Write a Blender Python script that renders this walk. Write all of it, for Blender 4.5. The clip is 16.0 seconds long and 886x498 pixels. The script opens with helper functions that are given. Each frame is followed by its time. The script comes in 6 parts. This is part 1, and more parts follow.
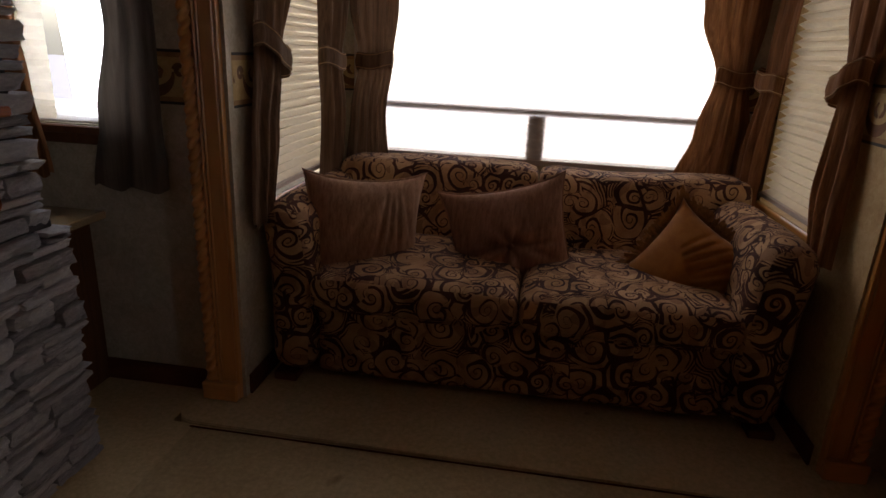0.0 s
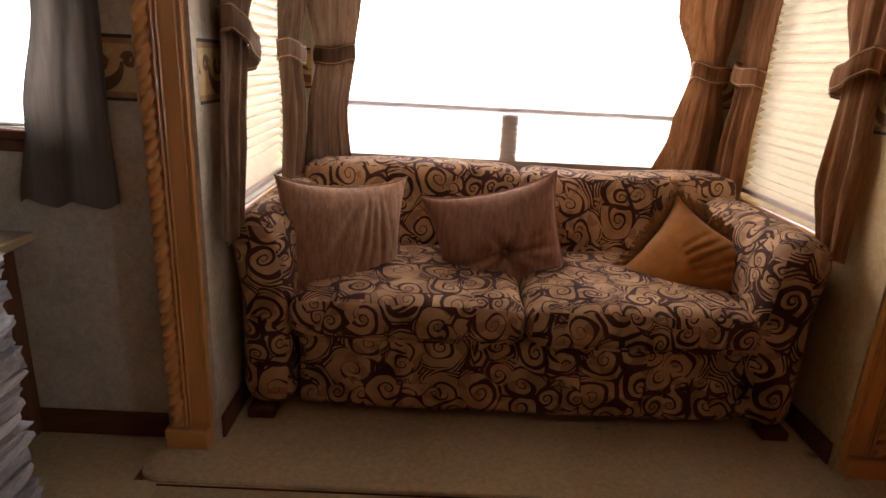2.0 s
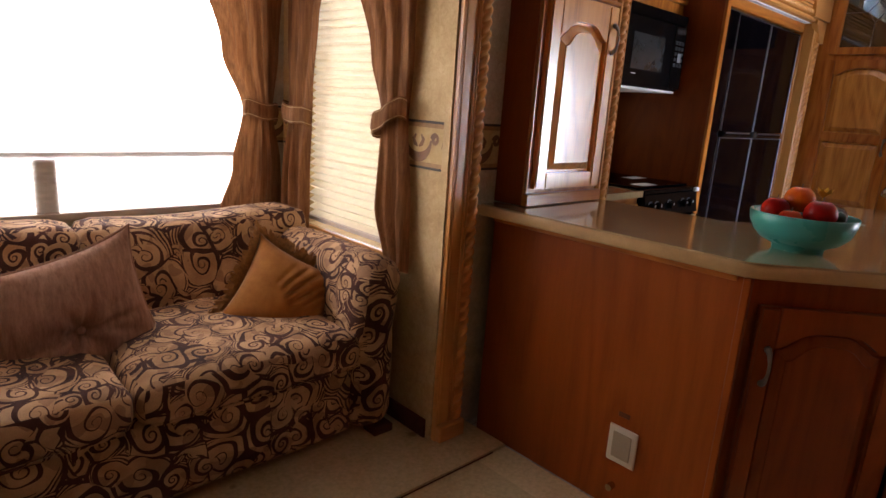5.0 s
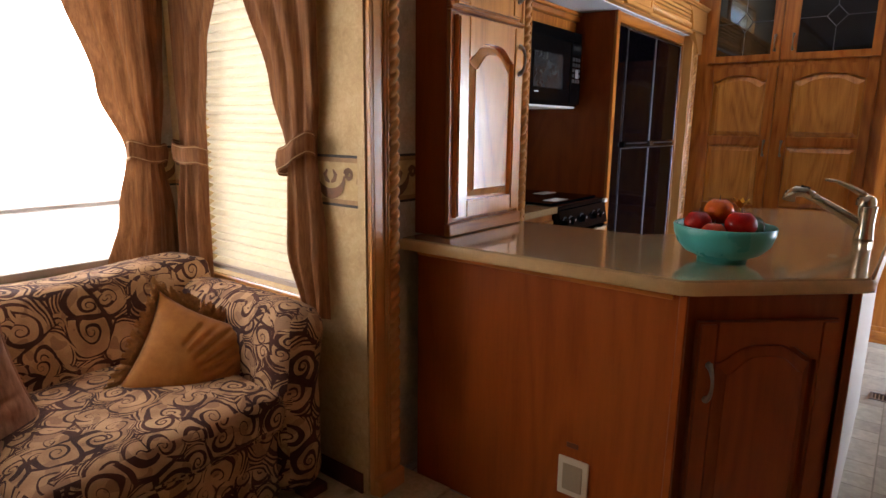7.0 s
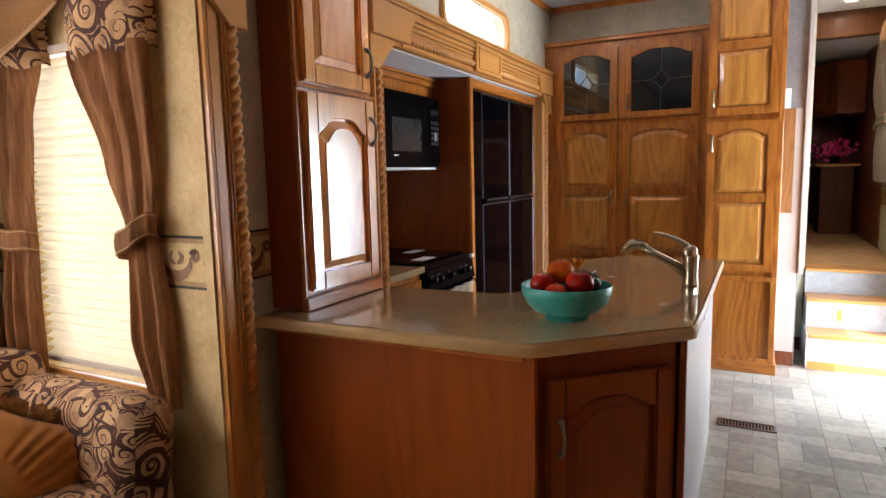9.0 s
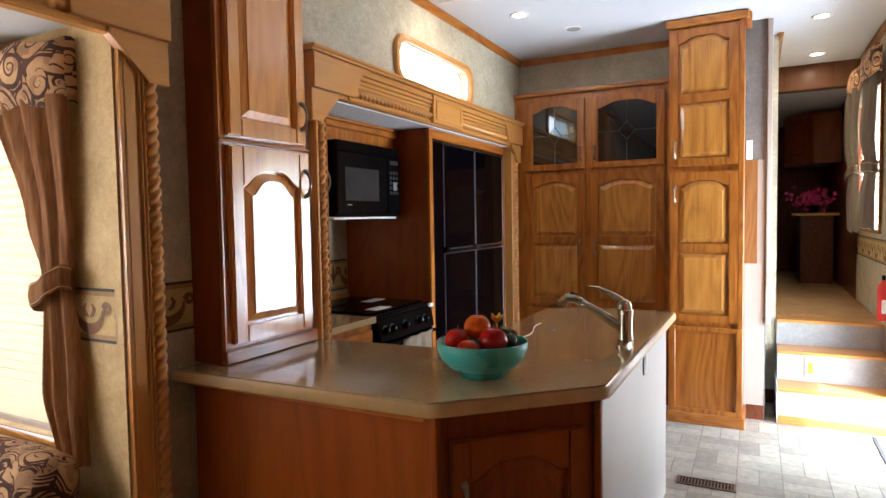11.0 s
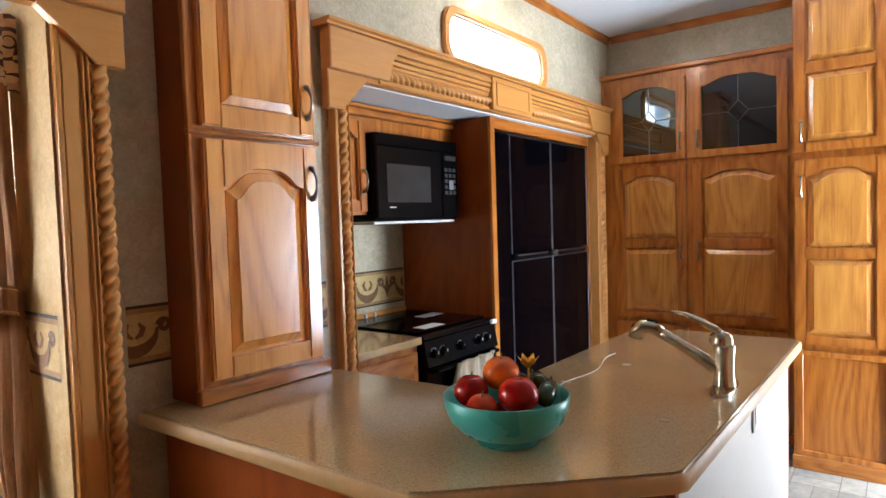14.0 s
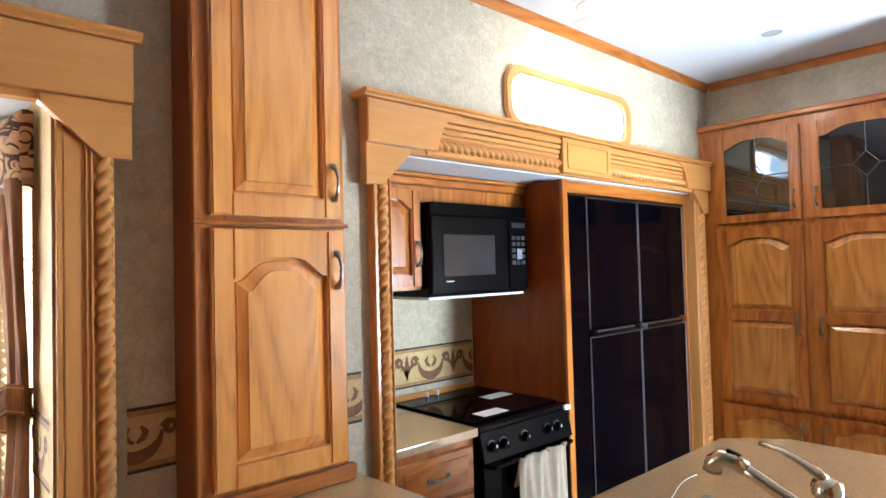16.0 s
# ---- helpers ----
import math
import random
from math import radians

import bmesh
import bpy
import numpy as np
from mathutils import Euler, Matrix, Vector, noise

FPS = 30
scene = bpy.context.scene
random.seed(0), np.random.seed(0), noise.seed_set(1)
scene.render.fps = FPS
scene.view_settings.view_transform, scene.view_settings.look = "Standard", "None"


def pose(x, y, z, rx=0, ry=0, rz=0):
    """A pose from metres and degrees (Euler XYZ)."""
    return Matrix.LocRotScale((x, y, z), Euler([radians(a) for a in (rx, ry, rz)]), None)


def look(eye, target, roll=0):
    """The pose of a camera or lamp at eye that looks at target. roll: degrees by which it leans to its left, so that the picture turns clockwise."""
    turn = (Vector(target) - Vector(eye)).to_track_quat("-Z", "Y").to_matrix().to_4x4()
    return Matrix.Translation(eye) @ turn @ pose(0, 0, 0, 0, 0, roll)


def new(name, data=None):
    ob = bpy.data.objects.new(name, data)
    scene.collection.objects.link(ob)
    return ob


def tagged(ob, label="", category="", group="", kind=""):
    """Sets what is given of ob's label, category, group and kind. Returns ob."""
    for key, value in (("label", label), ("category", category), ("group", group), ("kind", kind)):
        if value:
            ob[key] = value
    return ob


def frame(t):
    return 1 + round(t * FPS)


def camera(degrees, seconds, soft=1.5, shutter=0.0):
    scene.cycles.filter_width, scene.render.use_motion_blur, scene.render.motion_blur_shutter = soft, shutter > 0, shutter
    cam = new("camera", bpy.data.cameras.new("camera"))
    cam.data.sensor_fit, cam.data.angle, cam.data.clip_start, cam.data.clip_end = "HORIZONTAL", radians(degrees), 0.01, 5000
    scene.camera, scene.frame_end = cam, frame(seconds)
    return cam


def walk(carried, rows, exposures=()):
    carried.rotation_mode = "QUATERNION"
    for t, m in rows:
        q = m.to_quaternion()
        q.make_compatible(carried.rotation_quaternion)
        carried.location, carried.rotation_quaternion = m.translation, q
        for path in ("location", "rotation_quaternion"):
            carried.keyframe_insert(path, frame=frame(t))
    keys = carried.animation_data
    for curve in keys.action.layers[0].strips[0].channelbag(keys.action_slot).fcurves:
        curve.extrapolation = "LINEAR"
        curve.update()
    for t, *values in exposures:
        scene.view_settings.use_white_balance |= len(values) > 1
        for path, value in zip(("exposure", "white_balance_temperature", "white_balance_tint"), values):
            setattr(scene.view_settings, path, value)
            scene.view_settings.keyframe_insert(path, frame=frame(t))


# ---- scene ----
cam = camera(72.4, 16.0)
PATH = [
    (0, (0.438, 0.703, 1.256), (0.175, 2.586, 0.635), 2.8),
    (0.5, (0.394, 0.72, 1.225), (0.132, 2.606, 0.613), 2.3),
    (1, (0.31, 0.78, 1.21), (0.154, 2.668, 0.569), 3.5),
    (1.5, (0.204, 0.855, 1.202), (0.144, 2.757, 0.588), 1.9),
    (2, (0.14, 0.887, 1.195), (0.158, 2.797, 0.603), 2.9),
    (2.5, (0.056, 0.908, 1.211), (0.346, 2.799, 0.626), 3.3),
    (3, (0.003, 0.917, 1.222), (0.548, 2.736, 0.594), 3.2),
    (3.5, (-0.015, 0.926, 1.241), (0.789, 2.648, 0.619), 3.6),
    (4, (-0.021, 0.929, 1.262), (0.986, 2.544, 0.647), 3.9),
    (4.5, (-0.034, 0.96, 1.278), (1.145, 2.491, 0.758), 3.7),
    (5, (-0.016, 0.996, 1.286), (1.322, 2.407, 0.818), 3.9),
    (5.2, (-0.024, 1.01, 1.287), (1.34, 2.401, 0.836), 3.6),
    (7.5, (0.066, 1.141, 1.341), (1.683, 2.26, 0.979), 0.3),
    (8, (0.082, 1.116, 1.362), (1.763, 2.158, 1.058), -0.3),
    (8.5, (0.084, 1.079, 1.376), (1.793, 2.078, 1.093), -1.7),
    (9, (0.098, 1.045, 1.396), (1.867, 1.945, 1.152), -1.3),
    (9.5, (0.129, 0.997, 1.415), (1.956, 1.786, 1.22), -1.2),
    (9.7, (0.134, 0.957, 1.424), (1.967, 1.74, 1.261), -1.3),
    (11.8, (0.363, 0.765, 1.425), (2.1, 1.751, 1.317), -1.1),
    (12, (0.398, 0.761, 1.427), (2.126, 1.762, 1.32), -1.4),
    (12.5, (0.528, 0.789, 1.434), (2.21, 1.871, 1.379), -2.2),
    (13, (0.653, 0.847, 1.443), (2.357, 1.892, 1.411), -1.7),
    (13.5, (0.718, 0.87, 1.432), (2.407, 1.937, 1.336), -1.6),
    (14, (0.812, 0.839, 1.434), (2.399, 2.052, 1.342), -1.8),
    (14.5, (0.96, 0.773, 1.462), (2.378, 2.181, 1.369), -1.1),
    (15, (1.067, 0.727, 1.475), (2.39, 2.225, 1.403), -0.9),
    (15.5, (1.122, 0.767, 1.512), (2.449, 2.263, 1.498), -2.2),
    (16, (1.152, 0.827, 1.57), (2.499, 2.305, 1.631), -1.5),
]
EXPOSURES = [(t, e, 6500 - 34 * t - 130 * max(0, t - 13), tint) for t, e, tint in ((0, 0.72, 20), (0.5, 1.55, 20), (1.0, 2.2, 20), (1.5, 2.52, 20), (5.0, 2.68, 19), (9.0, 3.02, 12), (12.5, 3.1, 10), (13.5, 3.33, 9), (15, 3.87, 6), (16, 4.02, 6))]
walk(cam, [(t, look(eye, target, roll)) for t, eye, target, roll in PATH], EXPOSURES)

# ---- world, sun and window light ----
world = bpy.data.worlds.new("sky")
scene.world = world
world.use_nodes = True
_wn = world.node_tree.nodes
_sky = _wn.new("ShaderNodeTexSky")
_sky.sky_type = 'NISHITA'
_sky.sun_disc = False
_sky.sun_elevation = radians(70)
_sky.sun_rotation = radians(205)
world.node_tree.links.new(_sky.outputs[0], _wn["Background"].inputs[0])
_wn["Background"].inputs[1].default_value = 0.15

sun = new("sun", bpy.data.lights.new("sun", "SUN"))
sun.data.energy = 2.6
sun.data.angle = radians(0.6)
sun.data.color = (1.0, 0.95, 0.88)
sun.matrix_world = look((0, 0, 0), (0.22, 0.36, -1.2))


def window_lamp(name, eye, target, w, h, radiance, color=(1, 1, 1)):
    lamp = new(name, bpy.data.lights.new(name, "AREA"))
    lamp.data.shape = "RECTANGLE"
    lamp.data.size, lamp.data.size_y = w, h
    lamp.data.energy = radiance * math.pi * w * h
    lamp.data.color = color
    lamp.matrix_world = look(eye, target)
    return lamp


window_lamp("sky_light_sofa_window", (0.42, 3.95, 1.55), (0.42, 2.0, 0.95), 2.1, 1.85, 0.95, (1.0, 0.89, 0.73))
window_lamp("sky_light_side_window", (1.68, 3.13, 1.35), (0.5, 3.13, 1.3), 0.9, 1.5, 0.48, (1.0, 0.92, 0.76))
window_lamp("sky_light_side_window_2", (-0.74, 3.13, 1.35), (0.5, 3.13, 1.3), 0.9, 1.5, 0.5, (1.0, 0.93, 0.82))
window_lamp("sky_light_kitchen_window", (3.62, 2.85, 2.35), (3.62, 1.5, 2.2), 1.3, 0.6, 1.75, (0.97, 0.99, 1.0))
window_lamp("sky_light_small_window", (-1.05, 2.85, 1.45), (-1.05, 1.0, 1.3), 0.6, 1.3, 3.5, (0.86, 0.94, 1.0))
window_lamp("sky_light_entry_door", (4.95, -0.5, 0.85), (4.9, 1.5, 0.9), 2.9, 1.7, 2.95, (0.82, 0.92, 1.0))
window_lamp("sky_light_hall_window", (6.1, -0.3, 1.8), (6.1, 1.0, 1.7), 1.0, 1.1, 1.9, (0.95, 0.98, 1.0))


for _k, (_x, _y, _w) in enumerate(((5.02, 0.42, 0.2), (6.13, 0.37, 0.35), (3.47, 2.315, 0.15))):
    _l = new("ceiling_lamp_%d" % _k, bpy.data.lights.new("ceiling_lamp", "AREA"))
    _l.data.shape, _l.data.size, _l.data.energy, _l.data.color = "DISK", 0.08, _w, (1.0, 0.78, 0.55)
    _l.location = (_x, _y, 2.70)


# ---- materials ----
def mat_base(name, rough=0.5, metallic=0.0, spec=0.5):
    m = bpy.data.materials.new(name)
    m.use_nodes = True
    nt = m.node_tree
    b = nt.nodes["Principled BSDF"]
    b.inputs["Roughness"].default_value = rough
    b.inputs["Metallic"].default_value = metallic
    b.inputs["Specular IOR Level"].default_value = spec
    return m, nt, b


def nd(nt, kind, **vals):
    n = nt.nodes.new("ShaderNode" + kind)
    for k, v in vals.items():
        if k == "op":
            n.operation = v
        else:
            n.inputs[k.replace("_", " ")].default_value = v
    return n


def link(nt, a, b):
    nt.links.new(a, b)


def ramp(nt, fac, stops):
    r = nt.nodes.new("ShaderNodeValToRGB")
    els = r.color_ramp.elements
    els[0].position, els[0].color = stops[0][0], (*stops[0][1], 1)
    els[1].position, els[1].color = stops[-1][0], (*stops[-1][1], 1)
    for p, c in stops[1:-1]:
        e = els.new(p)
        e.color = (*c, 1)
    link(nt, fac, r.inputs[0])
    return r.outputs[0]


def mapped(nt, scale, coord="Object", shift=True):
    tc = nt.nodes.new("ShaderNodeTexCoord")
    mp = nt.nodes.new("ShaderNodeMapping")
    mp.inputs["Scale"].default_value = scale
    link(nt, tc.outputs[coord], mp.inputs["Vector"])
    if shift:
        oi = nt.nodes.new("ShaderNodeObjectInfo")
        mul = nd(nt, "Math", op="MULTIPLY")
        mul.inputs[1].default_value = 37.0
        link(nt, oi.outputs["Random"], mul.inputs[0])
        cx = nt.nodes.new("ShaderNodeCombineXYZ")
        for i in range(3):
            link(nt, mul.outputs[0], cx.inputs[i])
        link(nt, cx.outputs[0], mp.inputs["Location"])
    return mp.outputs[0]


def bump(nt, b, height, strength=0.2, dist=0.002):
    bp = nt.nodes.new("ShaderNodeBump")
    bp.inputs["Strength"].default_value = strength
    bp.inputs["Distance"].default_value = dist
    link(nt, height, bp.inputs["Height"])
    link(nt, bp.outputs[0], b.inputs["Normal"])


def noise_fac(nt, vec, scale=5.0, detail=4.0, rough=0.55, distort=0.0):
    n = nd(nt, "TexNoise", Scale=scale, Detail=detail, Roughness=rough, Distortion=distort)
    link(nt, vec, n.inputs["Vector"])
    return n.outputs["Fac"]


def mixc(nt, fac, a, b, mode="MIX"):
    m = nt.nodes.new("ShaderNodeMix")
    m.data_type = "RGBA"
    m.blend_type = mode
    for sock, v in ((m.inputs[0], fac), (m.inputs[6], a), (m.inputs[7], b)):
        if isinstance(v, (int, float)):
            sock.default_value = v
        elif isinstance(v, tuple):
            sock.default_value = (*v, 1)
        else:
            link(nt, v, sock)
    return m.outputs[2]


def math_node(nt, op, a, b=None, c=None):
    n = nt.nodes.new("ShaderNodeMath")
    n.operation = op
    for i, v in enumerate((a, b, c)):
        if v is None:
            continue
        if isinstance(v, (int, float)):
            n.inputs[i].default_value = v
        else:
            link(nt, v, n.inputs[i])
    return n.outputs[0]


def wood(name, light, mid, dark, axis="z", rough=0.33, coarse=1.0, coat=0.35, coat_ior=1.5, coat_rough=0.16, figure=0.36):
    """Oak-like grain that runs along one axis: broad cathedral figure, soft bands and fine pores."""
    m, nt, b = mat_base(name, rough)
    s = {"x": (1.6, 26, 26), "y": (26, 1.6, 26), "z": (26, 26, 1.6)}[axis]
    v = mapped(nt, tuple(c * coarse for c in s))
    broad = noise_fac(nt, mapped(nt, tuple(c * coarse * (0.22 if c > 10 else 0.75) for c in s)), 0.55, 2, 0.4, 0.8)
    rings = math_node(nt, "PINGPONG", math_node(nt, "MULTIPLY", broad, 11.0), 0.5)
    fine = noise_fac(nt, v, 5.0, 5, 0.65)
    soft = noise_fac(nt, v, 0.9, 2, 0.5)
    mix = math_node(nt, "ADD", math_node(nt, "MULTIPLY_ADD", rings, figure, 0.09 - 0.25 * figure), math_node(nt, "ADD", math_node(nt, "MULTIPLY", fine, 0.38), math_node(nt, "MULTIPLY", soft, 0.36)))
    col = ramp(nt, mix, [(0.27, dark), (0.42, mid), (0.60, light), (0.78, mid)])
    tc = mapped(nt, (1, 1, 1))
    blot = noise_fac(nt, tc, 2.5, 2)
    col = mixc(nt, math_node(nt, "MULTIPLY", blot, 0.35), col, mid, "MIX")
    link(nt, col, b.inputs["Base Color"])
    b.inputs["Coat Weight"].default_value = coat
    b.inputs["Coat IOR"].default_value = coat_ior
    b.inputs["Coat Roughness"].default_value = coat_rough
    b.inputs["Specular IOR Level"].default_value = 0.2
    bump(nt, b, fine, 0.12, 0.001)
    cb = nt.nodes.new("ShaderNodeBump")
    cb.inputs["Strength"].default_value = 0.05
    cb.inputs["Distance"].default_value = 0.001
    link(nt, fine, cb.inputs["Height"])
    link(nt, cb.outputs[0], b.inputs["Coat Normal"])
    rr = math_node(nt, "MULTIPLY_ADD", fine, 0.18, rough - 0.08)
    link(nt, rr, b.inputs["Roughness"])
    return m


OAK = [wood("oak_" + a, (0.54, 0.200, 0.034), (0.40, 0.128, 0.019), (0.21, 0.055, 0.008), a, coat=0.7, coat_ior=1.55) for a in "xyz"]
OAK_X, OAK_Y, OAK_Z = OAK
PANEL_OAK = wood("panel_oak", (0.70, 0.32, 0.065), (0.54, 0.220, 0.040), (0.32, 0.105, 0.016), "z", coarse=0.9, coat=0.7, coat_ior=1.55)
TRIM_X, TRIM_Y, TRIM_Z = [wood("trim_oak_" + a, (0.62, 0.300, 0.085), (0.55, 0.250, 0.066), (0.46, 0.190, 0.046), a, 0.36, 0.8, 0.4, figure=0.10) for a in "xyz"]
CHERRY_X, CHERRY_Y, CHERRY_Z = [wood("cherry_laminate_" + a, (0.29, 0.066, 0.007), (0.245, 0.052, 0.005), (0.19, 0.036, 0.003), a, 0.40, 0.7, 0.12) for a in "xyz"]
# Glossy oak, base colour raised to carry door light on the tower doors.
BRIGHTENED_OAK = wood("brightened_varnished_oak", (0.84, 0.38, 0.075), (0.72, 0.29, 0.048), (0.46, 0.155, 0.022), "z", 0.3, 1.0, 1.0, 1.95, 0.19)
DARKWOOD = wood("dark_base_wood", (0.16, 0.05, 0.022), (0.12, 0.038, 0.017), (0.07, 0.022, 0.011), "x", 0.45, 1.0, 0.05)

# Oak made darker and duller to offset strong entry light on one board.
OAK_TONED_DOWN = wood("toned_down_oak", (0.30, 0.145, 0.050), (0.24, 0.108, 0.034), (0.15, 0.060, 0.018), "z", 0.42, 1.0, 0.15)
BEDROOM_WOOD = wood("reddish_panel_wood", (0.26, 0.070, 0.028), (0.20, 0.050, 0.020), (0.12, 0.030, 0.012), "z", 0.40, 1.0, 0.2)
WALNUT = wood("walnut_cabinet_wood", (0.15, 0.058, 0.022), (0.12, 0.044, 0.016), (0.08, 0.028, 0.010), "z", 0.42, 1.0, 0.1)


def plain(name, color, rough=0.5, metallic=0.0, var=0.12, scale=8.0, bmp=0.0, bscale=200.0, spec=0.5):
    m, nt, b = mat_base(name, rough, metallic, spec)
    v = mapped(nt, (1, 1, 1))
    n1 = noise_fac(nt, v, scale, 4)
    n2 = noise_fac(nt, v, scale * 9, 3)
    f = math_node(nt, "ADD", math_node(nt, "MULTIPLY", n1, 0.7), math_node(nt, "MULTIPLY", n2, 0.3))
    lo, hi = tuple(c * (1 - var) for c in color), tuple(min(1.0, c * (1 + var)) for c in color)
    link(nt, ramp(nt, f, [(0.3, lo), (0.7, hi)]), b.inputs["Base Color"])
    link(nt, math_node(nt, "MULTIPLY_ADD", n1, 0.12, max(0.02, rough - 0.06)), b.inputs["Roughness"])
    if bmp:
        bump(nt, b, noise_fac(nt, v, bscale, 2), bmp, 0.001)
    return m


def mottled(name, a, bcol, c, rough=0.75):
    """Wallpaper with a faint plaster-like mottle."""
    m, nt, b = mat_base(name, rough, 0, 0.3)
    v = mapped(nt, (1, 1, 1), shift=False)
    n1 = noise_fac(nt, v, 7, 5, 0.6, 0.5)
    n2 = noise_fac(nt, v, 45, 4, 0.7, 1.0)
    f = math_node(nt, "ADD", math_node(nt, "MULTIPLY", n1, 0.45), math_node(nt, "MULTIPLY", n2, 0.55))
    link(nt, ramp(nt, f, [(0.36, a), (0.5, bcol), (0.64, c)]), b.inputs["Base Color"])
    bump(nt, b, n2, 0.15, 0.001)
    return m


# Wallpaper darkened in colour to offset strong entry light on one narrow wall.
WALLPAPER_DIMMED = mottled("dimmed_wallpaper", (0.17, 0.165, 0.16), (0.21, 0.205, 0.20), (0.26, 0.255, 0.25))
# Same wallpaper with the warm window light put into its colour.
WALLPAPER_WARM_LIT = mottled("warm_lit_wallpaper", (0.42, 0.285, 0.125), (0.51, 0.36, 0.17), (0.59, 0.44, 0.235))
WALLPAPER = mottled("mottled_wallpaper", (0.38, 0.325, 0.225), (0.47, 0.41, 0.295), (0.58, 0.515, 0.39))
BORDER_GROUND = mottled("border_ground", (0.46, 0.31, 0.12), (0.53, 0.37, 0.16), (0.60, 0.45, 0.22))
BORDER_BROWN = plain("border_brown", (0.17, 0.075, 0.025), 0.7, var=0.4, scale=30)
BORDER_OCHRE = plain("border_ochre", (0.34, 0.19, 0.07), 0.7, var=0.3, scale=30)
BORDER_DARK = plain("border_dark", (0.03, 0.025, 0.02), 0.7)
CEILING_WHITE = plain("ceiling_white", (0.62, 0.64, 0.68), 0.7, var=0.03, scale=3)
WHITE_PAINT = plain("white_paint", (0.78, 0.77, 0.75), 0.5, var=0.05)
PALE_PANEL = plain("pale_laminate", (0.42, 0.37, 0.33), 0.45, var=0.07, scale=4)
VALANCE_CREAM = plain("cream_header_board", (0.47, 0.31, 0.16), 0.45, var=0.05)
BLACK = plain("black_plastic", (0.003, 0.003, 0.0035), 0.2, var=0.2, spec=0.13)
BLACK_GLASS = plain("black_gloss_panel", (0.0015, 0.0012, 0.002), 0.06, var=0.1, scale=2, spec=0.07)
MICRO_GLASS = plain("microwave_window", (0.035, 0.035, 0.035), 0.12, var=0.2)
SILVER_TRIM = plain("silver_trim", (0.22, 0.23, 0.27), 0.3, 1.0, var=0.1)
NICKEL = plain("brushed_nickel", (0.52, 0.44, 0.32), 0.22, 1.0, var=0.1, scale=30)
PEWTER = plain("aged_pewter", (0.30, 0.27, 0.22), 0.32, 1.0, var=0.3, scale=40)
TEAL = plain("teal_glaze", (0.055, 0.32, 0.27), 0.28, var=0.06)
TOWEL = plain("towel_cloth", (0.62, 0.50, 0.36), 0.95, var=0.12, scale=20, bmp=0.6, bscale=350)
PLATE = plain("ivory_plastic", (0.56, 0.48, 0.36), 0.4, var=0.04)
WHITE_PLASTIC = plain("white_plastic", (0.8, 0.8, 0.8), 0.35, var=0.03)
VENT_SHADE = plain("vent_shade_black", (0.01, 0.01, 0.01), 0.8)
PILLOW_BROWN = None
CONCRETE = plain("concrete", (0.5, 0.48, 0.45), 0.85, var=0.15, scale=1.5)
RED_PAINT = plain("red_enamel", (0.5, 0.02, 0.015), 0.3)
ALU = plain("window_frame_metal", (0.50, 0.42, 0.36), 0.5, 0.0, var=0.1)


def speckled_counter():
    m, nt, b = mat_base("speckled_counter", 0.24)
    v = mapped(nt, (1, 1, 1), shift=False)
    n1 = noise_fac(nt, v, 260, 2, 0.6)
    n2 = noise_fac(nt, v, 3, 4)
    col = ramp(nt, n1, [(0.3, (0.30, 0.20, 0.11)), (0.45, (0.45, 0.305, 0.155)), (0.62, (0.50, 0.35, 0.185)), (0.75, (0.61, 0.455, 0.27))])
    col = mixc(nt, math_node(nt, "MULTIPLY", n2, 0.3), col, (0.38, 0.265, 0.145))
    link(nt, col, b.inputs["Base Color"])
    link(nt, math_node(nt, "MULTIPLY_ADD", n2, 0.05, 0.10), b.inputs["Roughness"])
    b.inputs["Coat Weight"].default_value = 0.9
    b.inputs["Coat Roughness"].default_value = 0.10
    return m


COUNTER = speckled_counter()


def carpet(name, base, dark):
    m, nt, b = mat_base(name, 0.95, 0, 0.1)
    v = mapped(nt, (1, 1, 1), shift=False)
    fine = noise_fac(nt, v, 420, 3, 0.8)
    mid = noise_fac(nt, v, 60, 4, 0.7)
    big = noise_fac(nt, v, 2.2, 4)
    f = math_node(nt, "ADD", math_node(nt, "MULTIPLY", mid, 0.6), math_node(nt, "MULTIPLY", big, 0.4))
    col = ramp(nt, f, [(0.36, dark), (0.6, base)])
    spots = ramp(nt, noise_fac(nt, v, 9, 2, 0.4), [(0.20, (0.55, 0.5, 0.45)), (0.26, (1, 1, 1))])
    col = mixc(nt, 1.0, col, spots, "MULTIPLY")
    link(nt, col, b.inputs["Base Color"])
    bump(nt, b, math_node(nt, "ADD", fine, mid), 0.8, 0.004)
    return m


CARPET = carpet("beige_carpet", (0.72, 0.55, 0.31), (0.52, 0.39, 0.205))
# Same carpet mix in a darker tone for the inset.
CARPET_DARKER = carpet("darker_carpet", (0.62, 0.47, 0.26), (0.44, 0.33, 0.175))


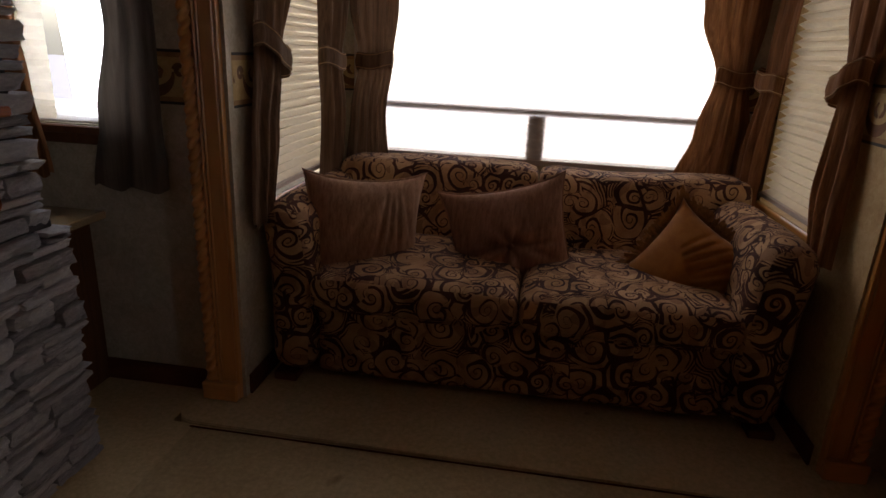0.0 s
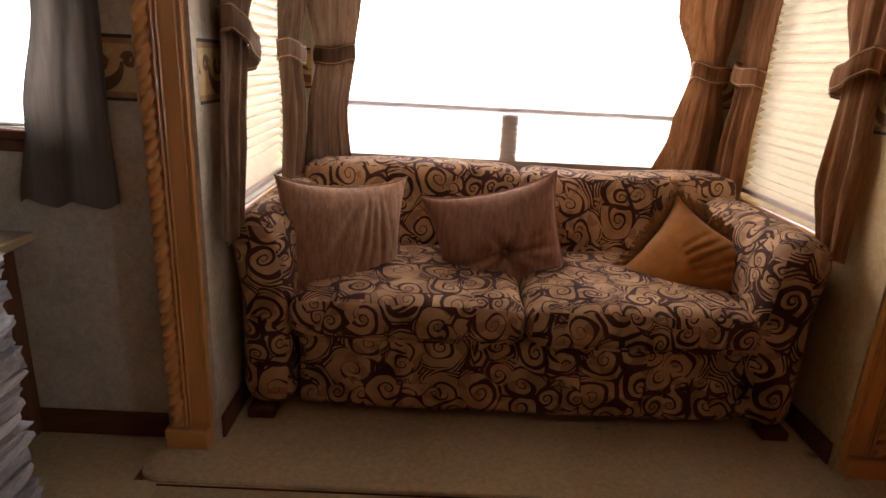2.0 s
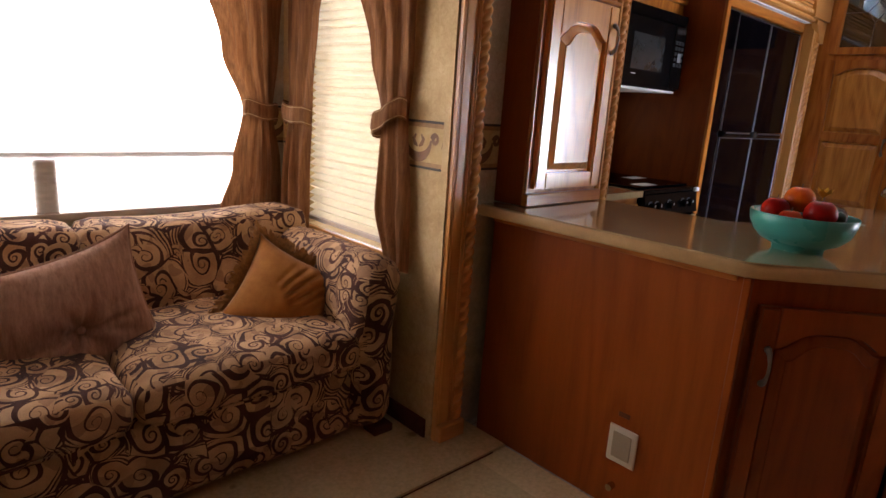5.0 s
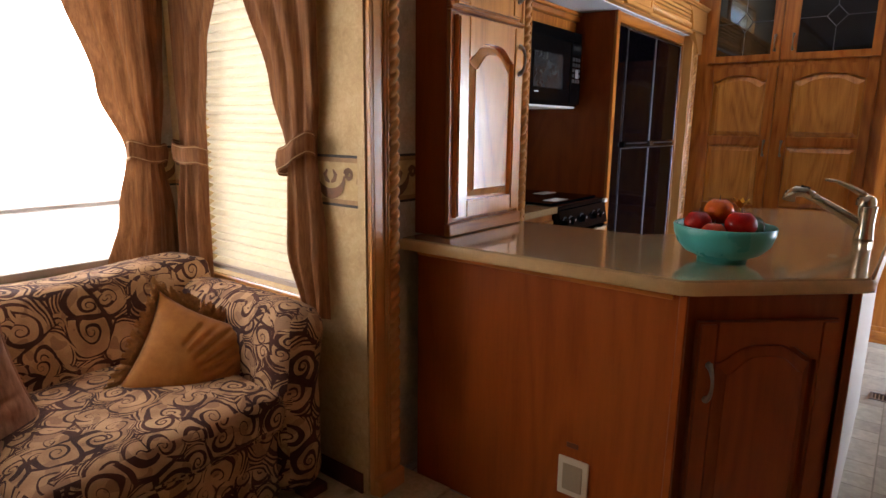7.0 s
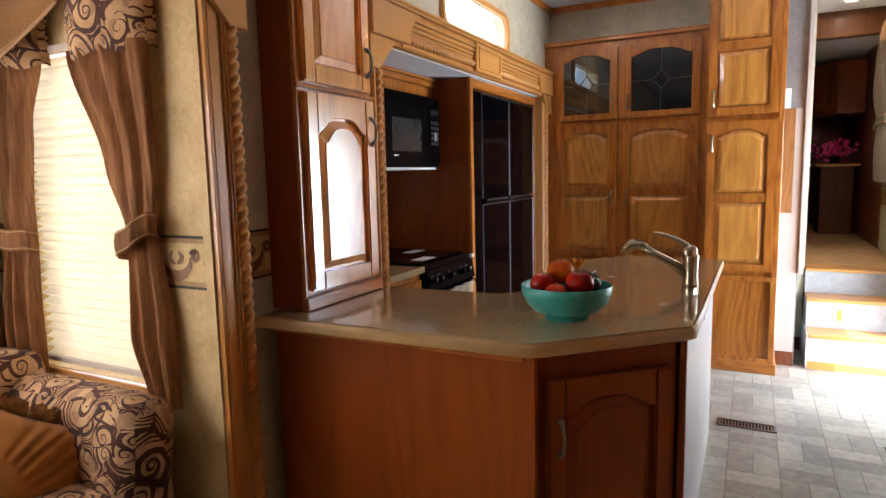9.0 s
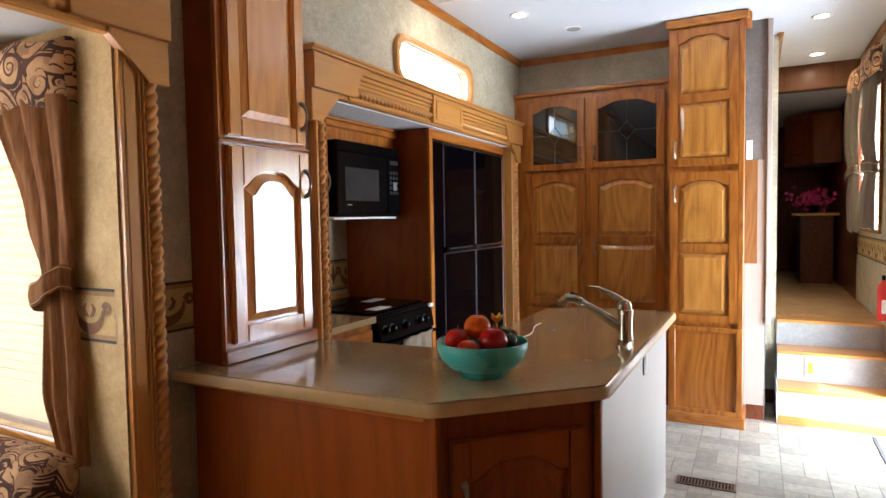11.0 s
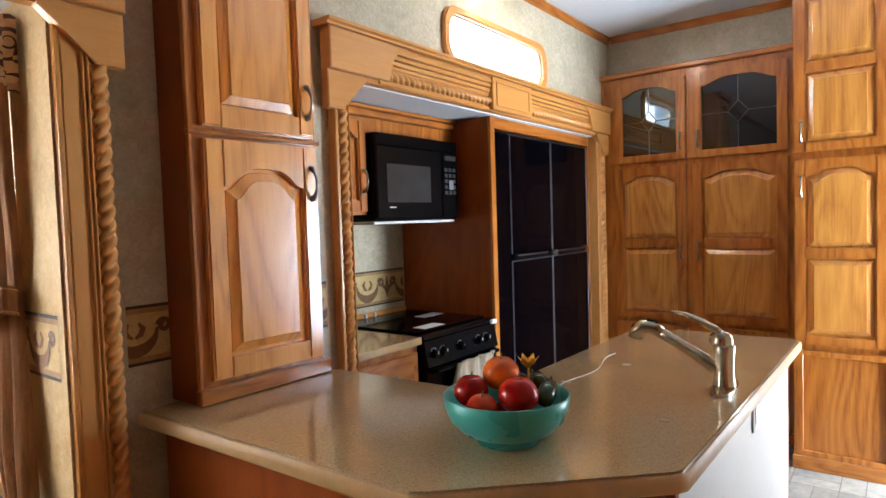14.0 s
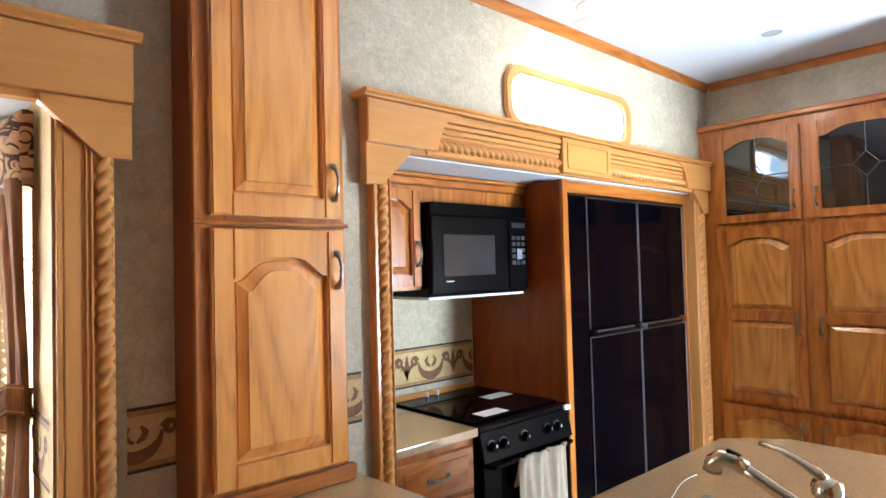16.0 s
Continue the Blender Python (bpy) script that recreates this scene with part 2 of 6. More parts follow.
def vinyl():
    """Printed slate blocks in pairs that turn by a quarter from one square to the next."""
    m, nt, b = mat_base("stone_pattern_vinyl", 0.30)
    v = mapped(nt, (1, 1, 1), shift=False)
    sx = nt.nodes.new("ShaderNodeSeparateXYZ")
    link(nt, v, sx.inputs[0])
    turned = nt.nodes.new("ShaderNodeCombineXYZ")
    link(nt, sx.outputs[1], turned.inputs[0])
    link(nt, sx.outputs[0], turned.inputs[1])
    cols = []
    for vec, wide in ((v, 0.22), (turned.outputs[0], 0.22)):
        br = nt.nodes.new("ShaderNodeTexBrick")
        br.offset = 0.0
        br.inputs["Scale"].default_value = 1.0
        br.inputs["Mortar Size"].default_value = 0.0035
        br.inputs["Mortar Smooth"].default_value = 0.4
        br.inputs["Brick Width"].default_value = wide
        br.inputs["Row Height"].default_value = 0.11
        br.inputs["Color1"].default_value = (0.26, 0.24, 0.205, 1)
        br.inputs["Color2"].default_value = (0.46, 0.44, 0.38, 1)
        br.inputs["Mortar"].default_value = (0.20, 0.18, 0.15, 1)
        link(nt, vec, br.inputs["Vector"])
        cols.append(br.outputs["Color"])
    ck = nt.nodes.new("ShaderNodeTexChecker")
    ck.inputs["Scale"].default_value = 1 / 0.22
    link(nt, v, ck.inputs["Vector"])
    col = mixc(nt, ck.outputs["Fac"], cols[0], cols[1])
    n = noise_fac(nt, v, 22, 5, 0.7)
    big = noise_fac(nt, v, 5, 3, 0.6)
    col = mixc(nt, 0.8, col, ramp(nt, n, [(0.3, (0.62, 0.60, 0.57)), (0.7, (1.2, 1.18, 1.12))]), "MULTIPLY")
    col = mixc(nt, 0.5, col, ramp(nt, big, [(0.35, (0.72, 0.74, 0.78)), (0.65, (1.15, 1.12, 1.05))]), "MULTIPLY")
    link(nt, col, b.inputs["Base Color"])
    bump(nt, b, n, 0.2, 0.001)
    return m


VINYL = vinyl()


def scroll_fabric():
    """Woven upholstery: dark spiral scrolls on a tan ground."""
    m, nt, b = mat_base("scroll_upholstery", 0.85, 0, 0.2)
    tc = nt.nodes.new("ShaderNodeTexCoord")
    mp = nt.nodes.new("ShaderNodeMapping")
    mp.inputs["Scale"].default_value = (1, 1, 1)
    link(nt, tc.outputs["UV"], mp.inputs["Vector"])
    nz = nd(nt, "TexNoise", Scale=9.0, Detail=1.0)
    link(nt, mp.outputs[0], nz.inputs["Vector"])
    warp = nt.nodes.new("ShaderNodeVectorMath")
    warp.operation = "MULTIPLY_ADD"
    link(nt, nz.outputs["Color"], warp.inputs[0])
    warp.inputs[1].default_value = (0.045, 0.045, 0)
    link(nt, mp.outputs[0], warp.inputs[2])
    dark = None
    thick = None
    for scale, growth, reach, off in ((7.4, 2.5, 0.58, 0.0), (11.5, 2.7, 0.58, 4.7)):
        add = nt.nodes.new("ShaderNodeVectorMath")
        add.operation = "ADD"
        add.inputs[1].default_value = (off, off * 0.7, 0)
        link(nt, warp.outputs[0], add.inputs[0])
        vo = nt.nodes.new("ShaderNodeTexVoronoi")
        vo.voronoi_dimensions = "2D"
        vo.inputs["Scale"].default_value = scale
        vo.inputs["Randomness"].default_value = 0.75
        link(nt, add.outputs[0], vo.inputs["Vector"])
        ve = nt.nodes.new("ShaderNodeTexVoronoi")
        ve.voronoi_dimensions = "2D"
        ve.feature = "DISTANCE_TO_EDGE"
        ve.inputs["Scale"].default_value = scale
        ve.inputs["Randomness"].default_value = 0.75
        link(nt, add.outputs[0], ve.inputs["Vector"])
        sub = nt.nodes.new("ShaderNodeVectorMath")
        sub.operation = "SUBTRACT"
        link(nt, add.outputs[0], sub.inputs[0])
        link(nt, vo.outputs["Position"], sub.inputs[1])
        sx = nt.nodes.new("ShaderNodeSeparateXYZ")
        link(nt, sub.outputs[0], sx.inputs[0])
        r = vo.outputs["Distance"]
        sc = nt.nodes.new("ShaderNodeSeparateXYZ")
        link(nt, vo.outputs["Color"], sc.inputs[0])
        sign = math_node(nt, "MULTIPLY_ADD", math_node(nt, "GREATER_THAN", sc.outputs[0], 0.5), 2.0, -1.0)
        ang = math_node(nt, "DIVIDE", math_node(nt, "ARCTAN2", sx.outputs[1], sx.outputs[0]), 2 * math.pi)
        arg = math_node(nt, "ADD", math_node(nt, "MULTIPLY", ang, sign), sc.outputs[1])
        arg = math_node(nt, "ADD", arg, math_node(nt, "LOGARITHM", math_node(nt, "ADD", r, 0.02), growth))
        fr = math_node(nt, "FRACT", arg)
        swell = nd(nt, "TexNoise", Scale=scale * 0.9, Detail=0.0)
        link(nt, mp.outputs[0], swell.inputs["Vector"])
        spiral = math_node(nt, "LESS_THAN", fr, math_node(nt, "MULTIPLY_ADD", swell.outputs["Fac"], 0.95, -0.17))
        spiral = math_node(nt, "MULTIPLY", spiral, math_node(nt, "GREATER_THAN", r, 0.055))
        edge = math_node(nt, "LESS_THAN", ve.outputs["Distance"], math_node(nt, "MULTIPLY_ADD", swell.outputs["Fac"], 0.24, -0.082))
        inside = math_node(nt, "LESS_THAN", r, reach)
        d = math_node(nt, "MAXIMUM", math_node(nt, "MULTIPLY", spiral, inside), edge)
        rays = math_node(nt, "LESS_THAN", math_node(nt, "FRACT", math_node(nt, "MULTIPLY", arg, 7.0)), 0.5)
        rays = math_node(nt, "MULTIPLY", rays, math_node(nt, "GREATER_THAN", r, reach))
        d = math_node(nt, "MAXIMUM", d, rays)
        if dark is None:
            dark, big = d, vo
        else:
            pick = nd(nt, "TexNoise", Scale=6.0, Detail=0.0)
            link(nt, mp.outputs[0], pick.inputs["Vector"])
            sel = math_node(nt, "GREATER_THAN", pick.outputs["Fac"], 0.56)
            dark = math_node(nt, "MAXIMUM", math_node(nt, "MULTIPLY", dark, math_node(nt, "SUBTRACT", 1.0, sel)), math_node(nt, "MULTIPLY", d, sel))
    v = mapped(nt, (1, 1, 1), shift=False)
    weave = noise_fac(nt, v, 500, 2, 0.7)
    tone = noise_fac(nt, v, 9, 3)
    ground = ramp(nt, tone, [(0.35, (0.38, 0.205, 0.095)), (0.65, (0.60, 0.37, 0.195))])
    ink = ramp(nt, tone, [(0.35, (0.040, 0.014, 0.012)), (0.65, (0.100, 0.037, 0.026))])
    accent = noise_fac(nt, mp.outputs[0], 14, 1)
    ground = mixc(nt, math_node(nt, "MULTIPLY", math_node(nt, "GREATER_THAN", accent, 0.57), 0.55), ground, (0.24, 0.115, 0.065))
    col = mixc(nt, dark, ground, ink)
    col = mixc(nt, 0.5, col, ramp(nt, weave, [(0.3, (0.6, 0.6, 0.6)), (0.7, (1.25, 1.25, 1.25))]), "MULTIPLY")
    link(nt, col, b.inputs["Base Color"])
    hgt = math_node(nt, "ADD", math_node(nt, "MULTIPLY", dark, 1.2), weave)
    bump(nt, b, hgt, 0.5, 0.002)
    b.inputs["Sheen Weight"].default_value = 0.05
    return m


SCROLL = scroll_fabric()


def cloth(name, light, dark, axis_scale=(90, 90, 4), rough=0.85, sheen=0.08, through_light=0.0, contrast=0.20):
    """Slubbed cloth, its threads along one axis."""
    m, nt, b = mat_base(name, rough, 0, 0.1)
    v = mapped(nt, axis_scale)
    slub = noise_fac(nt, v, 1.6, 5, 0.7)
    v2 = mapped(nt, (1, 1, 1))
    tone = noise_fac(nt, v2, 6, 3)
    f = math_node(nt, "ADD", math_node(nt, "MULTIPLY", slub, 0.75), math_node(nt, "MULTIPLY", tone, 0.25))
    col = ramp(nt, f, [(0.5 - contrast, dark), (0.5 + contrast, light)])
    link(nt, col, b.inputs["Base Color"])
    bump(nt, b, slub, 0.35, 0.0015)
    b.inputs["Sheen Weight"].default_value = sheen
    if through_light:
        out = nt.nodes["Material Output"]
        tr = nt.nodes.new("ShaderNodeBsdfTranslucent")
        link(nt, col, tr.inputs[0])
        mx = nt.nodes.new("ShaderNodeMixShader")
        mx.inputs[0].default_value = through_light
        link(nt, b.outputs[0], mx.inputs[1])
        link(nt, tr.outputs[0], mx.inputs[2])
        link(nt, mx.outputs[0], out.inputs[0])
    return m


CURTAIN = cloth("brown_curtain_cloth", (0.34, 0.155, 0.062), (0.14, 0.055, 0.021), (55, 55, 2.2), through_light=0.16, contrast=0.16)
# The brown curtain cloth again, with shade on the left drapes put into its colour.
CURTAIN_SHADED = cloth("shaded_curtain_cloth", (0.24, 0.145, 0.085), (0.11, 0.062, 0.036), (55, 55, 2.2), through_light=0.14, contrast=0.16)
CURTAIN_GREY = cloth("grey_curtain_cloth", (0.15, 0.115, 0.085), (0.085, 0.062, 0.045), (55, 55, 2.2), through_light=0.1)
PILLOW_BROWN = cloth("taupe_pillow_cloth", (0.54, 0.325, 0.205), (0.25, 0.135, 0.078), (45, 20, 9), contrast=0.16)
PILLOW_MAUVE = cloth("mauve_pillow_cloth", (0.44, 0.24, 0.155), (0.22, 0.105, 0.063), (45, 20, 9), contrast=0.16)
GOLD_VELVET = cloth("gold_velvet", (0.46, 0.185, 0.032), (0.30, 0.105, 0.016), (14, 14, 14), 0.75, 0.25)
SWAG = cloth("golden_brown_cloth", (0.40, 0.21, 0.085), (0.27, 0.125, 0.045), (60, 60, 60), through_light=0.2)
FRINGE_GOLD = plain("gold_fringe", (0.30, 0.14, 0.04), 0.9, var=0.4, scale=60)
STITCH = plain("pale_stitching", (0.46, 0.27, 0.13), 0.8)


def shade_cloth(name, color, clear=0.0, trans=0.6):
    m, nt, b = mat_base(name, 0.8, 0, 0.1)
    v = mapped(nt, (1, 1, 1))
    col = ramp(nt, noise_fac(nt, v, 30, 3), [(0.3, tuple(c * 0.92 for c in color)), (0.7, color)])
    link(nt, col, b.inputs["Base Color"])
    out = nt.nodes["Material Output"]
    tr = nt.nodes.new("ShaderNodeBsdfTranslucent")
    link(nt, col, tr.inputs[0])
    mx = nt.nodes.new("ShaderNodeMixShader")
    mx.inputs[0].default_value = trans
    link(nt, b.outputs[0], mx.inputs[1])
    link(nt, tr.outputs[0], mx.inputs[2])
    last = mx
    if clear:
        tp = nt.nodes.new("ShaderNodeBsdfTransparent")
        m2 = nt.nodes.new("ShaderNodeMixShader")
        m2.inputs[0].default_value = clear
        link(nt, last.outputs[0], m2.inputs[1])
        link(nt, tp.outputs[0], m2.inputs[2])
        last = m2
    link(nt, last.outputs[0], out.inputs[0])
    return m


SHADE = shade_cloth("pleated_shade_cloth", (0.80, 0.72, 0.57), 0.0, 0.42)
SHEER = shade_cloth("sheer_pleated_cloth", (0.9, 0.87, 0.82), 0.35, 0.75)


def stone_mat():
    m, nt, b = mat_base("ledge_stone", 0.85, 0, 0.3)
    v = mapped(nt, (1, 1, 1))
    n1 = noise_fac(nt, v, 6, 5, 0.65)
    n2 = noise_fac(nt, v, 40, 5, 0.7)
    oi = nt.nodes.new("ShaderNodeObjectInfo")
    f = math_node(nt, "ADD", math_node(nt, "MULTIPLY", n1, 0.4), math_node(nt, "ADD", math_node(nt, "MULTIPLY", n2, 0.35), math_node(nt, "MULTIPLY", oi.outputs["Random"], 0.3)))
    col = ramp(nt, f, [(0.3, (0.20, 0.185, 0.19)), (0.5, (0.40, 0.375, 0.37)), (0.75, (0.62, 0.58, 0.55))])
    link(nt, col, b.inputs["Base Color"])
    bump(nt, b, math_node(nt, "ADD", n1, n2), 0.6, 0.01)
    return m


STONE = stone_mat()
MORTAR = plain("dark_mortar", (0.05, 0.045, 0.045), 0.9, var=0.3)


def glass_mat(name, tint=(1, 1, 1), rough=0.0):
    m, nt, b = mat_base(name, rough)
    b.inputs["Base Color"].default_value = (*tint, 1)
    b.inputs["Transmission Weight"].default_value = 1.0
    b.inputs["IOR"].default_value = 1.45
    return m


GLASS = glass_mat("window_glass")


# Opaque pane: the unlit cabinet interior is put into its near-black colour.
def dark_pane():
    m, nt, b = mat_base("dark_backed_cabinet_glass", 0.03)
    b.inputs["Base Color"].default_value = (0.012, 0.012, 0.014, 1)
    b.inputs["Specular IOR Level"].default_value = 0.9
    v = mapped(nt, (1, 1, 1))
    link(nt, math_node(nt, "MULTIPLY_ADD", noise_fac(nt, v, 20, 2), 0.03, 0.02), b.inputs["Roughness"])
    return m


DARK_PANE = dark_pane()


def fruit_mat(name, a, c, rough=0.3):
    m, nt, b = mat_base(name, rough)
    v = mapped(nt, (1, 1, 1))
    n = noise_fac(nt, v, 22, 4)
    link(nt, ramp(nt, n, [(0.35, a), (0.65, c)]), b.inputs["Base Color"])
    bump(nt, b, noise_fac(nt, v, 300, 2), 0.1, 0.001)
    b.inputs["Specular IOR Level"].default_value = 0.3
    return m


def glow(name, color, strength):
    m = bpy.data.materials.new(name)
    m.use_nodes = True
    b = m.node_tree.nodes["Principled BSDF"]
    b.inputs["Base Color"].default_value = (0.8, 0.8, 0.8, 1)
    b.inputs["Emission Color"].default_value = (*color, 1)
    b.inputs["Emission Strength"].default_value = strength
    return m


BULB = glow("lit_lens", (1.0, 0.86, 0.65), 9.0)


# ---- mesh helpers ----
def origin_of(ob):
    p = Vector((0, 0, 0))
    while ob is not None:
        p = p + ob.location
        ob = ob.parent
    return p


def thing(name, place, label, category, group=""):
    e = new(name)
    e.location = place
    e.empty_display_size = 0.05
    return tagged(e, label, category, group)


def finish(name, bm, material, smooth=None):
    me = bpy.data.meshes.new(name)
    bmesh.ops.recalc_face_normals(bm, faces=bm.faces)
    bm.to_mesh(me)
    bm.free()
    me.materials.append(material)
    if smooth is not None:
        me.shade_smooth() if smooth >= 180 else me.polygons.foreach_set("use_smooth", [False] * len(me.polygons))
    return me


def part(name, bm, material, parent, label="", smooth=False, uv=False):
    """Links world-space mesh data as one object under its parent."""
    if uv:
        box_uv(bm)
    o = origin_of(parent)
    bmesh.ops.translate(bm, verts=bm.verts, vec=-o)
    me = finish(name, bm, material, 180 if smooth else None)
    ob = new(name, me)
    ob.parent = parent
    return tagged(ob, label)


def solid(name, bm, material, label="", category="", kind="", smooth=False, uv=False, group=""):
    """A thing, or a piece of the setting, that is one mesh."""
    if uv:
        box_uv(bm)
    c = Vector((0, 0, 0))
    if kind != "structure":
        xs = [v.co for v in bm.verts]
        c = Vector((sum(v.x for v in xs) / len(xs), sum(v.y for v in xs) / len(xs), min(v.z for v in xs)))
        bmesh.ops.translate(bm, verts=bm.verts, vec=-c)
    me = finish(name, bm, material, 180 if smooth else None)
    ob = new(name, me)
    ob.location = c
    return tagged(ob, label, category, group, kind)


def box_uv(bm):
    uv = bm.loops.layers.uv.verify()
    bm.normal_update()
    for f in bm.faces:
        n = f.normal
        ax = max(range(3), key=lambda i: abs(n[i]))
        for l in f.loops:
            c = l.vert.co
            l[uv].uv = ((c.y + 3.3, c.z), (c.x, c.z), (c.x, c.y + 1.7))[ax]


def box(bm, x0, y0, z0, x1, y1, z1, bev=0.0, seg=1):
    vs = [bm.verts.new((x, y, z)) for x in (x0, x1) for y in (y0, y1) for z in (z0, z1)]
    fs = [bm.faces.new([vs[i] for i in q]) for q in ((0, 1, 3, 2), (4, 6, 7, 5), (0, 4, 5, 1), (2, 3, 7, 6), (0, 2, 6, 4), (1, 5, 7, 3))]
    if bev:
        es = list({e for f in fs for e in f.edges})
        bmesh.ops.bevel(bm, geom=es, offset=bev, segments=seg, affect="EDGES", profile=0.6)
    return bm


def boxes(*specs, bev=0.0, seg=1):
    bm = bmesh.new()
    for s in specs:
        box(bm, *s, bev=bev, seg=seg)
    return bm


def prism(bm, outline, axis, a, b, bev=0.0):
    """Extrudes an outline of (u, v) along an axis: x (u=y, v=z), y (u=x, v=z), z (u=x, v=y)."""
    def at(u, v, w):
        return {"x": (w, u, v), "y": (u, w, v), "z": (u, v, w)}[axis]
    lo = [bm.verts.new(at(u, v, a)) for u, v in outline]
    hi = [bm.verts.new(at(u, v, b)) for u, v in outline]
    n = len(outline)
    fs = [bm.faces.new(lo), bm.faces.new(hi[::-1])]
    for i in range(n):
        fs.append(bm.faces.new((lo[i], hi[i], hi[(i + 1) % n], lo[(i + 1) % n])))
    if bev:
        es = list(set(fs[0].edges) | set(fs[1].edges))
        bmesh.ops.bevel(bm, geom=es, offset=bev, segments=2, affect="EDGES")
    return bm


def tube(bm, pts, radius, seg=10, flat=1.0):
    """A round bar along points; radius a number or a function of 0..1."""
    pts = [Vector(p) for p in pts]
    rings = []
    up = Vector((0.13, 0.2, 0.97)).normalized()
    for i, p in enumerate(pts):
        d = (pts[min(i + 1, len(pts) - 1)] - pts[max(i - 1, 0)]).normalized()
        s = d.cross(up)
        if s.length < 0.05:
            s = d.cross(Vector((1, 0, 0)))
        s.normalize()
        u = s.cross(d).normalized()
        r = radius(i / (len(pts) - 1)) if callable(radius) else radius
        rings.append([bm.verts.new(p + (s * math.cos(a) + u * math.sin(a) * flat) * r) for a in (2 * math.pi * k / seg for k in range(seg))])
    for a, b in zip(rings, rings[1:]):
        for k in range(seg):
            bm.faces.new((a[k], a[(k + 1) % seg], b[(k + 1) % seg], b[k]))
    bm.faces.new(rings[0][::-1])
    bm.faces.new(rings[-1])
    return bm


def lathe(bm, profile, centre, seg=32):
    """Turns a profile of (radius, z) round a vertical axis."""
    cx, cy, cz = centre
    rings = []
    for r, z in profile:
        if r < 1e-5:
            rings.append([bm.verts.new((cx, cy, cz + z))])
        else:
            rings.append([bm.verts.new((cx + r * math.cos(2 * math.pi * k / seg), cy + r * math.sin(2 * math.pi * k / seg), cz + z)) for k in range(seg)])
    for a, b in zip(rings, rings[1:]):
        for k in range(seg):
            if len(a) == 1 and len(b) == 1:
                continue
            if len(a) == 1:
                bm.faces.new((a[0], b[k], b[(k + 1) % seg]))
            elif len(b) == 1:
                bm.faces.new((a[k], b[0], a[(k + 1) % seg]))
            else:
                bm.faces.new((a[k], b[k], b[(k + 1) % seg], a[(k + 1) % seg]))
    return bm


def surface(bm, fn, nu, nv, close_u=False):
    """A grid of fn(u, v), u and v from 0 to 1."""
    g = [[bm.verts.new(fn(i / (nu if close_u else nu - 1), j / (nv - 1))) for i in range(nu)] for j in range(nv)]
    for j in range(nv - 1):
        for i in range(nu if close_u else nu - 1):
            k = (i + 1) % nu
            bm.faces.new((g[j][i], g[j][k], g[j + 1][k], g[j + 1][i]))
    return g


def pieces(name, specs, material, parent, bev=0.0, label=""):
    """Each box a part of its own."""
    for s in specs:
        part(name, boxes(s, bev=bev), material, parent, label)


def rope(bm, a, b, r, out, pitch=0.1, lobes=2):
    """A twisted half-round moulding from a to b."""
    a, b, out = Vector(a), Vector(b), Vector(out)
    d = (b - a)
    length = d.length
    d.normalize()
    side = d.cross(out).normalized()
    n = max(8, int(length / 0.0036))

    def fn(u, v):
        th = -0.2 + u * (math.pi + 0.4)
        z = v * length
        w = 0.5 + 0.5 * math.cos(lobes * th + 2 * math.pi * z / pitch)
        rr = r * (0.56 + 0.50 * w ** 0.6)
        return a + d * z + side * math.cos(th) * rr + out * math.sin(th) * rr
    surface(bm, fn, 13, n)
    return bm

# ---- the large structure ----
WY = 2.57          # long wall with the slide-outs
CEIL = 2.72
solid("ground", boxes((-60, -60, -1.2, 60, 60, -1.0)), CONCRETE, "pale gravel and concrete outside", "ground", "structure")
solid("floor", boxes((1.66, -0.15, -0.12, 9.6, WY + 0.15, 0.0)), VINYL, "grey stone-pattern vinyl floor", "floor", "structure")
solid("floor_carpet", boxes((-2.7, -0.15, -0.12, 1.66, 2.352, 0.0)), CARPET, "beige carpet floor", "floor", "structure")


def slide_floor():
    bm = bmesh.new()
    pts = [(-0.70, 2.42)] + [(-0.63 - 0.07 * math.cos(a), 2.41 - 0.065 * math.sin(a)) for a in (0.3, 0.7, 1.1, 1.5)] + [(1.58, 2.335), (1.66, 2.335), (1.66, 3.75), (-0.70, 3.75)]
    prism(bm, pts, "z", -0.1, 0.012, 0.004)
    return bm


solid("floor_slide_out", slide_floor(), CARPET, "beige carpet floor of the sofa slide-out", "floor", "structure")
solid("floor_strip", boxes((-2.7, 2.352, -0.12, -0.705, WY + 0.15, 0.0)), CARPET, "beige carpet floor", "floor", "structure")
solid("carpet_inset", boxes((-0.62, 0.4, 0.0005, 1.50, 2.325, 0.005), bev=0.002), CARPET_DARKER, "darker beige carpet runner", "floor", "structure")
solid("carpet_edge", boxes((-0.63, 2.3316, 0.0, 1.585, 2.334, 0.0055)), DARKWOOD, "dark carpet seam", "trim", "structure")
solid("ceiling", boxes((-2.7, -0.15, CEIL, 6.62, WY + 0.15, CEIL + 0.1)), CEILING_WHITE, "white panelled ceiling", "ceiling", "structure")
solid("ceiling_seam", boxes((3.55, 0.9, CEIL - 0.003, 3.57, 2.5, CEIL)), WHITE_PAINT, "thin ceiling batten", "trim", "structure")


def wall(name, specs, label="mottled beige wallpapered wall", paper=None):
    return solid(name, boxes(*specs), paper or WALLPAPER, label, "wall", "structure")


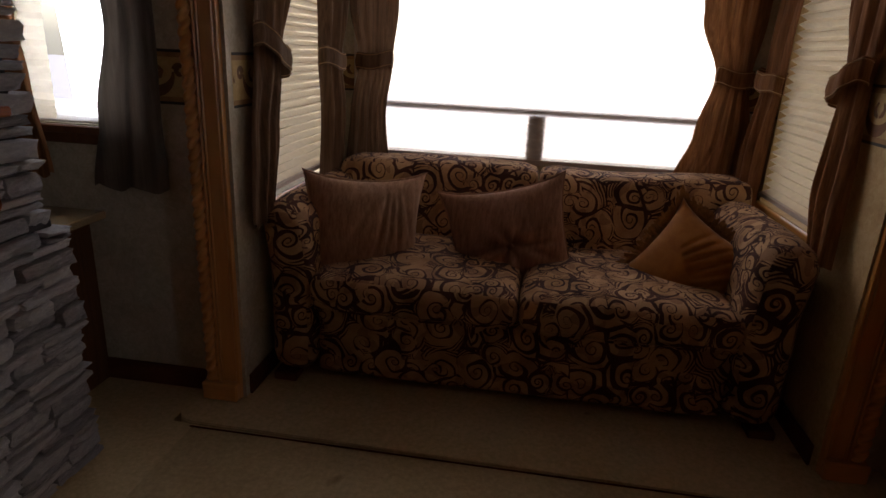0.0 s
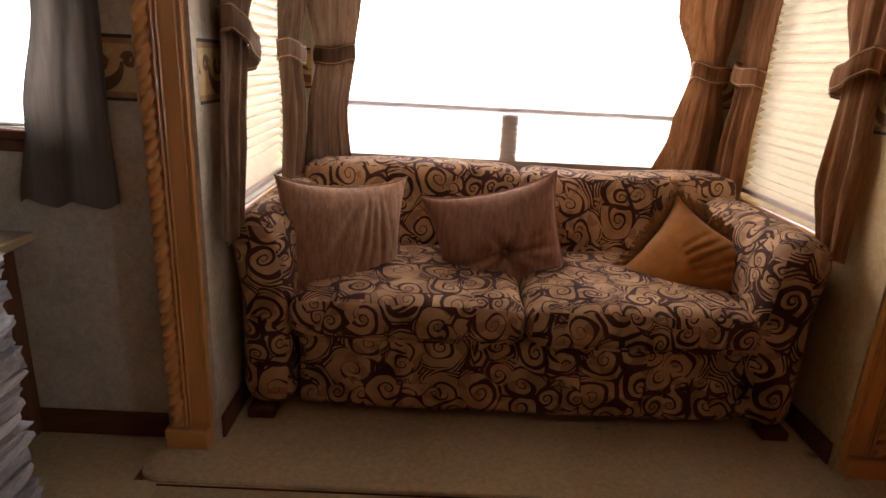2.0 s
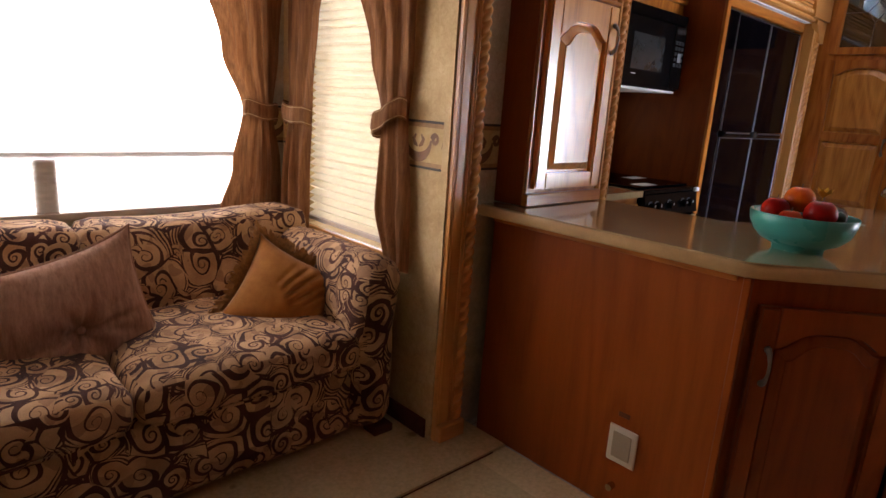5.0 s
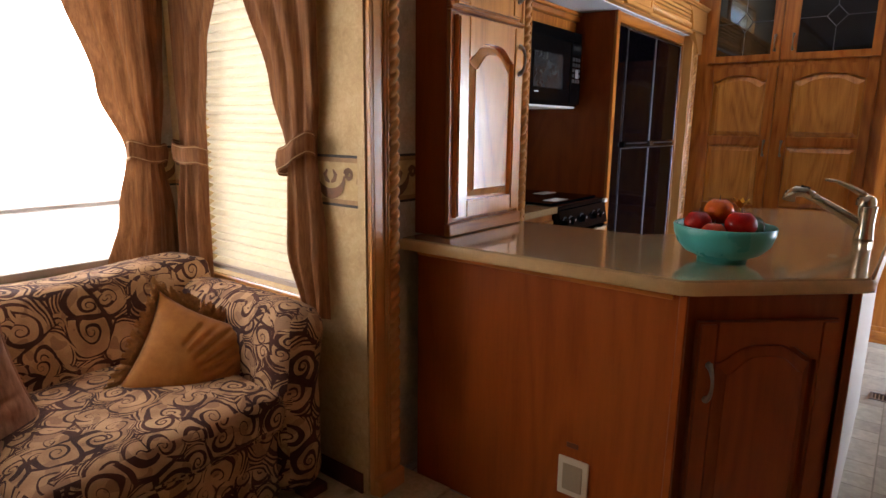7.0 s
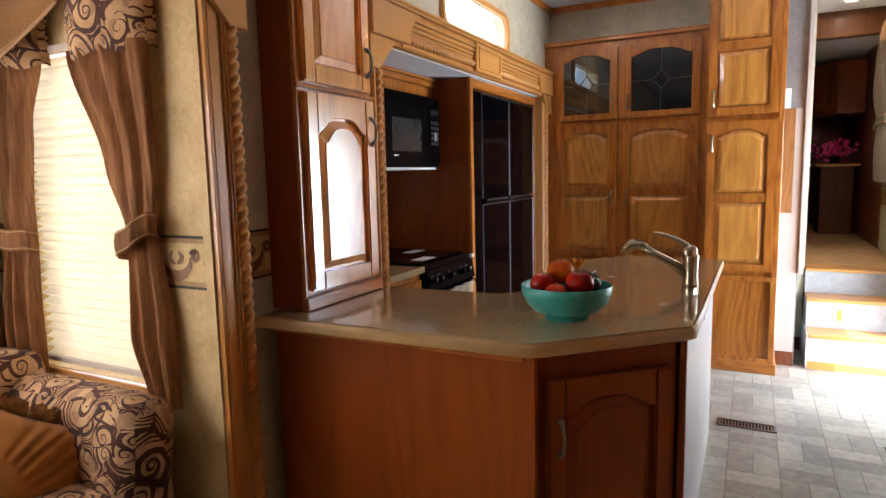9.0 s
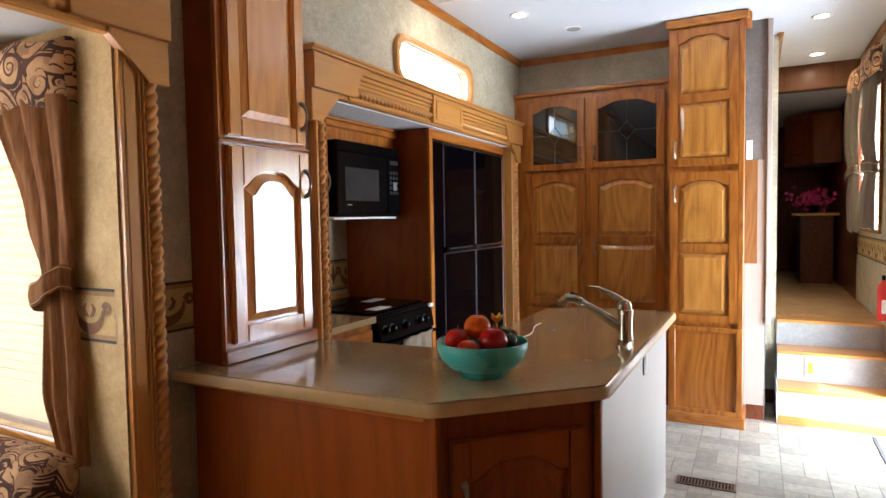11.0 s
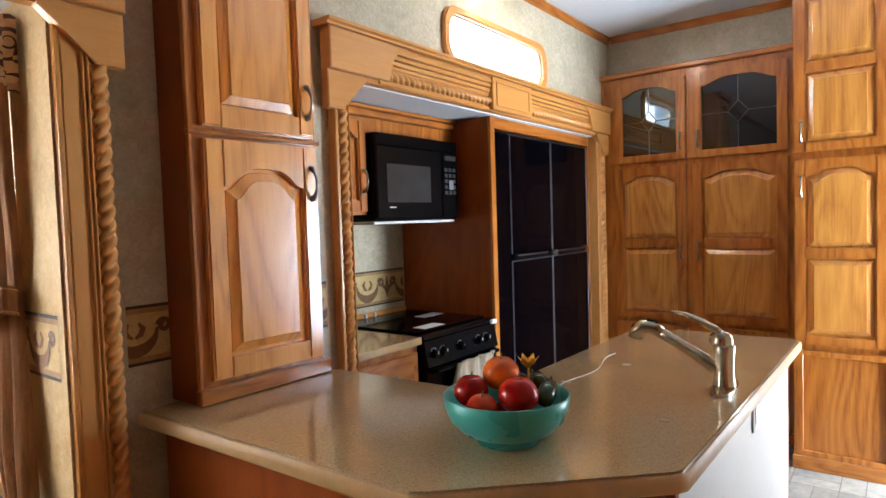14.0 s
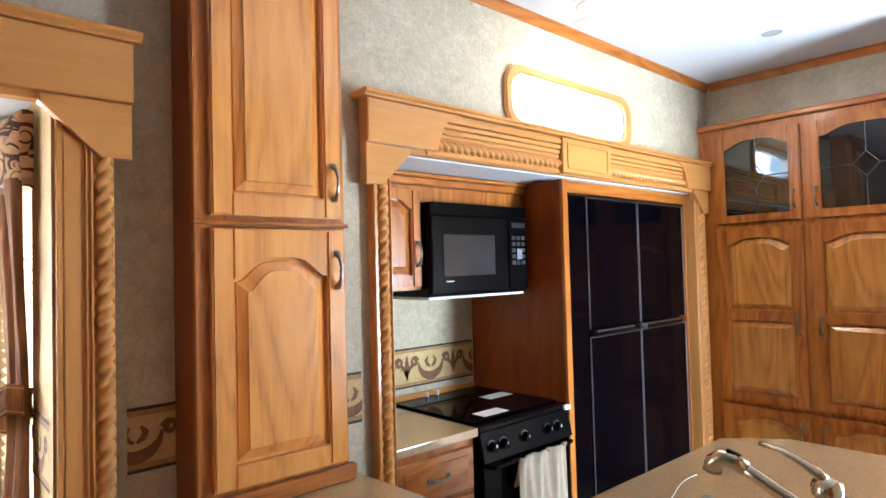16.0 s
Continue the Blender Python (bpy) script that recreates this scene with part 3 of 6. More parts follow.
# long wall: small window, sofa opening, pier, kitchen opening with the window above
wall("wall_north", [(-2.7, WY, 0, -1.27, WY + 0.1, CEIL), (-1.27, WY, 0, -0.85, WY + 0.1, 0.965), (-1.27, WY, 1.85, -0.85, WY + 0.1, CEIL), (-0.85, WY, 0, -0.62, WY + 0.1, CEIL)])
wall("wall_north_2", [(-0.62, WY, 2.05, 1.53, WY + 0.1, CEIL)])
wall("wall_north_3", [(1.53, WY, 0, 2.42, WY + 0.1, CEIL)])
wall("wall_north_5", [(4.88, WY, 0, 6.0, WY + 0.1, CEIL)])


def rounded(x0, z0, x1, z1, r, n=6):
    pts = []
    for cx, cz, a0 in ((x1 - r, z1 - r, 0), (x0 + r, z1 - r, 90), (x0 + r, z0 + r, 180), (x1 - r, z0 + r, 270)):
        for k in range(n + 1):
            a = radians(a0 + 90 * k / n)
            pts.append((cx + r * math.cos(a), cz + r * math.sin(a)))
    return pts


def ring_plate(bm, outer, inner, y0, y1):
    """A plate between two outlines of as many points, in a plane of constant y."""
    n = len(outer)
    rows = [[bm.verts.new((u, y, v)) for u, v in o] for o, y in ((outer, y0), (inner, y0), (inner, y1), (outer, y1))]
    for a in range(4):
        b = (a + 1) % 4
        for i in range(n):
            j = (i + 1) % n
            bm.faces.new((rows[a][i], rows[a][j], rows[b][j], rows[b][i]))
    return bm


def squared(x0, z0, x1, z1, n=6):
    """A rectangle with as many points as rounded() gives, in the same order."""
    pts = []
    for cx, cz, ax, az in ((x1, z1, 0, -1), (x0, z1, 1, 0), (x0, z0, 0, 1), (x1, z0, -1, 0)):
        bx, bz = {(0, -1): (-1, 0), (1, 0): (0, -1), (0, 1): (1, 0), (-1, 0): (0, 1)}[(ax, az)]
        for k in range(n + 1):
            d = (n / 2 - k) * 0.01
            pts.append((cx + ax * max(d, 0) + bx * max(-d, 0), cz + az * max(d, 0) + bz * max(-d, 0)))
    return pts


KW = rounded(3.165, 2.215, 4.085, 2.42, 0.075)
bm = bmesh.new()
ring_plate(bm, squared(2.9, 2.0, 4.4, CEIL), KW, WY, WY + 0.1)
box(bm, 2.42, WY, 2.0, 2.9, WY + 0.1, CEIL)
box(bm, 4.4, WY, 2.0, 4.88, WY + 0.1, CEIL)
solid("wall_north_4", bm, WALLPAPER, "mottled beige wallpapered wall", "wall", "structure")

# slide-out behind the sofa
wall("wall_sofa_back", [(-0.62, 3.70, 0, -0.44, 3.8, 2.05), (1.29, 3.70, 0, 1.53, 3.8, 2.05), (-0.44, 3.70, 0, 1.29, 3.8, 0.765), (-0.44, 3.70, 1.88, 1.29, 3.8, 2.05)])
# The right side wall takes the copy tinted by warm light.
for nm, xa, xb, paper in (("wall_sofa_side", 1.435, 1.53, WALLPAPER_WARM_LIT), ("wall_sofa_side_2", -0.62, -0.52, WALLPAPER)):
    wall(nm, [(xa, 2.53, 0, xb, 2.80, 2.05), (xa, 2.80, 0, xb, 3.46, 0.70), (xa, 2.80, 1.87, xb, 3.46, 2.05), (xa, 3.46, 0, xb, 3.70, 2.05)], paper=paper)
solid("ceiling_sofa", boxes((-0.62, 2.53, 2.05, 1.53, 3.8, 2.12)), CEILING_WHITE, "white ceiling of the sofa slide-out", "ceiling", "structure")
# kitchen slide-out
wall("wall_kitchen_back", [(2.42, 3.24, 0, 4.88, 3.34, 1.99)])
wall("wall_kitchen_side", [(2.42, WY + 0.1, 0, 2.50, 3.24, 1.99)])
wall("wall_kitchen_side_2", [(4.83, WY + 0.1, 0, 4.88, 3.24, 1.99)])
solid("floor_kitchen_slide", boxes((2.42, WY + 0.15, -0.1, 4.88, 3.34, 0.0)), VINYL, "vinyl floor of the kitchen slide-out", "floor", "structure")
solid("ceiling_kitchen", boxes((2.42, WY + 0.1, 1.99, 4.88, 3.34, 2.06), (2.42, WY + 0.001, 1.985, 4.88, WY + 0.0995, 1.9985)), CEILING_WHITE, "pale ceiling of the kitchen slide-out", "ceiling", "structure")
# closing walls and the entry side
wall("wall_west", [(-2.8, -0.15, 0, -2.7, WY + 0.1, CEIL)])
# Unseen wall: dark stretch added to cut bounce, papered stretch lifts the kitchen.
solid("wall_south_2", boxes((-2.7, -0.12, 0, 1.66, 0.0, CEIL)), CHERRY_X, "unseen closing wall, made dark to cut bounced light", "wall", "structure")
wall("wall_south_3", [(1.66, -0.12, 0, 4.06, 0.0, CEIL)])
wall("wall_south", [(4.06, -0.12, 2.03, 4.83, 0.0, CEIL), (4.83, -0.12, 0, 5.55, 0.0, CEIL), (5.55, -0.12, 0, 6.7, 0.0, 1.29), (5.55, -0.12, 2.33, 6.7, 0.0, CEIL), ])
solid("wall_bedroom_side", boxes((6.7, -0.12, 0, 9.6, 0.0, CEIL)), BEDROOM_WOOD, "dark reddish panelled wall", "wall", "structure")
wall("wall_above_pantry", [(5.12, 0.80, 2.36, 5.25, WY, CEIL)])
wall("wall_hall_end", [(4.90, 0.735, 0, 5.30, 0.868, CEIL)], "narrow grey wall beside the stairs", WALLPAPER_DIMMED)
wall("wall_hall_side", [(5.36, 0.66, 0, 6.7, 0.78, CEIL)], "pale wall of the upper hall")
solid("wall_bedroom", boxes((9.5, -0.1, 0, 9.6, 2.7, CEIL), (6.7, 2.5, 0, 9.5, 2.6, CEIL), (6.62, 0.78, 0, 6.7, 2.5, CEIL)), BEDROOM_WOOD, "dark reddish panelled wall", "wall", "structure")
solid("ceiling_bedroom", boxes((6.62, -0.15, 2.55, 9.6, 2.7, 2.65)), CEILING_WHITE, "ceiling of the raised room", "ceiling", "structure")

# crown and base mouldings
def crown(name, x0, y0, x1, y1, inward, z=CEIL):
    bm = bmesh.new()
    prof = [(0, 0), (0, -0.045), (0.008, -0.045), (0.014, -0.03), (0.022, -0.012), (0.03, -0.008), (0.03, 0)]
    ix, iy = inward
    if abs(ix) > 0:
        prism(bm, [(x0 + ix * a, z + b) for a, b in prof], "y", y0, y1)
    else:
        prism(bm, [(y0 + iy * a, z + b) for a, b in prof], "x", x0, x1)
    return solid(name, bm, OAK_X if iy else OAK_Y, "oak crown moulding", "trim", "structure")


crown("trim_crown", -2.7, WY, 1.70, WY, (0, -1))
crown("trim_crown_2", 2.27, WY, 5.12, WY, (0, -1))
crown("trim_crown_3", 5.12, 1.33, 5.12, WY - 0.032, (-1, 0))
crown("trim_crown_4", -2.7, 0.0, 6.6, 0.0, (0, 1))
crown("trim_crown_5", 5.3, 0.66, 6.6, 0.66, (0, -1))
solid("beam_hall", boxes((6.5, 0.0, 2.50, 6.62, 0.66, CEIL - 0.001), bev=0.004), WALNUT, "oak-cased ceiling beam", "trim", "structure")
solid("baseboard", boxes((-1.10, WY - 0.012, 0.0, -0.69, WY - 0.001, 0.085), bev=0.002), DARKWOOD, "dark wood baseboard", "baseboard", "structure")
solid("baseboard_2", boxes((-0.519, 2.555, 0.012, -0.508, 3.69, 0.09), bev=0.002), DARKWOOD, "dark wood baseboard", "baseboard", "structure")
solid("baseboard_3", boxes((1.424, 2.555, 0.012, 1.434, 3.69, 0.09), bev=0.002), DARKWOOD, "dark wood baseboard", "baseboard", "structure")
solid("baseboard_4", boxes((5.345, 0.67, 0, 5.358, 0.80, 0.10), (4.885, 0.74, 0, 4.8925, 0.85, 0.1)), DARKWOOD, "dark wood baseboard", "baseboard", "structure")


# ---- wallpaper border ----
def ribbon(bm, pts, widths, at):
    prev = None
    for i, (u, v) in enumerate(pts):
        a, b = pts[max(i - 1, 0)], pts[min(i + 1, len(pts) - 1)]
        du, dv = b[0] - a[0], b[1] - a[1]
        ln = math.hypot(du, dv) or 1
        w = widths(i / (len(pts) - 1))
        q = (bm.verts.new(at(u - dv / ln * w, v + du / ln * w)), bm.verts.new(at(u + dv / ln * w, v - du / ln * w)))
        if prev:
            bm.faces.new((prev[0], prev[1], q[1], q[0]))
        prev = q


def scroll_motif(bm, bm2, u0, at, lo, hi):
    """One repeat: a crescent whose ends curl outwards, and a fleur beside it."""
    mid, h = (lo + hi) / 2, hi - lo
    pts = []
    for k in range(17):
        a = math.pi * (1.0 + k / 16)
        pts.append((u0 + h * 0.56 * math.cos(a), mid + h * 0.14 + h * 0.52 * math.sin(a)))
    ribbon(bm, pts, lambda t: h * (0.035 + 0.115 * math.sin(math.pi * t) ** 1.3), at)
    for s in (-1, 1):
        pts = []
        for k in range(20):
            a = math.pi * (0.95 - 2.6 * k / 19)
            r = h * 0.17 * (1 - k / 26)
            pts.append((u0 + s * (h * 0.73 + r * math.cos(a)), mid + h * 0.18 + r * math.sin(a)))
        ribbon(bm, pts, lambda t: h * (0.045 + 0.03 * t), at)
        pts = [(u0 + s * h * 0.12, mid + h * 0.30), (u0 + s * h * 0.22, mid + h * 0.16), (u0 + s * h * 0.16, mid + h * 0.02), (u0 + s * h * 0.03, mid - h * 0.06)]
        ribbon(bm2, pts, lambda t: h * (0.03 + 0.05 * math.sin(math.pi * t)), at)
        f = u0 + 0.16
        pts = [(f, mid - h * 0.30), (f + s * h * 0.10, mid - h * 0.05), (f + s * h * 0.22, mid + h * 0.08), (f + s * h * 0.26, mid - h * 0.06)]
        ribbon(bm2, pts, lambda t: h * (0.03 + 0.05 * math.sin(math.pi * t)), at)
    f = u0 + 0.16
    ribbon(bm2, [(f, mid - h * 0.42), (f, mid - h * 0.15), (f, mid + h * 0.15), (f, mid + h * 0.42)], lambda t: h * (0.02 + 0.075 * math.sin(math.pi * t)), at)


def border(a, b, out, z0=1.05, z1=1.222, phase=0.0):
    """A printed band of scrolls along a wall, from a to b; out points into the room."""
    a, b, out = Vector((*a, 0)), Vector((*b, 0)), Vector((*out, 0))
    d = (b - a).normalized()
    ln = (b - a).length

    def at_depth(e):
        return lambda u, v: a + d * min(max(u, 0.001), ln - 0.001) + out * e + Vector((0, 0, v))
    def quad(bm, v0, v1, e):
        f = at_depth(e)
        bm.faces.new([bm.verts.new(f(u, v)) for u, v in ((0, v0), (ln, v0), (ln, v1), (0, v1))])
    root = thing("wallpaper_border", a + Vector((0, 0, z0)), "cream wallpaper border with brown scrolls between dark lines", "wallpaper border", "wallpaper borders")
    g = bmesh.new()
    quad(g, z0, z1, 0.0012)
    part("band", g, BORDER_GROUND, root)
    for v0, v1 in ((z0, z0 + 0.009), (z1 - 0.009, z1)):
        g = bmesh.new()
        quad(g, v0, v1, 0.0022)
        part("dark_line", g, BORDER_DARK, root)
    for v0, v1 in ((z0 + 0.009, z0 + 0.024), (z1 - 0.024, z1 - 0.009)):
        g = bmesh.new()
        quad(g, v0, v1, 0.0022)
        part("ochre_line", g, BORDER_OCHRE, root)
    g, g2 = bmesh.new(), bmesh.new()
    u = phase
    u -= 0.32
    while u < ln + 0.2:
        scroll_motif(g, g2, u, at_depth(0.0030), z0 + 0.026, z1 - 0.026)
        u += 0.32
    for gg in (g, g2):
        bad = [f for f in gg.faces if f.calc_area() < 1e-7]
        bmesh.ops.delete(gg, geom=bad, context="FACES")
    if len(g.faces):
        part("scroll", g, BORDER_BROWN, root)["kind"] = "stuff"
    if len(g2.faces):
        bmesh.ops.translate(g2, verts=g2.verts, vec=out * 0.0006)
        part("leaf", g2, BORDER_BROWN, root)["kind"] = "stuff"


border((-0.84, WY), (-0.69, WY), (0, -1), phase=0.05)
border((-0.52, 2.56), (-0.52, 2.80), (1, 0), phase=0.14)
border((1.435, 2.56), (1.435, 2.80), (-1, 0), phase=0.13)
border((1.435, 3.46), (1.435, 3.695), (-1, 0), phase=0.12)
border((-0.52, 3.46), (-0.52, 3.695), (1, 0), phase=0.12)
border((1.29, 3.70), (1.434, 3.70), (0, -1), phase=0.08)
border((-0.519, 3.70), (-0.44, 3.70), (0, -1), phase=0.05)
border((1.605, WY), (1.735, WY), (0, -1), phase=0.02)
border((2.235, WY), (2.345, WY), (0, -1), phase=0.06)
border((2.50, 3.24), (3.55, 3.24), (0, -1), 0.965, 1.165, phase=0.74)
border((4.84, 0.0), (5.5, 0.0), (0, 1), phase=0.2)
border((5.5, 0.0), (6.7, 0.0), (0, 1), phase=0.2)


# ---- slide-out surrounds ----
def corner_board(bm, x, s, y0, y1, reach):
    """The header's end: a board with a sloping lower corner. s is +1 where the opening lies towards +x."""
    prism(bm, [(x, 1.865), (x + s * 0.075, 1.865), (x + s * 0.125, 1.915), (x + s * 0.20, 1.985), (x + s * 0.20, 2.005), (x, 2.005)], "y", y0, y1, 0.003)
    pts = [(x, 2.007)] + [(x + s * (reach - 0.13 + 0.13 * (1 - math.cos(a))), 2.007 + 0.15 * math.sin(a)) for a in [k * math.pi / 10 for k in range(6)]] + [(x, 2.157)]
    prism(bm, pts, "y", y0 - 0.018, y1, 0.003)


def surround(name, xl, xr, y, label, z_base, widths=((0.150, 0.062), (0.150, 0.062))):
    """Oak surround of a slide-out opening: pilasters with a twisted rope, header with end boards."""
    root = thing(name, ((xl + xr) / 2, y, z_base), label, "slide-out surround", "slide-out surrounds")
    for x, s, (wide, rc) in ((xl, 1, widths[0]), (xr, -1, widths[1])):
        def bx(a, y0, z0, b, y1, z1, bev=0.003):
            return boxes((min(x + s * a, x + s * b), y0, z0, max(x + s * a, x + s * b), y1, z1), bev=bev)
        bm = bx(0.038, y + 0.012, z_base + 0.07, wide, y + 0.045, 1.99)
        pil = part("pilaster", bm, TRIM_Z, root, "straight oak pilaster")
        beads = [(0.005, rc - 0.056, 0.004), (rc - 0.007, rc, 0.0), (rc + 0.004, rc + 0.011, 0.003)]
        for a, b, p in [q for q in (beads if wide > 0.14 else beads[:2]) if q[1] - q[0] > 0.003]:
            lo, hi = sorted((x + s * (a + 0.033), x + s * (b + 0.033)))
            part("bead", boxes((lo, y + p, z_base + 0.07, hi, y + 0.0118, 1.99), bev=0.003), TRIM_Z, pil)
        bm = bmesh.new()
        cx = x + s * rc
        rope(bm, (cx, y + 0.010, z_base + 0.075), (cx, y + 0.010, 1.864), 0.0215, (0, -1, 0), 0.038)
        part("rope_moulding", bm, TRIM_Z, pil, "twisted rope moulding", smooth=True)
        bm = bx(0.028, y - 0.014, z_base, wide + 0.012, y + 0.044, z_base + 0.069, 0.006)
        part("plinth_block", bm, TRIM_X, root, "square plinth block")
        bm = bmesh.new()
        corner_board(bm, x, s, y - 0.008, y + 0.03, 0.45)
        part("corner_board", bm, TRIM_X, root, "sloped header end board")
    # header
    bm = boxes((xl + 0.02, y + 0.006, 1.99, xr - 0.02, y + 0.045, 2.158))
    head = part("header", bm, TRIM_X, root, "fluted oak header")
    bm = bmesh.new()
    mid = (xl + xr) / 2
    if xr - xl > 2.4:
        mid = xl + 1.28
    for x0, x1 in ((xl + 0.28, mid - 0.19), (mid + 0.21, xr - 0.28)):
        for z0, z1, p in ((1.992, 2.008, 0.006), (2.062, 2.076, 0.004), (2.080, 2.098, 0.010), (2.102, 2.120, 0.016), (2.124, 2.144, 0.022), (2.144, 2.156, 0.016)):
            part("fluting", boxes((x0, y - p, z0, x1, y + 0.0058, z1), bev=0.003), TRIM_X, head)
        g = bmesh.new()
        rope(g, (x0, y + 0.003, 2.035), (x1, y + 0.003, 2.035), 0.021, (0, -1, 0), 0.036)
        part("rope_moulding", g, TRIM_X, head, smooth=True)
    bm = boxes((mid - 0.19, y - 0.028, 1.992, mid + 0.21, y + 0.005, 2.157), bev=0.004)
    blk = part("centre_block", bm, TRIM_X, root)
    bm = bmesh.new()
    for a in ((mid - 0.16, 2.012, mid + 0.18, 2.020), (mid - 0.16, 2.128, mid + 0.18, 2.136), (mid - 0.16, 2.0205, mid - 0.15, 2.1275), (mid + 0.17, 2.0205, mid + 0.18, 2.1275)):
        box(bm, a[0], y - 0.034, a[1], a[2], y - 0.0275, a[3], bev=0.0015)
    part("raised_edge", bm, TRIM_X, blk)
    bm = bmesh.new()
    prism(bm, [(y - 0.034, 2.160), (y - 0.034, 2.168), (y - 0.046, 2.174), (y - 0.046, 2.184), (y + 0.045, 2.184), (y + 0.045, 2.160)], "x", xl - 0.018, xr + 0.018)
    part("cap_moulding", bm, TRIM_X, root, "rounded cap moulding")
    # inner casing
    pieces("inner_casing", ((xl + widths[0][0] + 0.001, y + 0.013, z_base, xl + widths[0][0] + 0.013, y + 0.135, 1.985), (xr - widths[1][0] - 0.013, y + 0.013, z_base, xr - widths[1][0] - 0.001, y + 0.135, 1.985)), TRIM_Z, root, 0.002)
    return root


surround("slide_out_surround", -0.695, 1.605, 2.495, "honey oak surround with rope-twist pilasters round the sofa alcove", 0.0125)
surround("slide_out_surround", 2.345, 4.98, 2.522, "honey oak surround with rope-twist pilasters round the kitchen alcove", 0.0, ((0.108, 0.078), (0.150, 0.100)))


# ---- doors of cabinets ----
def outline(w, z0, z1, arch, inset, n=23):
    """Panel outline about u=0; the top rises by arch in the middle."""
    hw = w / 2 - inset
    pts = [(-hw, z0 + inset), (hw, z0 + inset)]
    for k in range(n):
        u = 1 - 2 * k / (n - 1)
        rise = arch * (0.5 + 0.5 * math.cos(math.pi * min(1, abs(u) / 0.96) ** 1.9))
        pts.append((hw * u, z1 - arch - inset + rise))
    return pts


def cabinet_door(parent, place, u_dir, w, h, panels, material=None, handle=None, glass=False, rail=0.055, panel_mat=None, name="door", label=""):
    """A framed door, its lower left corner at place, its width along u_dir; it faces u_dir turned clockwise as seen from above. panels: (z0, z1, arch)."""
    material = material or OAK_Z
    place, U = Vector(place), Vector((*u_dir, 0)).normalized()
    N = Vector((U.y, -U.x, 0))
    th = 0.024

    def P(u, v, n):
        return place + U * (u + w / 2) + Vector((0, 0, v)) + N * n
    hw = w / 2

    def slab(name, pts, n0, n1, bev=0.003, owner=None):
        bm = bmesh.new()
        lo = [bm.verts.new(P(u, v, n0)) for u, v in pts]
        hi = [bm.verts.new(P(u, v, n1)) for u, v in pts]
        k = len(pts)
        top = bm.faces.new(hi)
        bm.faces.new(lo[::-1])
        for i in range(k):
            bm.faces.new((lo[i], lo[(i + 1) % k], hi[(i + 1) % k], hi[i]))
        if bev:
            bmesh.ops.bevel(bm, geom=list(top.edges), offset=bev, segments=2, affect="EDGES")
        return part(name, bm, material, owner, label if owner is parent else "")

    d = slab(name, [(-hw + 0.002, 0.002), (hw - 0.002, 0.002), (hw - 0.002, h - 0.002), (-hw + 0.002, h - 0.002)], 0, 0.0006, 0, parent)
    slab("stile", [(-hw, 0), (-hw + rail, 0), (-hw + rail, h), (-hw, h)], 0.0008, th, 0.006, d)
    slab("stile", [(hw - rail, 0), (hw, 0), (hw, h), (hw - rail, h)], 0.0008, th, 0.006, d)
    low = 0.0
    for i, (z0, z1, arch) in enumerate(panels):
        slab("rail", [(-hw + rail, low), (hw - rail, low), (hw - rail, z0), (-hw + rail, z0)], 0.0008, th - 0.0008, 0.002, d)
        low = z1 - arch
        if arch:
            up = h if i == len(panels) - 1 else z1 + 0.002
            slab("rail", outline(w - 2 * rail, z0, z1, arch, 0)[2:] + [(-hw + rail, up), (hw - rail, up)], 0.0008, th - 0.0008, 0.002, d)
            low = up
    if low < h - 0.001:
        slab("rail", [(-hw + rail, low), (hw - rail, low), (hw - rail, h), (-hw + rail, h)], 0.0008, th - 0.0008, 0.002, d)
    for z0, z1, arch in panels:
        g = bmesh.new()
        if glass:
            prof = ((0, 0.006), (0.0, 0.008))
            rings = [[g.verts.new(P(u, v, n)) for u, v in outline(w - 2 * rail, z0, z1, arch, ins)] for ins, n in prof]
            g.faces.new(rings[-1])
            part("glass_pane", g, DARK_PANE, d, "leaded glass coloured dark for the cabinet interior")
            g = bmesh.new()
            cz, ww, hh = (z0 + z1) / 2, (w - 2 * rail) / 2, (z1 - z0) / 2
            dw, dh = ww * 0.28, hh * 0.30
            c = 0.0095
            segs = [((0, z0), (0, cz - dh)), ((0, cz + dh), (0, z1)), ((-ww, cz), (-dw, cz)), ((dw, cz), (ww, cz)), ((-dw, cz), (0, cz + dh)), ((0, cz + dh), (dw, cz)), ((dw, cz), (0, cz - dh)), ((0, cz - dh), (-dw, cz))]
            g.free()
            for a, b in segs:
                part("lead_came", tube(bmesh.new(), [P(a[0], a[1], c), P(b[0], b[1], c)], 0.0026, 6), SILVER_TRIM, d)
            continue
        prof = ((0, 0.001), (0.010, 0.001), (0.011, 0.007), (0.036, 0.0185), (0.0375, 0.0225))
        rings = [[g.verts.new(P(u, v, n)) for u, v in outline(w - 2 * rail, z0, z1, arch, ins)] for ins, n in prof]
        k = len(rings[0])
        for a, b in zip(rings, rings[1:]):
            for i in range(k):
                g.faces.new((a[i], a[(i + 1) % k], b[(i + 1) % k], b[i]))
        g.faces.new(rings[-1])
        part("panel", g, panel_mat or material, d, "raised panel")
    if handle:
        hu, hz = handle
        g = bmesh.new()
        pull(g, P, hu - w / 2, hz, th)
        part("handle", g, PEWTER, d, "arched pewter pull")
    return d


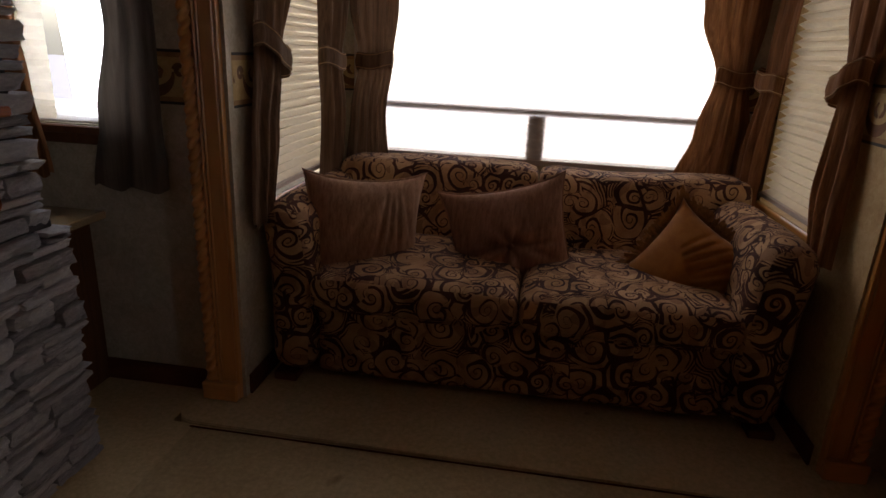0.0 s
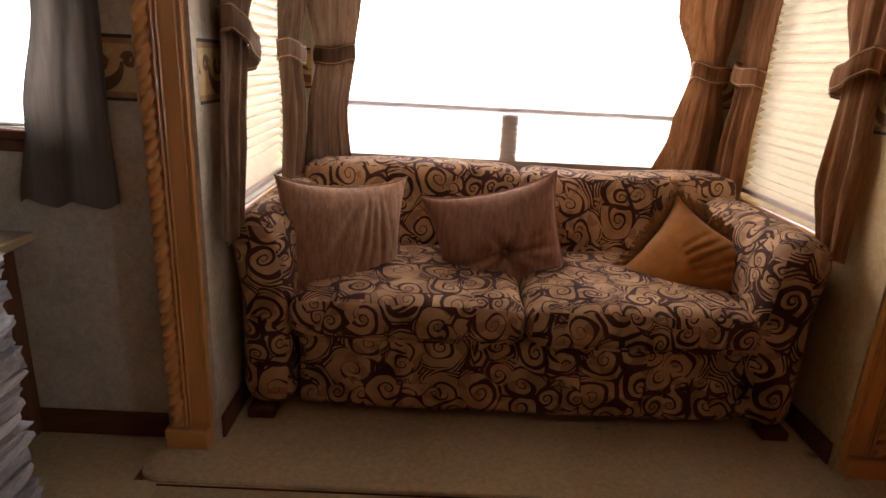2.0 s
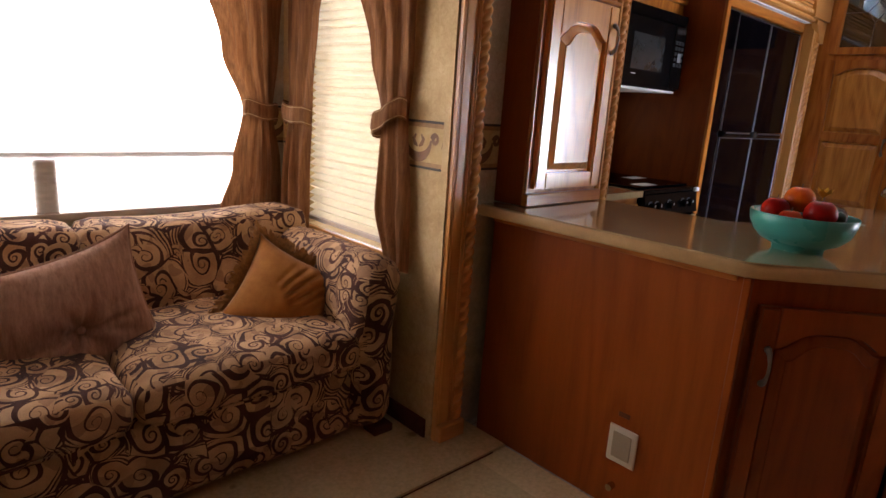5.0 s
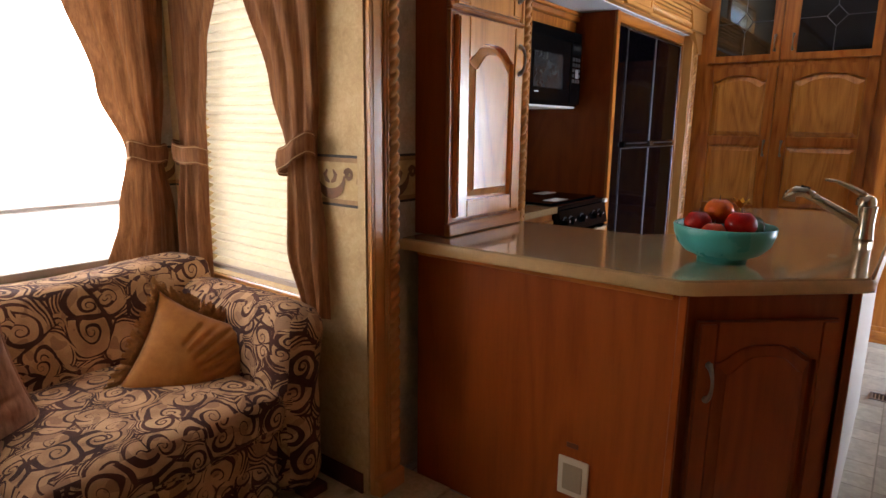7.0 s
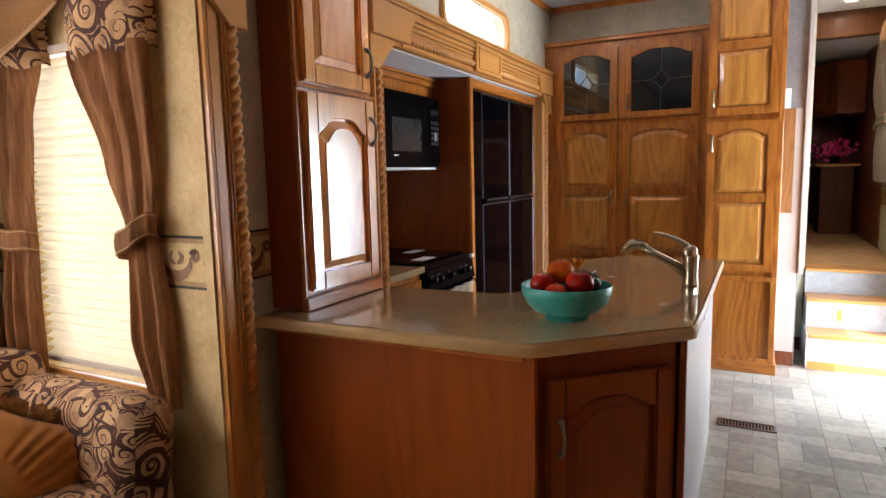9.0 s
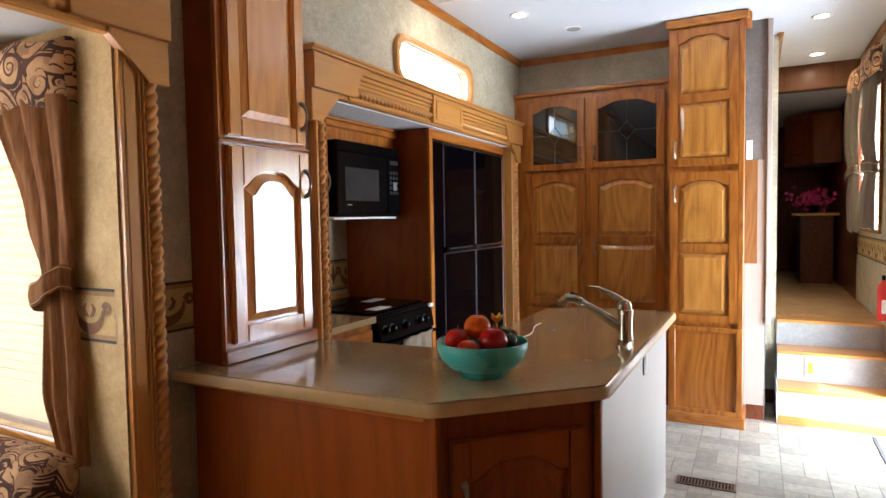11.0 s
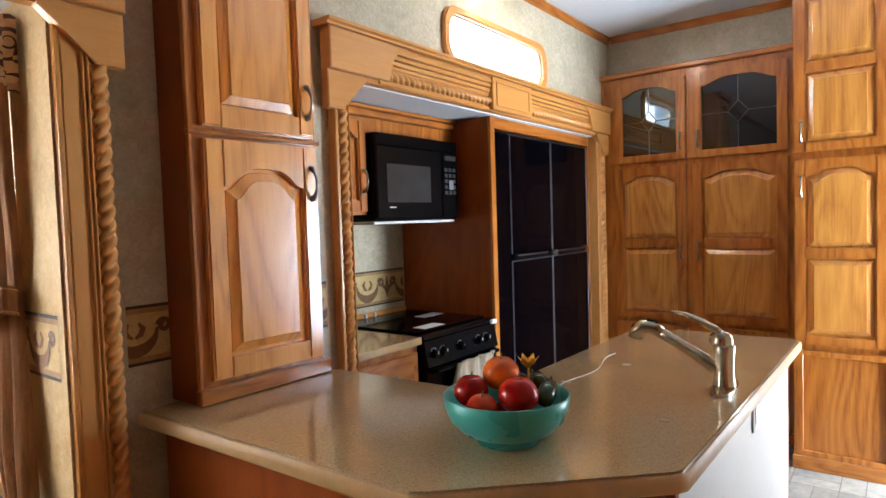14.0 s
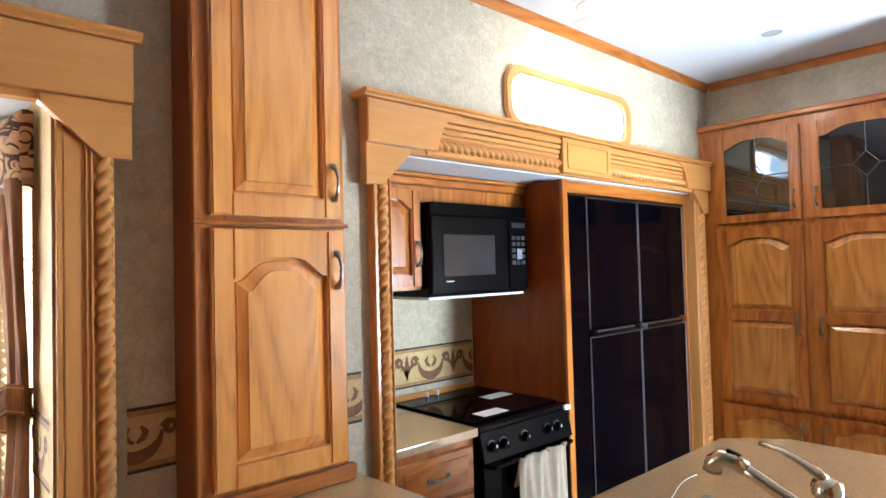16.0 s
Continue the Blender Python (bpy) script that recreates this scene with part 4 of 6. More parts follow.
def pull(g, P, u, z, n, L=0.1, horizontal=False):
    pts = []
    for k in range(13):
        t = k / 12
        o = 0.024 * math.sin(math.pi * t) ** 0.6 if 0 < t < 1 else 0.0
        s = (t - 0.5) * L
        pts.append(P(u + s, z, n + 0.004 + o) if horizontal else P(u, z + s, n + 0.004 + o))
    tube(g, pts, lambda t: 0.0045 + 0.0055 * abs(2 * t - 1) ** 3, 8)
    for s in (-L / 2, L / 2):
        c0 = P(u + s, z, n) if horizontal else P(u, z + s, n)
        c1 = P(u + s, z, n + 0.006) if horizontal else P(u, z + s, n + 0.006)
        tube(g, [c0, c1], 0.010, 10)


# ---- windows ----
def window_unit(name, pts_fn, label):
    return thing(name, pts_fn, label, "window")


def big_window():
    x0, x1, z0, z1, y = -0.44, 1.29, 0.765, 1.88, 3.70
    root = thing("sofa_window", ((x0 + x1) / 2, y, z0), "wide slide-out window with a brown frame and a sheer shade", "window")
    fr = boxes((x0 - 0.02, y - 0.014, z0 - 0.022, x1 + 0.02, y - 0.001, z0 + 0.006), (x0 - 0.02, y - 0.014, z1 - 0.006, x1 + 0.02, y - 0.001, z1 + 0.022), (x0 - 0.02, y - 0.014, z0 + 0.007, x0 + 0.006, y - 0.001, z1 - 0.007), (x1 - 0.006, y - 0.014, z0 + 0.007, x1 + 0.02, y - 0.001, z1 - 0.007), bev=0.003)
    part("frame", fr, ALU, root, "brown window frame")
    part("rail", boxes((x0 + 0.002, y + 0.012, 0.984, x1 - 0.002, y + 0.030, 1.008), bev=0.003), ALU, root)
    part("mullion", boxes((0.405, y + 0.012, z0 + 0.002, 0.485, y + 0.030, 0.977), bev=0.003), ALU, root)
    for a, b, c, d in ((x0 + 0.003, 1.011, x1 - 0.003, z1 - 0.002), (x0 + 0.003, z0 + 0.003, 0.404, 0.977), (0.486, z0 + 0.003, x1 - 0.003, 0.977)):
        g = part("pane", boxes((a, y + 0.032, b, c, y + 0.036, d)), GLASS, root, "clear window pane")
        g.visible_shadow = False
    bm = bmesh.new()
    rows = 21
    surface(bm, lambda u, v: (x0 + 0.01 + u * (x1 - x0 - 0.02), y + 0.003 + 0.006 * (round(v * rows) % 2), z0 + 0.01 + v * 0.252), 2, rows + 1)
    s = part("sheer_shade", bm, SHEER, root, "sheer pleated shade, lowered")
    return root


big_window()


def pleated_shade(name, axis_x, y0, y1, z0, z1, out, label, along="y"):
    """A pleated shade in a side window, with rails and a wooden sill."""
    root = thing(name, (axis_x, y0, z0) if along == "y" else (y0, axis_x, z0), label, "window", "small windows with pleated shades")
    rows = int((z1 - z0 - 0.05) / 0.017)

    def q(a, b, z):
        return (a, b, z) if along == "y" else (b, a, z)
    bm = bmesh.new()
    surface(bm, lambda u, v: q(axis_x + out * (0.012 - 0.030 * (round(v * rows) % 2)) - out * 0.012, y0 + 0.008 + u * (y1 - y0 - 0.016), z0 + 0.045 + v * (z1 - z0 - 0.07)), 2, rows + 1)
    part("pleated_cloth", bm, SHADE, root, "cream pleated cloth")

    def bx(a0, b0, z_0, a1, b1, z_1, bev=0.002):
        lo, hi = q(a0, b0, z_0), q(a1, b1, z_1)
        return boxes((min(lo[0], hi[0]), min(lo[1], hi[1]), z_0, max(lo[0], hi[0]), max(lo[1], hi[1]), z_1), bev=bev)
    part("bottom_rail", bx(axis_x - 0.014, y0 + 0.006, z0 + 0.026, axis_x + 0.014, y1 - 0.006, z0 + 0.044), ALU, root)
    part("head_rail", bx(axis_x - 0.018, y0 + 0.004, z1 - 0.024, axis_x + 0.014, y1 - 0.004, z1 - 0.001), ALU, root)
    part("sill", bx(axis_x + out * 0.001, y0 - 0.02, z0 - 0.022, axis_x + out * 0.022, y1 + 0.02, z0 - 0.001, 0.004), TRIM_Y, root)
    part("apron", bx(axis_x + out * 0.001, y0 - 0.015, z0 - 0.05, axis_x + out * 0.012, y1 + 0.015, z0 - 0.0225, 0.003), TRIM_Y, root)
    g = part("pane", bx(axis_x - out * 0.06, y0 + 0.002, z0 + 0.002, axis_x - out * 0.056, y1 - 0.002, z1 - 0.002, 0), GLASS, root)
    g.visible_shadow = False
    return root


pleated_shade("side_window", 1.435, 2.80, 3.46, 0.70, 1.87, -1, "narrow side window with a lowered cream pleated shade")
pleated_shade("side_window", -0.52, 2.80, 3.46, 0.70, 1.87, 1, "narrow side window with a lowered cream pleated shade")
# small window of the living room: its shade is raised to a hand's breadth
wr = thing("living_window", (-1.06, WY, 0.965), "small living-room window with bright glass and a stepped brown sill", "window")
part("sill", boxes((-1.30, WY - 0.030, 0.935, -0.82, WY - 0.001, 0.962), bev=0.004), WALNUT, wr)
part("apron", boxes((-1.29, WY - 0.016, 0.90, -0.83, WY - 0.001, 0.9345), bev=0.004), WALNUT, wr)
part("frame", boxes((-1.27, WY + 0.03, 0.966, -0.85, WY + 0.05, 0.985), (-1.27, WY + 0.03, 0.9851, -1.252, WY + 0.05, 1.84), (-0.868, WY + 0.03, 0.9851, -0.85, WY + 0.05, 1.84), bev=0.002), ALU, wr)
bm = bmesh.new()
surface(bm, lambda u, v: (-1.262 + u * (0.085 + 0.012 * (round(v * 40) % 2)), WY + 0.012 - 0.01 * (round(v * 40) % 2), 0.975 + v * 0.85), 3, 41)
part("pleated_cloth", bm, SHADE, wr, "cream pleated shade edge")
bm = bmesh.new()
surface(bm, lambda u, v: (-1.26 + u * 0.40, WY + 0.022 - 0.012 * (round(v * 4) % 2), 0.972 + v * 0.07), 2, 5)
part("pleated_hem", bm, SHEER, wr)
g = part("pane", boxes((-1.265, WY + 0.06, 0.97, -0.855, WY + 0.064, 1.845)), GLASS, wr)
g.visible_shadow = False

# rounded kitchen window
kw = thing("kitchen_window", (3.62, WY, 2.2), "long rounded window high on the kitchen wall with an oak ring frame", "window")
bm = bmesh.new()
o1, i1 = rounded(3.115, 2.178, 4.14, 2.462, 0.10), KW
ring_plate(bm, o1, rounded(3.160, 2.213, 4.092, 2.426, 0.075), WY - 0.022, WY - 0.001)
es = [e for e in bm.edges if all(abs(v.co.y - (WY - 0.022)) < 1e-5 for v in e.verts)]
bmesh.ops.bevel(bm, geom=es, offset=0.006, segments=2, affect="EDGES")
part("frame", bm, TRIM_X, kw, "rounded oak frame", smooth=False)
g = part("pane", boxes((3.14, WY + 0.05, 2.19, 4.11, WY + 0.054, 2.45)), GLASS, kw)
g.visible_shadow = False
bm = bmesh.new()
ring_plate(bm, rounded(3.150, 2.203, 4.102, 2.436, 0.08), rounded(3.18, 2.232, 4.072, 2.405, 0.065), WY + 0.06, WY + 0.075)
part("outer_frame", bm, WHITE_PAINT, kw)


# ---- curtains ----
def curtain(place, along, out, z_top, z_tie, z_bot, rows, folds, seed, material=CURTAIN, label="", top_piece=True, tie=True):
    """A tied-back drape. rows: (z, left, right) along the wall from place; out points into the room."""
    A, N = Vector((*along, 0)), Vector((*out, 0))
    P0 = Vector((place[0], place[1], 0))
    rows = sorted(rows)
    rnd = random.Random(seed)
    ph = [rnd.uniform(0, 6.28) for _ in range(4)]

    def edge(z, i):
        for a, b in zip(rows, rows[1:]):
            if z <= b[0]:
                t = (z - a[0]) / (b[0] - a[0])
                t = max(0, min(1, t))
                s = t * t * (3 - 2 * t)
                return a[i] + (b[i] - a[i]) * s
        return rows[-1][i]
    root = thing("curtain", P0 + A * ((rows[0][1] + rows[0][2]) / 2) + Vector((0, 0, z_bot)), label, "curtain", "tied-back curtains")

    def fn(u, v, back=0.0):
        z = z_bot + v * (z_top - z_bot)
        l, r = edge(z, 1), edge(z, 2)
        w = r - l
        near = math.exp(-((z - z_tie) / 0.16) ** 2) if tie else 0
        amp = (0.034 + 0.014 * math.sin(3 * z + ph[0])) * (1 - 0.5 * near)
        q = 2 * math.pi * folds * u + ph[1] + 0.5 * math.sin(5 * z)
        f = math.sin(q + 0.45 * math.sin(q)) + 0.38 * math.sin(2 * math.pi * folds * 2.1 * u + ph[2] + 1.2 * z)
        bulge = 0.030 * math.sin(math.pi * u) * (0.6 + 0.4 * near)
        n = 0.012 + amp * (1 + f * 0.5) + bulge
        hem = 0.012 * math.sin(2 * math.pi * folds * u + ph[1]) if v == 0 else 0
        return P0 + A * (l + w * u) + N * n + Vector((0, 0, z + hem))
    bm = bmesh.new()
    surface(bm, fn, 44, 44)
    part("drape", bm, material, root, "", smooth=True)
    if tie:
        l, r = edge(z_tie, 1), edge(z_tie, 2)
        c, hw = (l + r) / 2, (r - l) / 2 + 0.003
        slope = -0.48 if seed in (1, 7) else -0.12

        def band(u, v):
            th = 2 * math.pi * u
            x = c + math.cos(th) * hw
            d = 0.045 + math.sin(th) * 0.045
            puff = 0.006 * math.sin(math.pi * v)
            return P0 + A * (x + (puff if math.cos(th) > 0 else -puff)) + N * (d + puff + 0.004 * math.sin(7 * th)) + Vector((0, 0, z_tie - 0.040 + 0.078 * v + slope * (x - c) * (1 if seed % 2 else -1) + 0.006 * math.sin(3 * th)))
        bm = bmesh.new()
        surface(bm, band, 40, 6, close_u=True)
        t = part("tieback", bm, material, root, "cloth tieback band", smooth=True)
        bm = bmesh.new()
        for v in (0.12, 0.90):
            tube(bm, [band(k / 40, v) + N * 0.0015 for k in range(41)], 0.0022, 5)
        part("stitching", bm, STITCH, t)
    if top_piece:
        l, r = edge(z_top, 1), edge(z_top, 2)

        def head(u, v):
            th = math.pi * u
            x = (l + r) / 2 - math.cos(th) * ((r - l) / 2 + 0.015)
            puff = 0.022 * math.sin(math.pi * v) ** 0.7
            return P0 + A * x + N * (0.012 + math.sin(th) * (0.06 + puff)) + Vector((0, 0, z_top - 0.03 + 0.20 * v + 0.008 * math.sin(5 * th)))
        bm = bmesh.new()
        surface(bm, head, 18, 10)
        part("gathered_head", bm, SCROLL, root, "gathered scroll-pattern head", smooth=True, uv=True)
    return root


B = (-1, 0)
curtain((1.435, 0), (0, 1), B, 1.83, 1.22, 0.66, [(0.66, 2.68, 2.79), (0.90, 2.69, 2.90), (1.22, 2.735, 2.895), (1.45, 2.71, 2.955), (1.83, 2.70, 3.085)], 3.2, 1, label="brown curtain tied back beside a side window")
curtain((1.435, 0), (0, 1), B, 1.83, 1.20, 0.62, [(0.62, 3.36, 3.58), (1.20, 3.39, 3.59), (1.60, 3.33, 3.60), (1.83, 3.25, 3.61)], 3.0, 2, label="brown curtain tied back at the alcove corner")
curtain((0, 3.69), (1, 0), (0, -1), 1.84, 1.20, 0.72, [(0.72, 1.09, 1.41), (0.95, 1.16, 1.40), (1.20, 1.215, 1.365), (1.45, 1.12, 1.39), (1.84, 1.01, 1.41)], 4.2, 3, label="brown curtain tied back beside the wide window")
curtain((0, 3.69), (1, 0), (0, -1), 1.84, 1.20, 0.70, [(0.70, -0.49, -0.27), (0.95, -0.47, -0.29), (1.20, -0.43, -0.262), (1.45, -0.47, -0.23), (1.84, -0.49, -0.12)], 4.0, 4, CURTAIN_SHADED, label="shade-toned brown curtain tied back beside the wide window")
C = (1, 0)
curtain((-0.52, 0), (0, 1), C, 1.83, 1.20, 0.66, [(0.66, 3.26, 3.50), (1.20, 3.27, 3.52), (1.60, 3.22, 3.56), (1.83, 3.16, 3.58)], 3.0, 5, CURTAIN_SHADED, label="shade-toned brown curtain tied back at the alcove corner")
curtain((-0.52, 0), (0, 1), C, 1.83, 1.23, 0.65, [(0.65, 2.57, 2.74), (0.95, 2.60, 2.82), (1.23, 2.66, 2.88), (1.45, 2.64, 2.92), (1.83, 2.64, 3.02)], 3.0, 7, CURTAIN_SHADED, label="shade-toned brown curtain tied back by the sofa arm")
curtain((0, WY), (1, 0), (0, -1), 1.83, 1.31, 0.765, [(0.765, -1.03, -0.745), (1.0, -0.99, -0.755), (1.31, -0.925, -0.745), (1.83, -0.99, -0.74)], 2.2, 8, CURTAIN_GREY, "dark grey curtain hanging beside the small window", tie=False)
curtain((0, WY), (1, 0), (0, -1), 1.83, 1.32, 0.79, [(0.79, -1.30, -1.17), (1.1, -1.33, -1.20), (1.32, -1.36, -1.24), (1.83, -1.40, -1.16)], 2.0, 9, CURTAIN, "brown curtain at the outer side of the small window")


# ---- sofa ----
def pad(bm, x0, y0, z0, x1, y1, z1, r=0.05, crown=0.0, n=9, power=None):
    """A soft rounded block; crown swells its top."""
    cx, cy, cz = (x0 + x1) / 2, (y0 + y1) / 2, (z0 + z1) / 2
    hx, hy, hz = (x1 - x0) / 2, (y1 - y0) / 2, (z1 - z0) / 2
    r = min(r, hx, hy, hz)
    start = len(bm.verts)
    bmesh.ops.create_cube(bm, size=2)
    bm.verts.ensure_lookup_table()
    new_v = bm.verts[start:]
    es = list({e for v in new_v for e in v.link_edges})
    bmesh.ops.subdivide_edges(bm, edges=es, cuts=n, use_grid_fill=True)
    bm.verts.ensure_lookup_table()
    for v in bm.verts[start:]:
        p = Vector((v.co.x * hx, v.co.y * hy, v.co.z * hz))
        core = Vector((max(-hx + r, min(hx - r, p.x)), max(-hy + r, min(hy - r, p.y)), max(-hz + r, min(hz - r, p.z))))
        # spread the outer grid lines over the rounding
        d = p - core
        if d.length > 1e-6:
            p = core + d.normalized() * r
        u, w = p.x / hx, p.y / hy
        swell = crown * (1 - u * u) * (1 - w * w)
        if p.z > 0:
            p.z += swell
        p += Vector((noise.noise(Vector((p.x + cx, p.y + cy, p.z)) * 6), noise.noise(Vector((p.y + cy, p.x + cx, p.z + 5)) * 6), noise.noise(Vector((p.z, p.x + cx, p.y + 9)) * 6))) * 0.006
        v.co = p + Vector((cx, cy, cz))
    return bm


def sofa():
    root = thing("sofa", (0.44, 3.15, 0.012), "two-seat sofa in dark brown and tan scroll-pattern cloth", "sofa")
    bm = pad(bmesh.new(), -0.31, 2.70, 0.045, 1.19, 3.60, 0.33, 0.03, 0)
    part("base", bm, SCROLL, root, "scroll-pattern skirted base", smooth=True, uv=True)
    for x0, x1 in ((-0.335, 0.438), (0.442, 1.205)):
        bm = pad(bmesh.new(), x0, 2.655, 0.315, x1, 3.35, 0.465, 0.055, 0.02, 13)
        c = part("seat_cushion", bm, SCROLL, root, "seat cushion", smooth=True, uv=True)
        z = 0.335
        pts = [(x0 + 0.03, 2.67, z), ((x0 + x1) / 2, 2.652, z - 0.003), (x1 - 0.03, 2.67, z)]
        bm = tube(bmesh.new(), pts, 0.005, 6)
        part("piping", bm, SCROLL, c, uv=True)
    for x0, x1 in ((-0.43, 0.476), (0.480, 1.375)):
        bm = bmesh.new()
        pad(bm, x0, 3.28, 0.33, x1, 3.50, 0.782, 0.045, 0.0, 13)
        for v in bm.verts:
            v.co.y += (v.co.z - 0.40) * 0.22 + 0.02 * math.cos((v.co.z - 0.55) * 6) * -1
            v.co.z += 0.010 * math.sin(v.co.x * 5 + 1)
        part("back_cushion", bm, SCROLL, root, "tall back cushion", smooth=True, uv=True)
    for x0, x1, s in ((-0.505, -0.325, -1), (1.19, 1.385, 1)):
        bm = bmesh.new()
        pad(bm, x0, 2.66, 0.040, x1, 3.60, 0.695, 0.085, 0.012, 15)
        for v in bm.verts:
            t = max(0, (v.co.z - 0.45) / 0.25)
            v.co.x += s * 0.018 * t - s * 0.01 * (1 - min(1, t))
            v.co.y -= 0.012 * t if v.co.y < 2.9 else 0
            if v.co.z > 0.5:
                v.co.z += 0.02 * math.cos((v.co.y - 2.9) * 2.2)
        part("arm", bm, SCROLL, root, "padded arm", smooth=True, uv=True)
    for x in (-0.435, 1.315):
        for y in (2.71, 3.52):
            part("foot", boxes((x - 0.04, y - 0.04, 0.0125, x + 0.05, y + 0.04, 0.046), bev=0.004), DARKWOOD, root, "square wooden foot")
    return root


sofa()


# ---- pillows ----
def pillow(name, centre, normal, spin, size, thick, material, label, button=False, wrinkles=None, fringe=False, seed=0):
    """A square pillow facing along normal, turned by spin degrees in its plane."""
    c, N = Vector(centre), Vector(normal).normalized()
    S = Vector((0, 0, 1)).cross(N).normalized()
    T = N.cross(S).normalized()
    a = radians(spin)
    U, V = S * math.cos(a) + T * math.sin(a), T * math.cos(a) - S * math.sin(a)
    low = min((U * i + V * j).z for i in (-1, 1) for j in (-1, 1)) * size / 2
    root = thing(name, c + Vector((0, 0, low)), label, "pillow", "pillows on the sofa")
    rnd = random.Random(seed)
    offs = [rnd.uniform(-5, 5) for _ in range(3)]

    def shape(u, v, side):
        x, y = 2 * u - 1, 2 * v - 1
        pinch = 1 - 0.115 * (1 - abs(y) ** 2) * 1.0
        pinch2 = 1 - 0.115 * (1 - abs(x) ** 2)
        ear = 0.05 * (abs(x) * abs(y)) ** 6
        px, py = x * (pinch + ear), y * (pinch2 + ear)
        body = max(0.0, (1 - x * x) * (1 - y * y)) ** 0.48
        d = thick / 2 * body
        wob = noise.noise(Vector((x * 1.7 + offs[0], y * 1.7 + offs[1], side))) * 0.010 * body
        crease = 0
        if wrinkles:
            for (ax, ay, bx, by, w, dep) in wrinkles:
                lx, ly = bx - ax, by - ay
                ll = lx * lx + ly * ly
                t = max(0, min(1, ((x - ax) * lx + (y - ay) * ly) / ll))
                dist = math.hypot(x - ax - lx * t, y - ay - ly * t)
                crease -= 1.35 * dep * math.exp(-(dist / w) ** 2) * math.sin(math.pi * (0.15 + 0.7 * t))
        if button and side > 0:
            rr = math.hypot(x, y)
            crease -= 0.042 * math.exp(-(rr / 0.17) ** 2)
            th = math.atan2(y, x)
            crease -= 0.010 * math.cos(th * 6 + 0.6) * math.exp(-((rr - 0.25) / 0.22) ** 2)
        return c + (U * px + V * py) * size / 2 + N * side * (d + (wob + crease * body if side > 0 else 0))
    bm = bmesh.new()
    n = 70
    surface(bm, lambda u, v: shape(u, v, 1), n, n)
    surface(bm, lambda u, v: shape(u, v, -1), n, n)
    bmesh.ops.remove_doubles(bm, verts=bm.verts, dist=0.0004)
    cover = part("cover", bm, material, root, "", smooth=True)
    loop = [(k / 12, 0) for k in range(12)] + [(1, k / 12) for k in range(12)] + [(1 - k / 12, 1) for k in range(12)] + [(0, 1 - k / 12) for k in range(13)]
    if not fringe:
        bm = tube(bmesh.new(), [shape(u, v, 1) for u, v in loop], 0.0055, 6)
        part("piping", bm, material, root)
    else:
        bm = bmesh.new()
        for i in range(900):
            t = rnd.random() * 4
            k = int(t)
            s = t - k
            u, v = ((s, 0), (1, s), (1 - s, 1), (0, 1 - s))[k]
            p = shape(u, v, 1)
            o = (U * (u - 0.5) + V * (v - 0.5)).normalized()
            edge_dir = U if k in (0, 2) else V
            L = rnd.uniform(0.022, 0.055)
            q = o * L + N * rnd.uniform(-0.014, 0.022) + edge_dir * rnd.uniform(-0.014, 0.014)
            m = p + q * 0.55 + N * rnd.uniform(-0.006, 0.010)
            w = edge_dir * rnd.uniform(0.003, 0.008) + N * rnd.uniform(-0.002, 0.002)
            vs = [bm.verts.new(x) for x in (p - w, p + w, m + w, m - w, p + q + w * 0.6, p + q - w * 0.6)]
            bm.faces.new((vs[0], vs[1], vs[2], vs[3]))
            bm.faces.new((vs[3], vs[2], vs[4], vs[5]))
        fr = part("fringe", bm, FRINGE_GOLD, root, "ruffled gold fringe")
        fr["kind"] = "stuff"
    if button:
        bm = lathe(bmesh.new(), [(0, 0.006), (0.008, 0.005), (0.013, 0.001), (0.012, -0.004), (0, -0.005)], (0, 0, 0), 14)
        rot = N.to_track_quat("Z", "Y").to_matrix().to_4x4()
        bmesh.ops.transform(bm, matrix=Matrix.Translation(c + N * (thick / 2 - 0.026)) @ rot, verts=bm.verts)
        part("button", bm, material, root, "covered button", smooth=True)
    return root


pillow("pillow", (-0.195, 2.955, 0.535), (0.62, -0.78, 0.10), -5, 0.50, 0.20, PILLOW_BROWN, "taupe ribbed square pillow with gathered creases, propped against the arm", wrinkles=[(0.30, 0.92, -0.05, -0.45, 0.050, 0.013), (0.38, 0.88, 0.22, -0.60, 0.045, 0.013), (0.46, 0.88, 0.50, -0.30, 0.045, 0.012), (0.20, 0.94, -0.45, 0.05, 0.055, 0.008), (0.56, 0.80, 0.78, 0.0, 0.045, 0.008)], seed=1)
pillow("pillow", (0.382, 3.085, 0.515), (0.04, -0.95, 0.20), 13, 0.50, 0.20, PILLOW_MAUVE, "mauve-brown square pillow with a tufted button in the middle", button=True, wrinkles=[(-0.95, -0.10, -0.05, 0.0, 0.055, 0.011), (0.05, 0.0, 0.95, -0.05, 0.05, 0.013), (0.05, 0.05, 0.85, 0.22, 0.05, 0.008), (-0.8, -0.5, 0.0, -0.05, 0.05, 0.009), (0.1, 0.0, 0.8, -0.35, 0.06, 0.007)], seed=2)
pillow("pillow", (1.068, 3.01, 0.510), (-0.34, -0.84, 0.40), 61, 0.375, 0.20, GOLD_VELVET, "gold velvet pillow with a ruffled fringe by the arm", fringe=True, wrinkles=[(-0.15, -0.30, 0.55, -0.85, 0.055, 0.012), (-0.05, -0.15, 0.75, -0.70, 0.050, 0.014), (0.05, 0.0, 0.92, -0.45, 0.050, 0.014), (0.15, 0.15, 0.95, -0.20, 0.050, 0.012), (0.25, 0.30, 0.95, 0.05, 0.050, 0.009), (-0.30, -0.45, 0.30, -0.95, 0.055, 0.010)], seed=3)


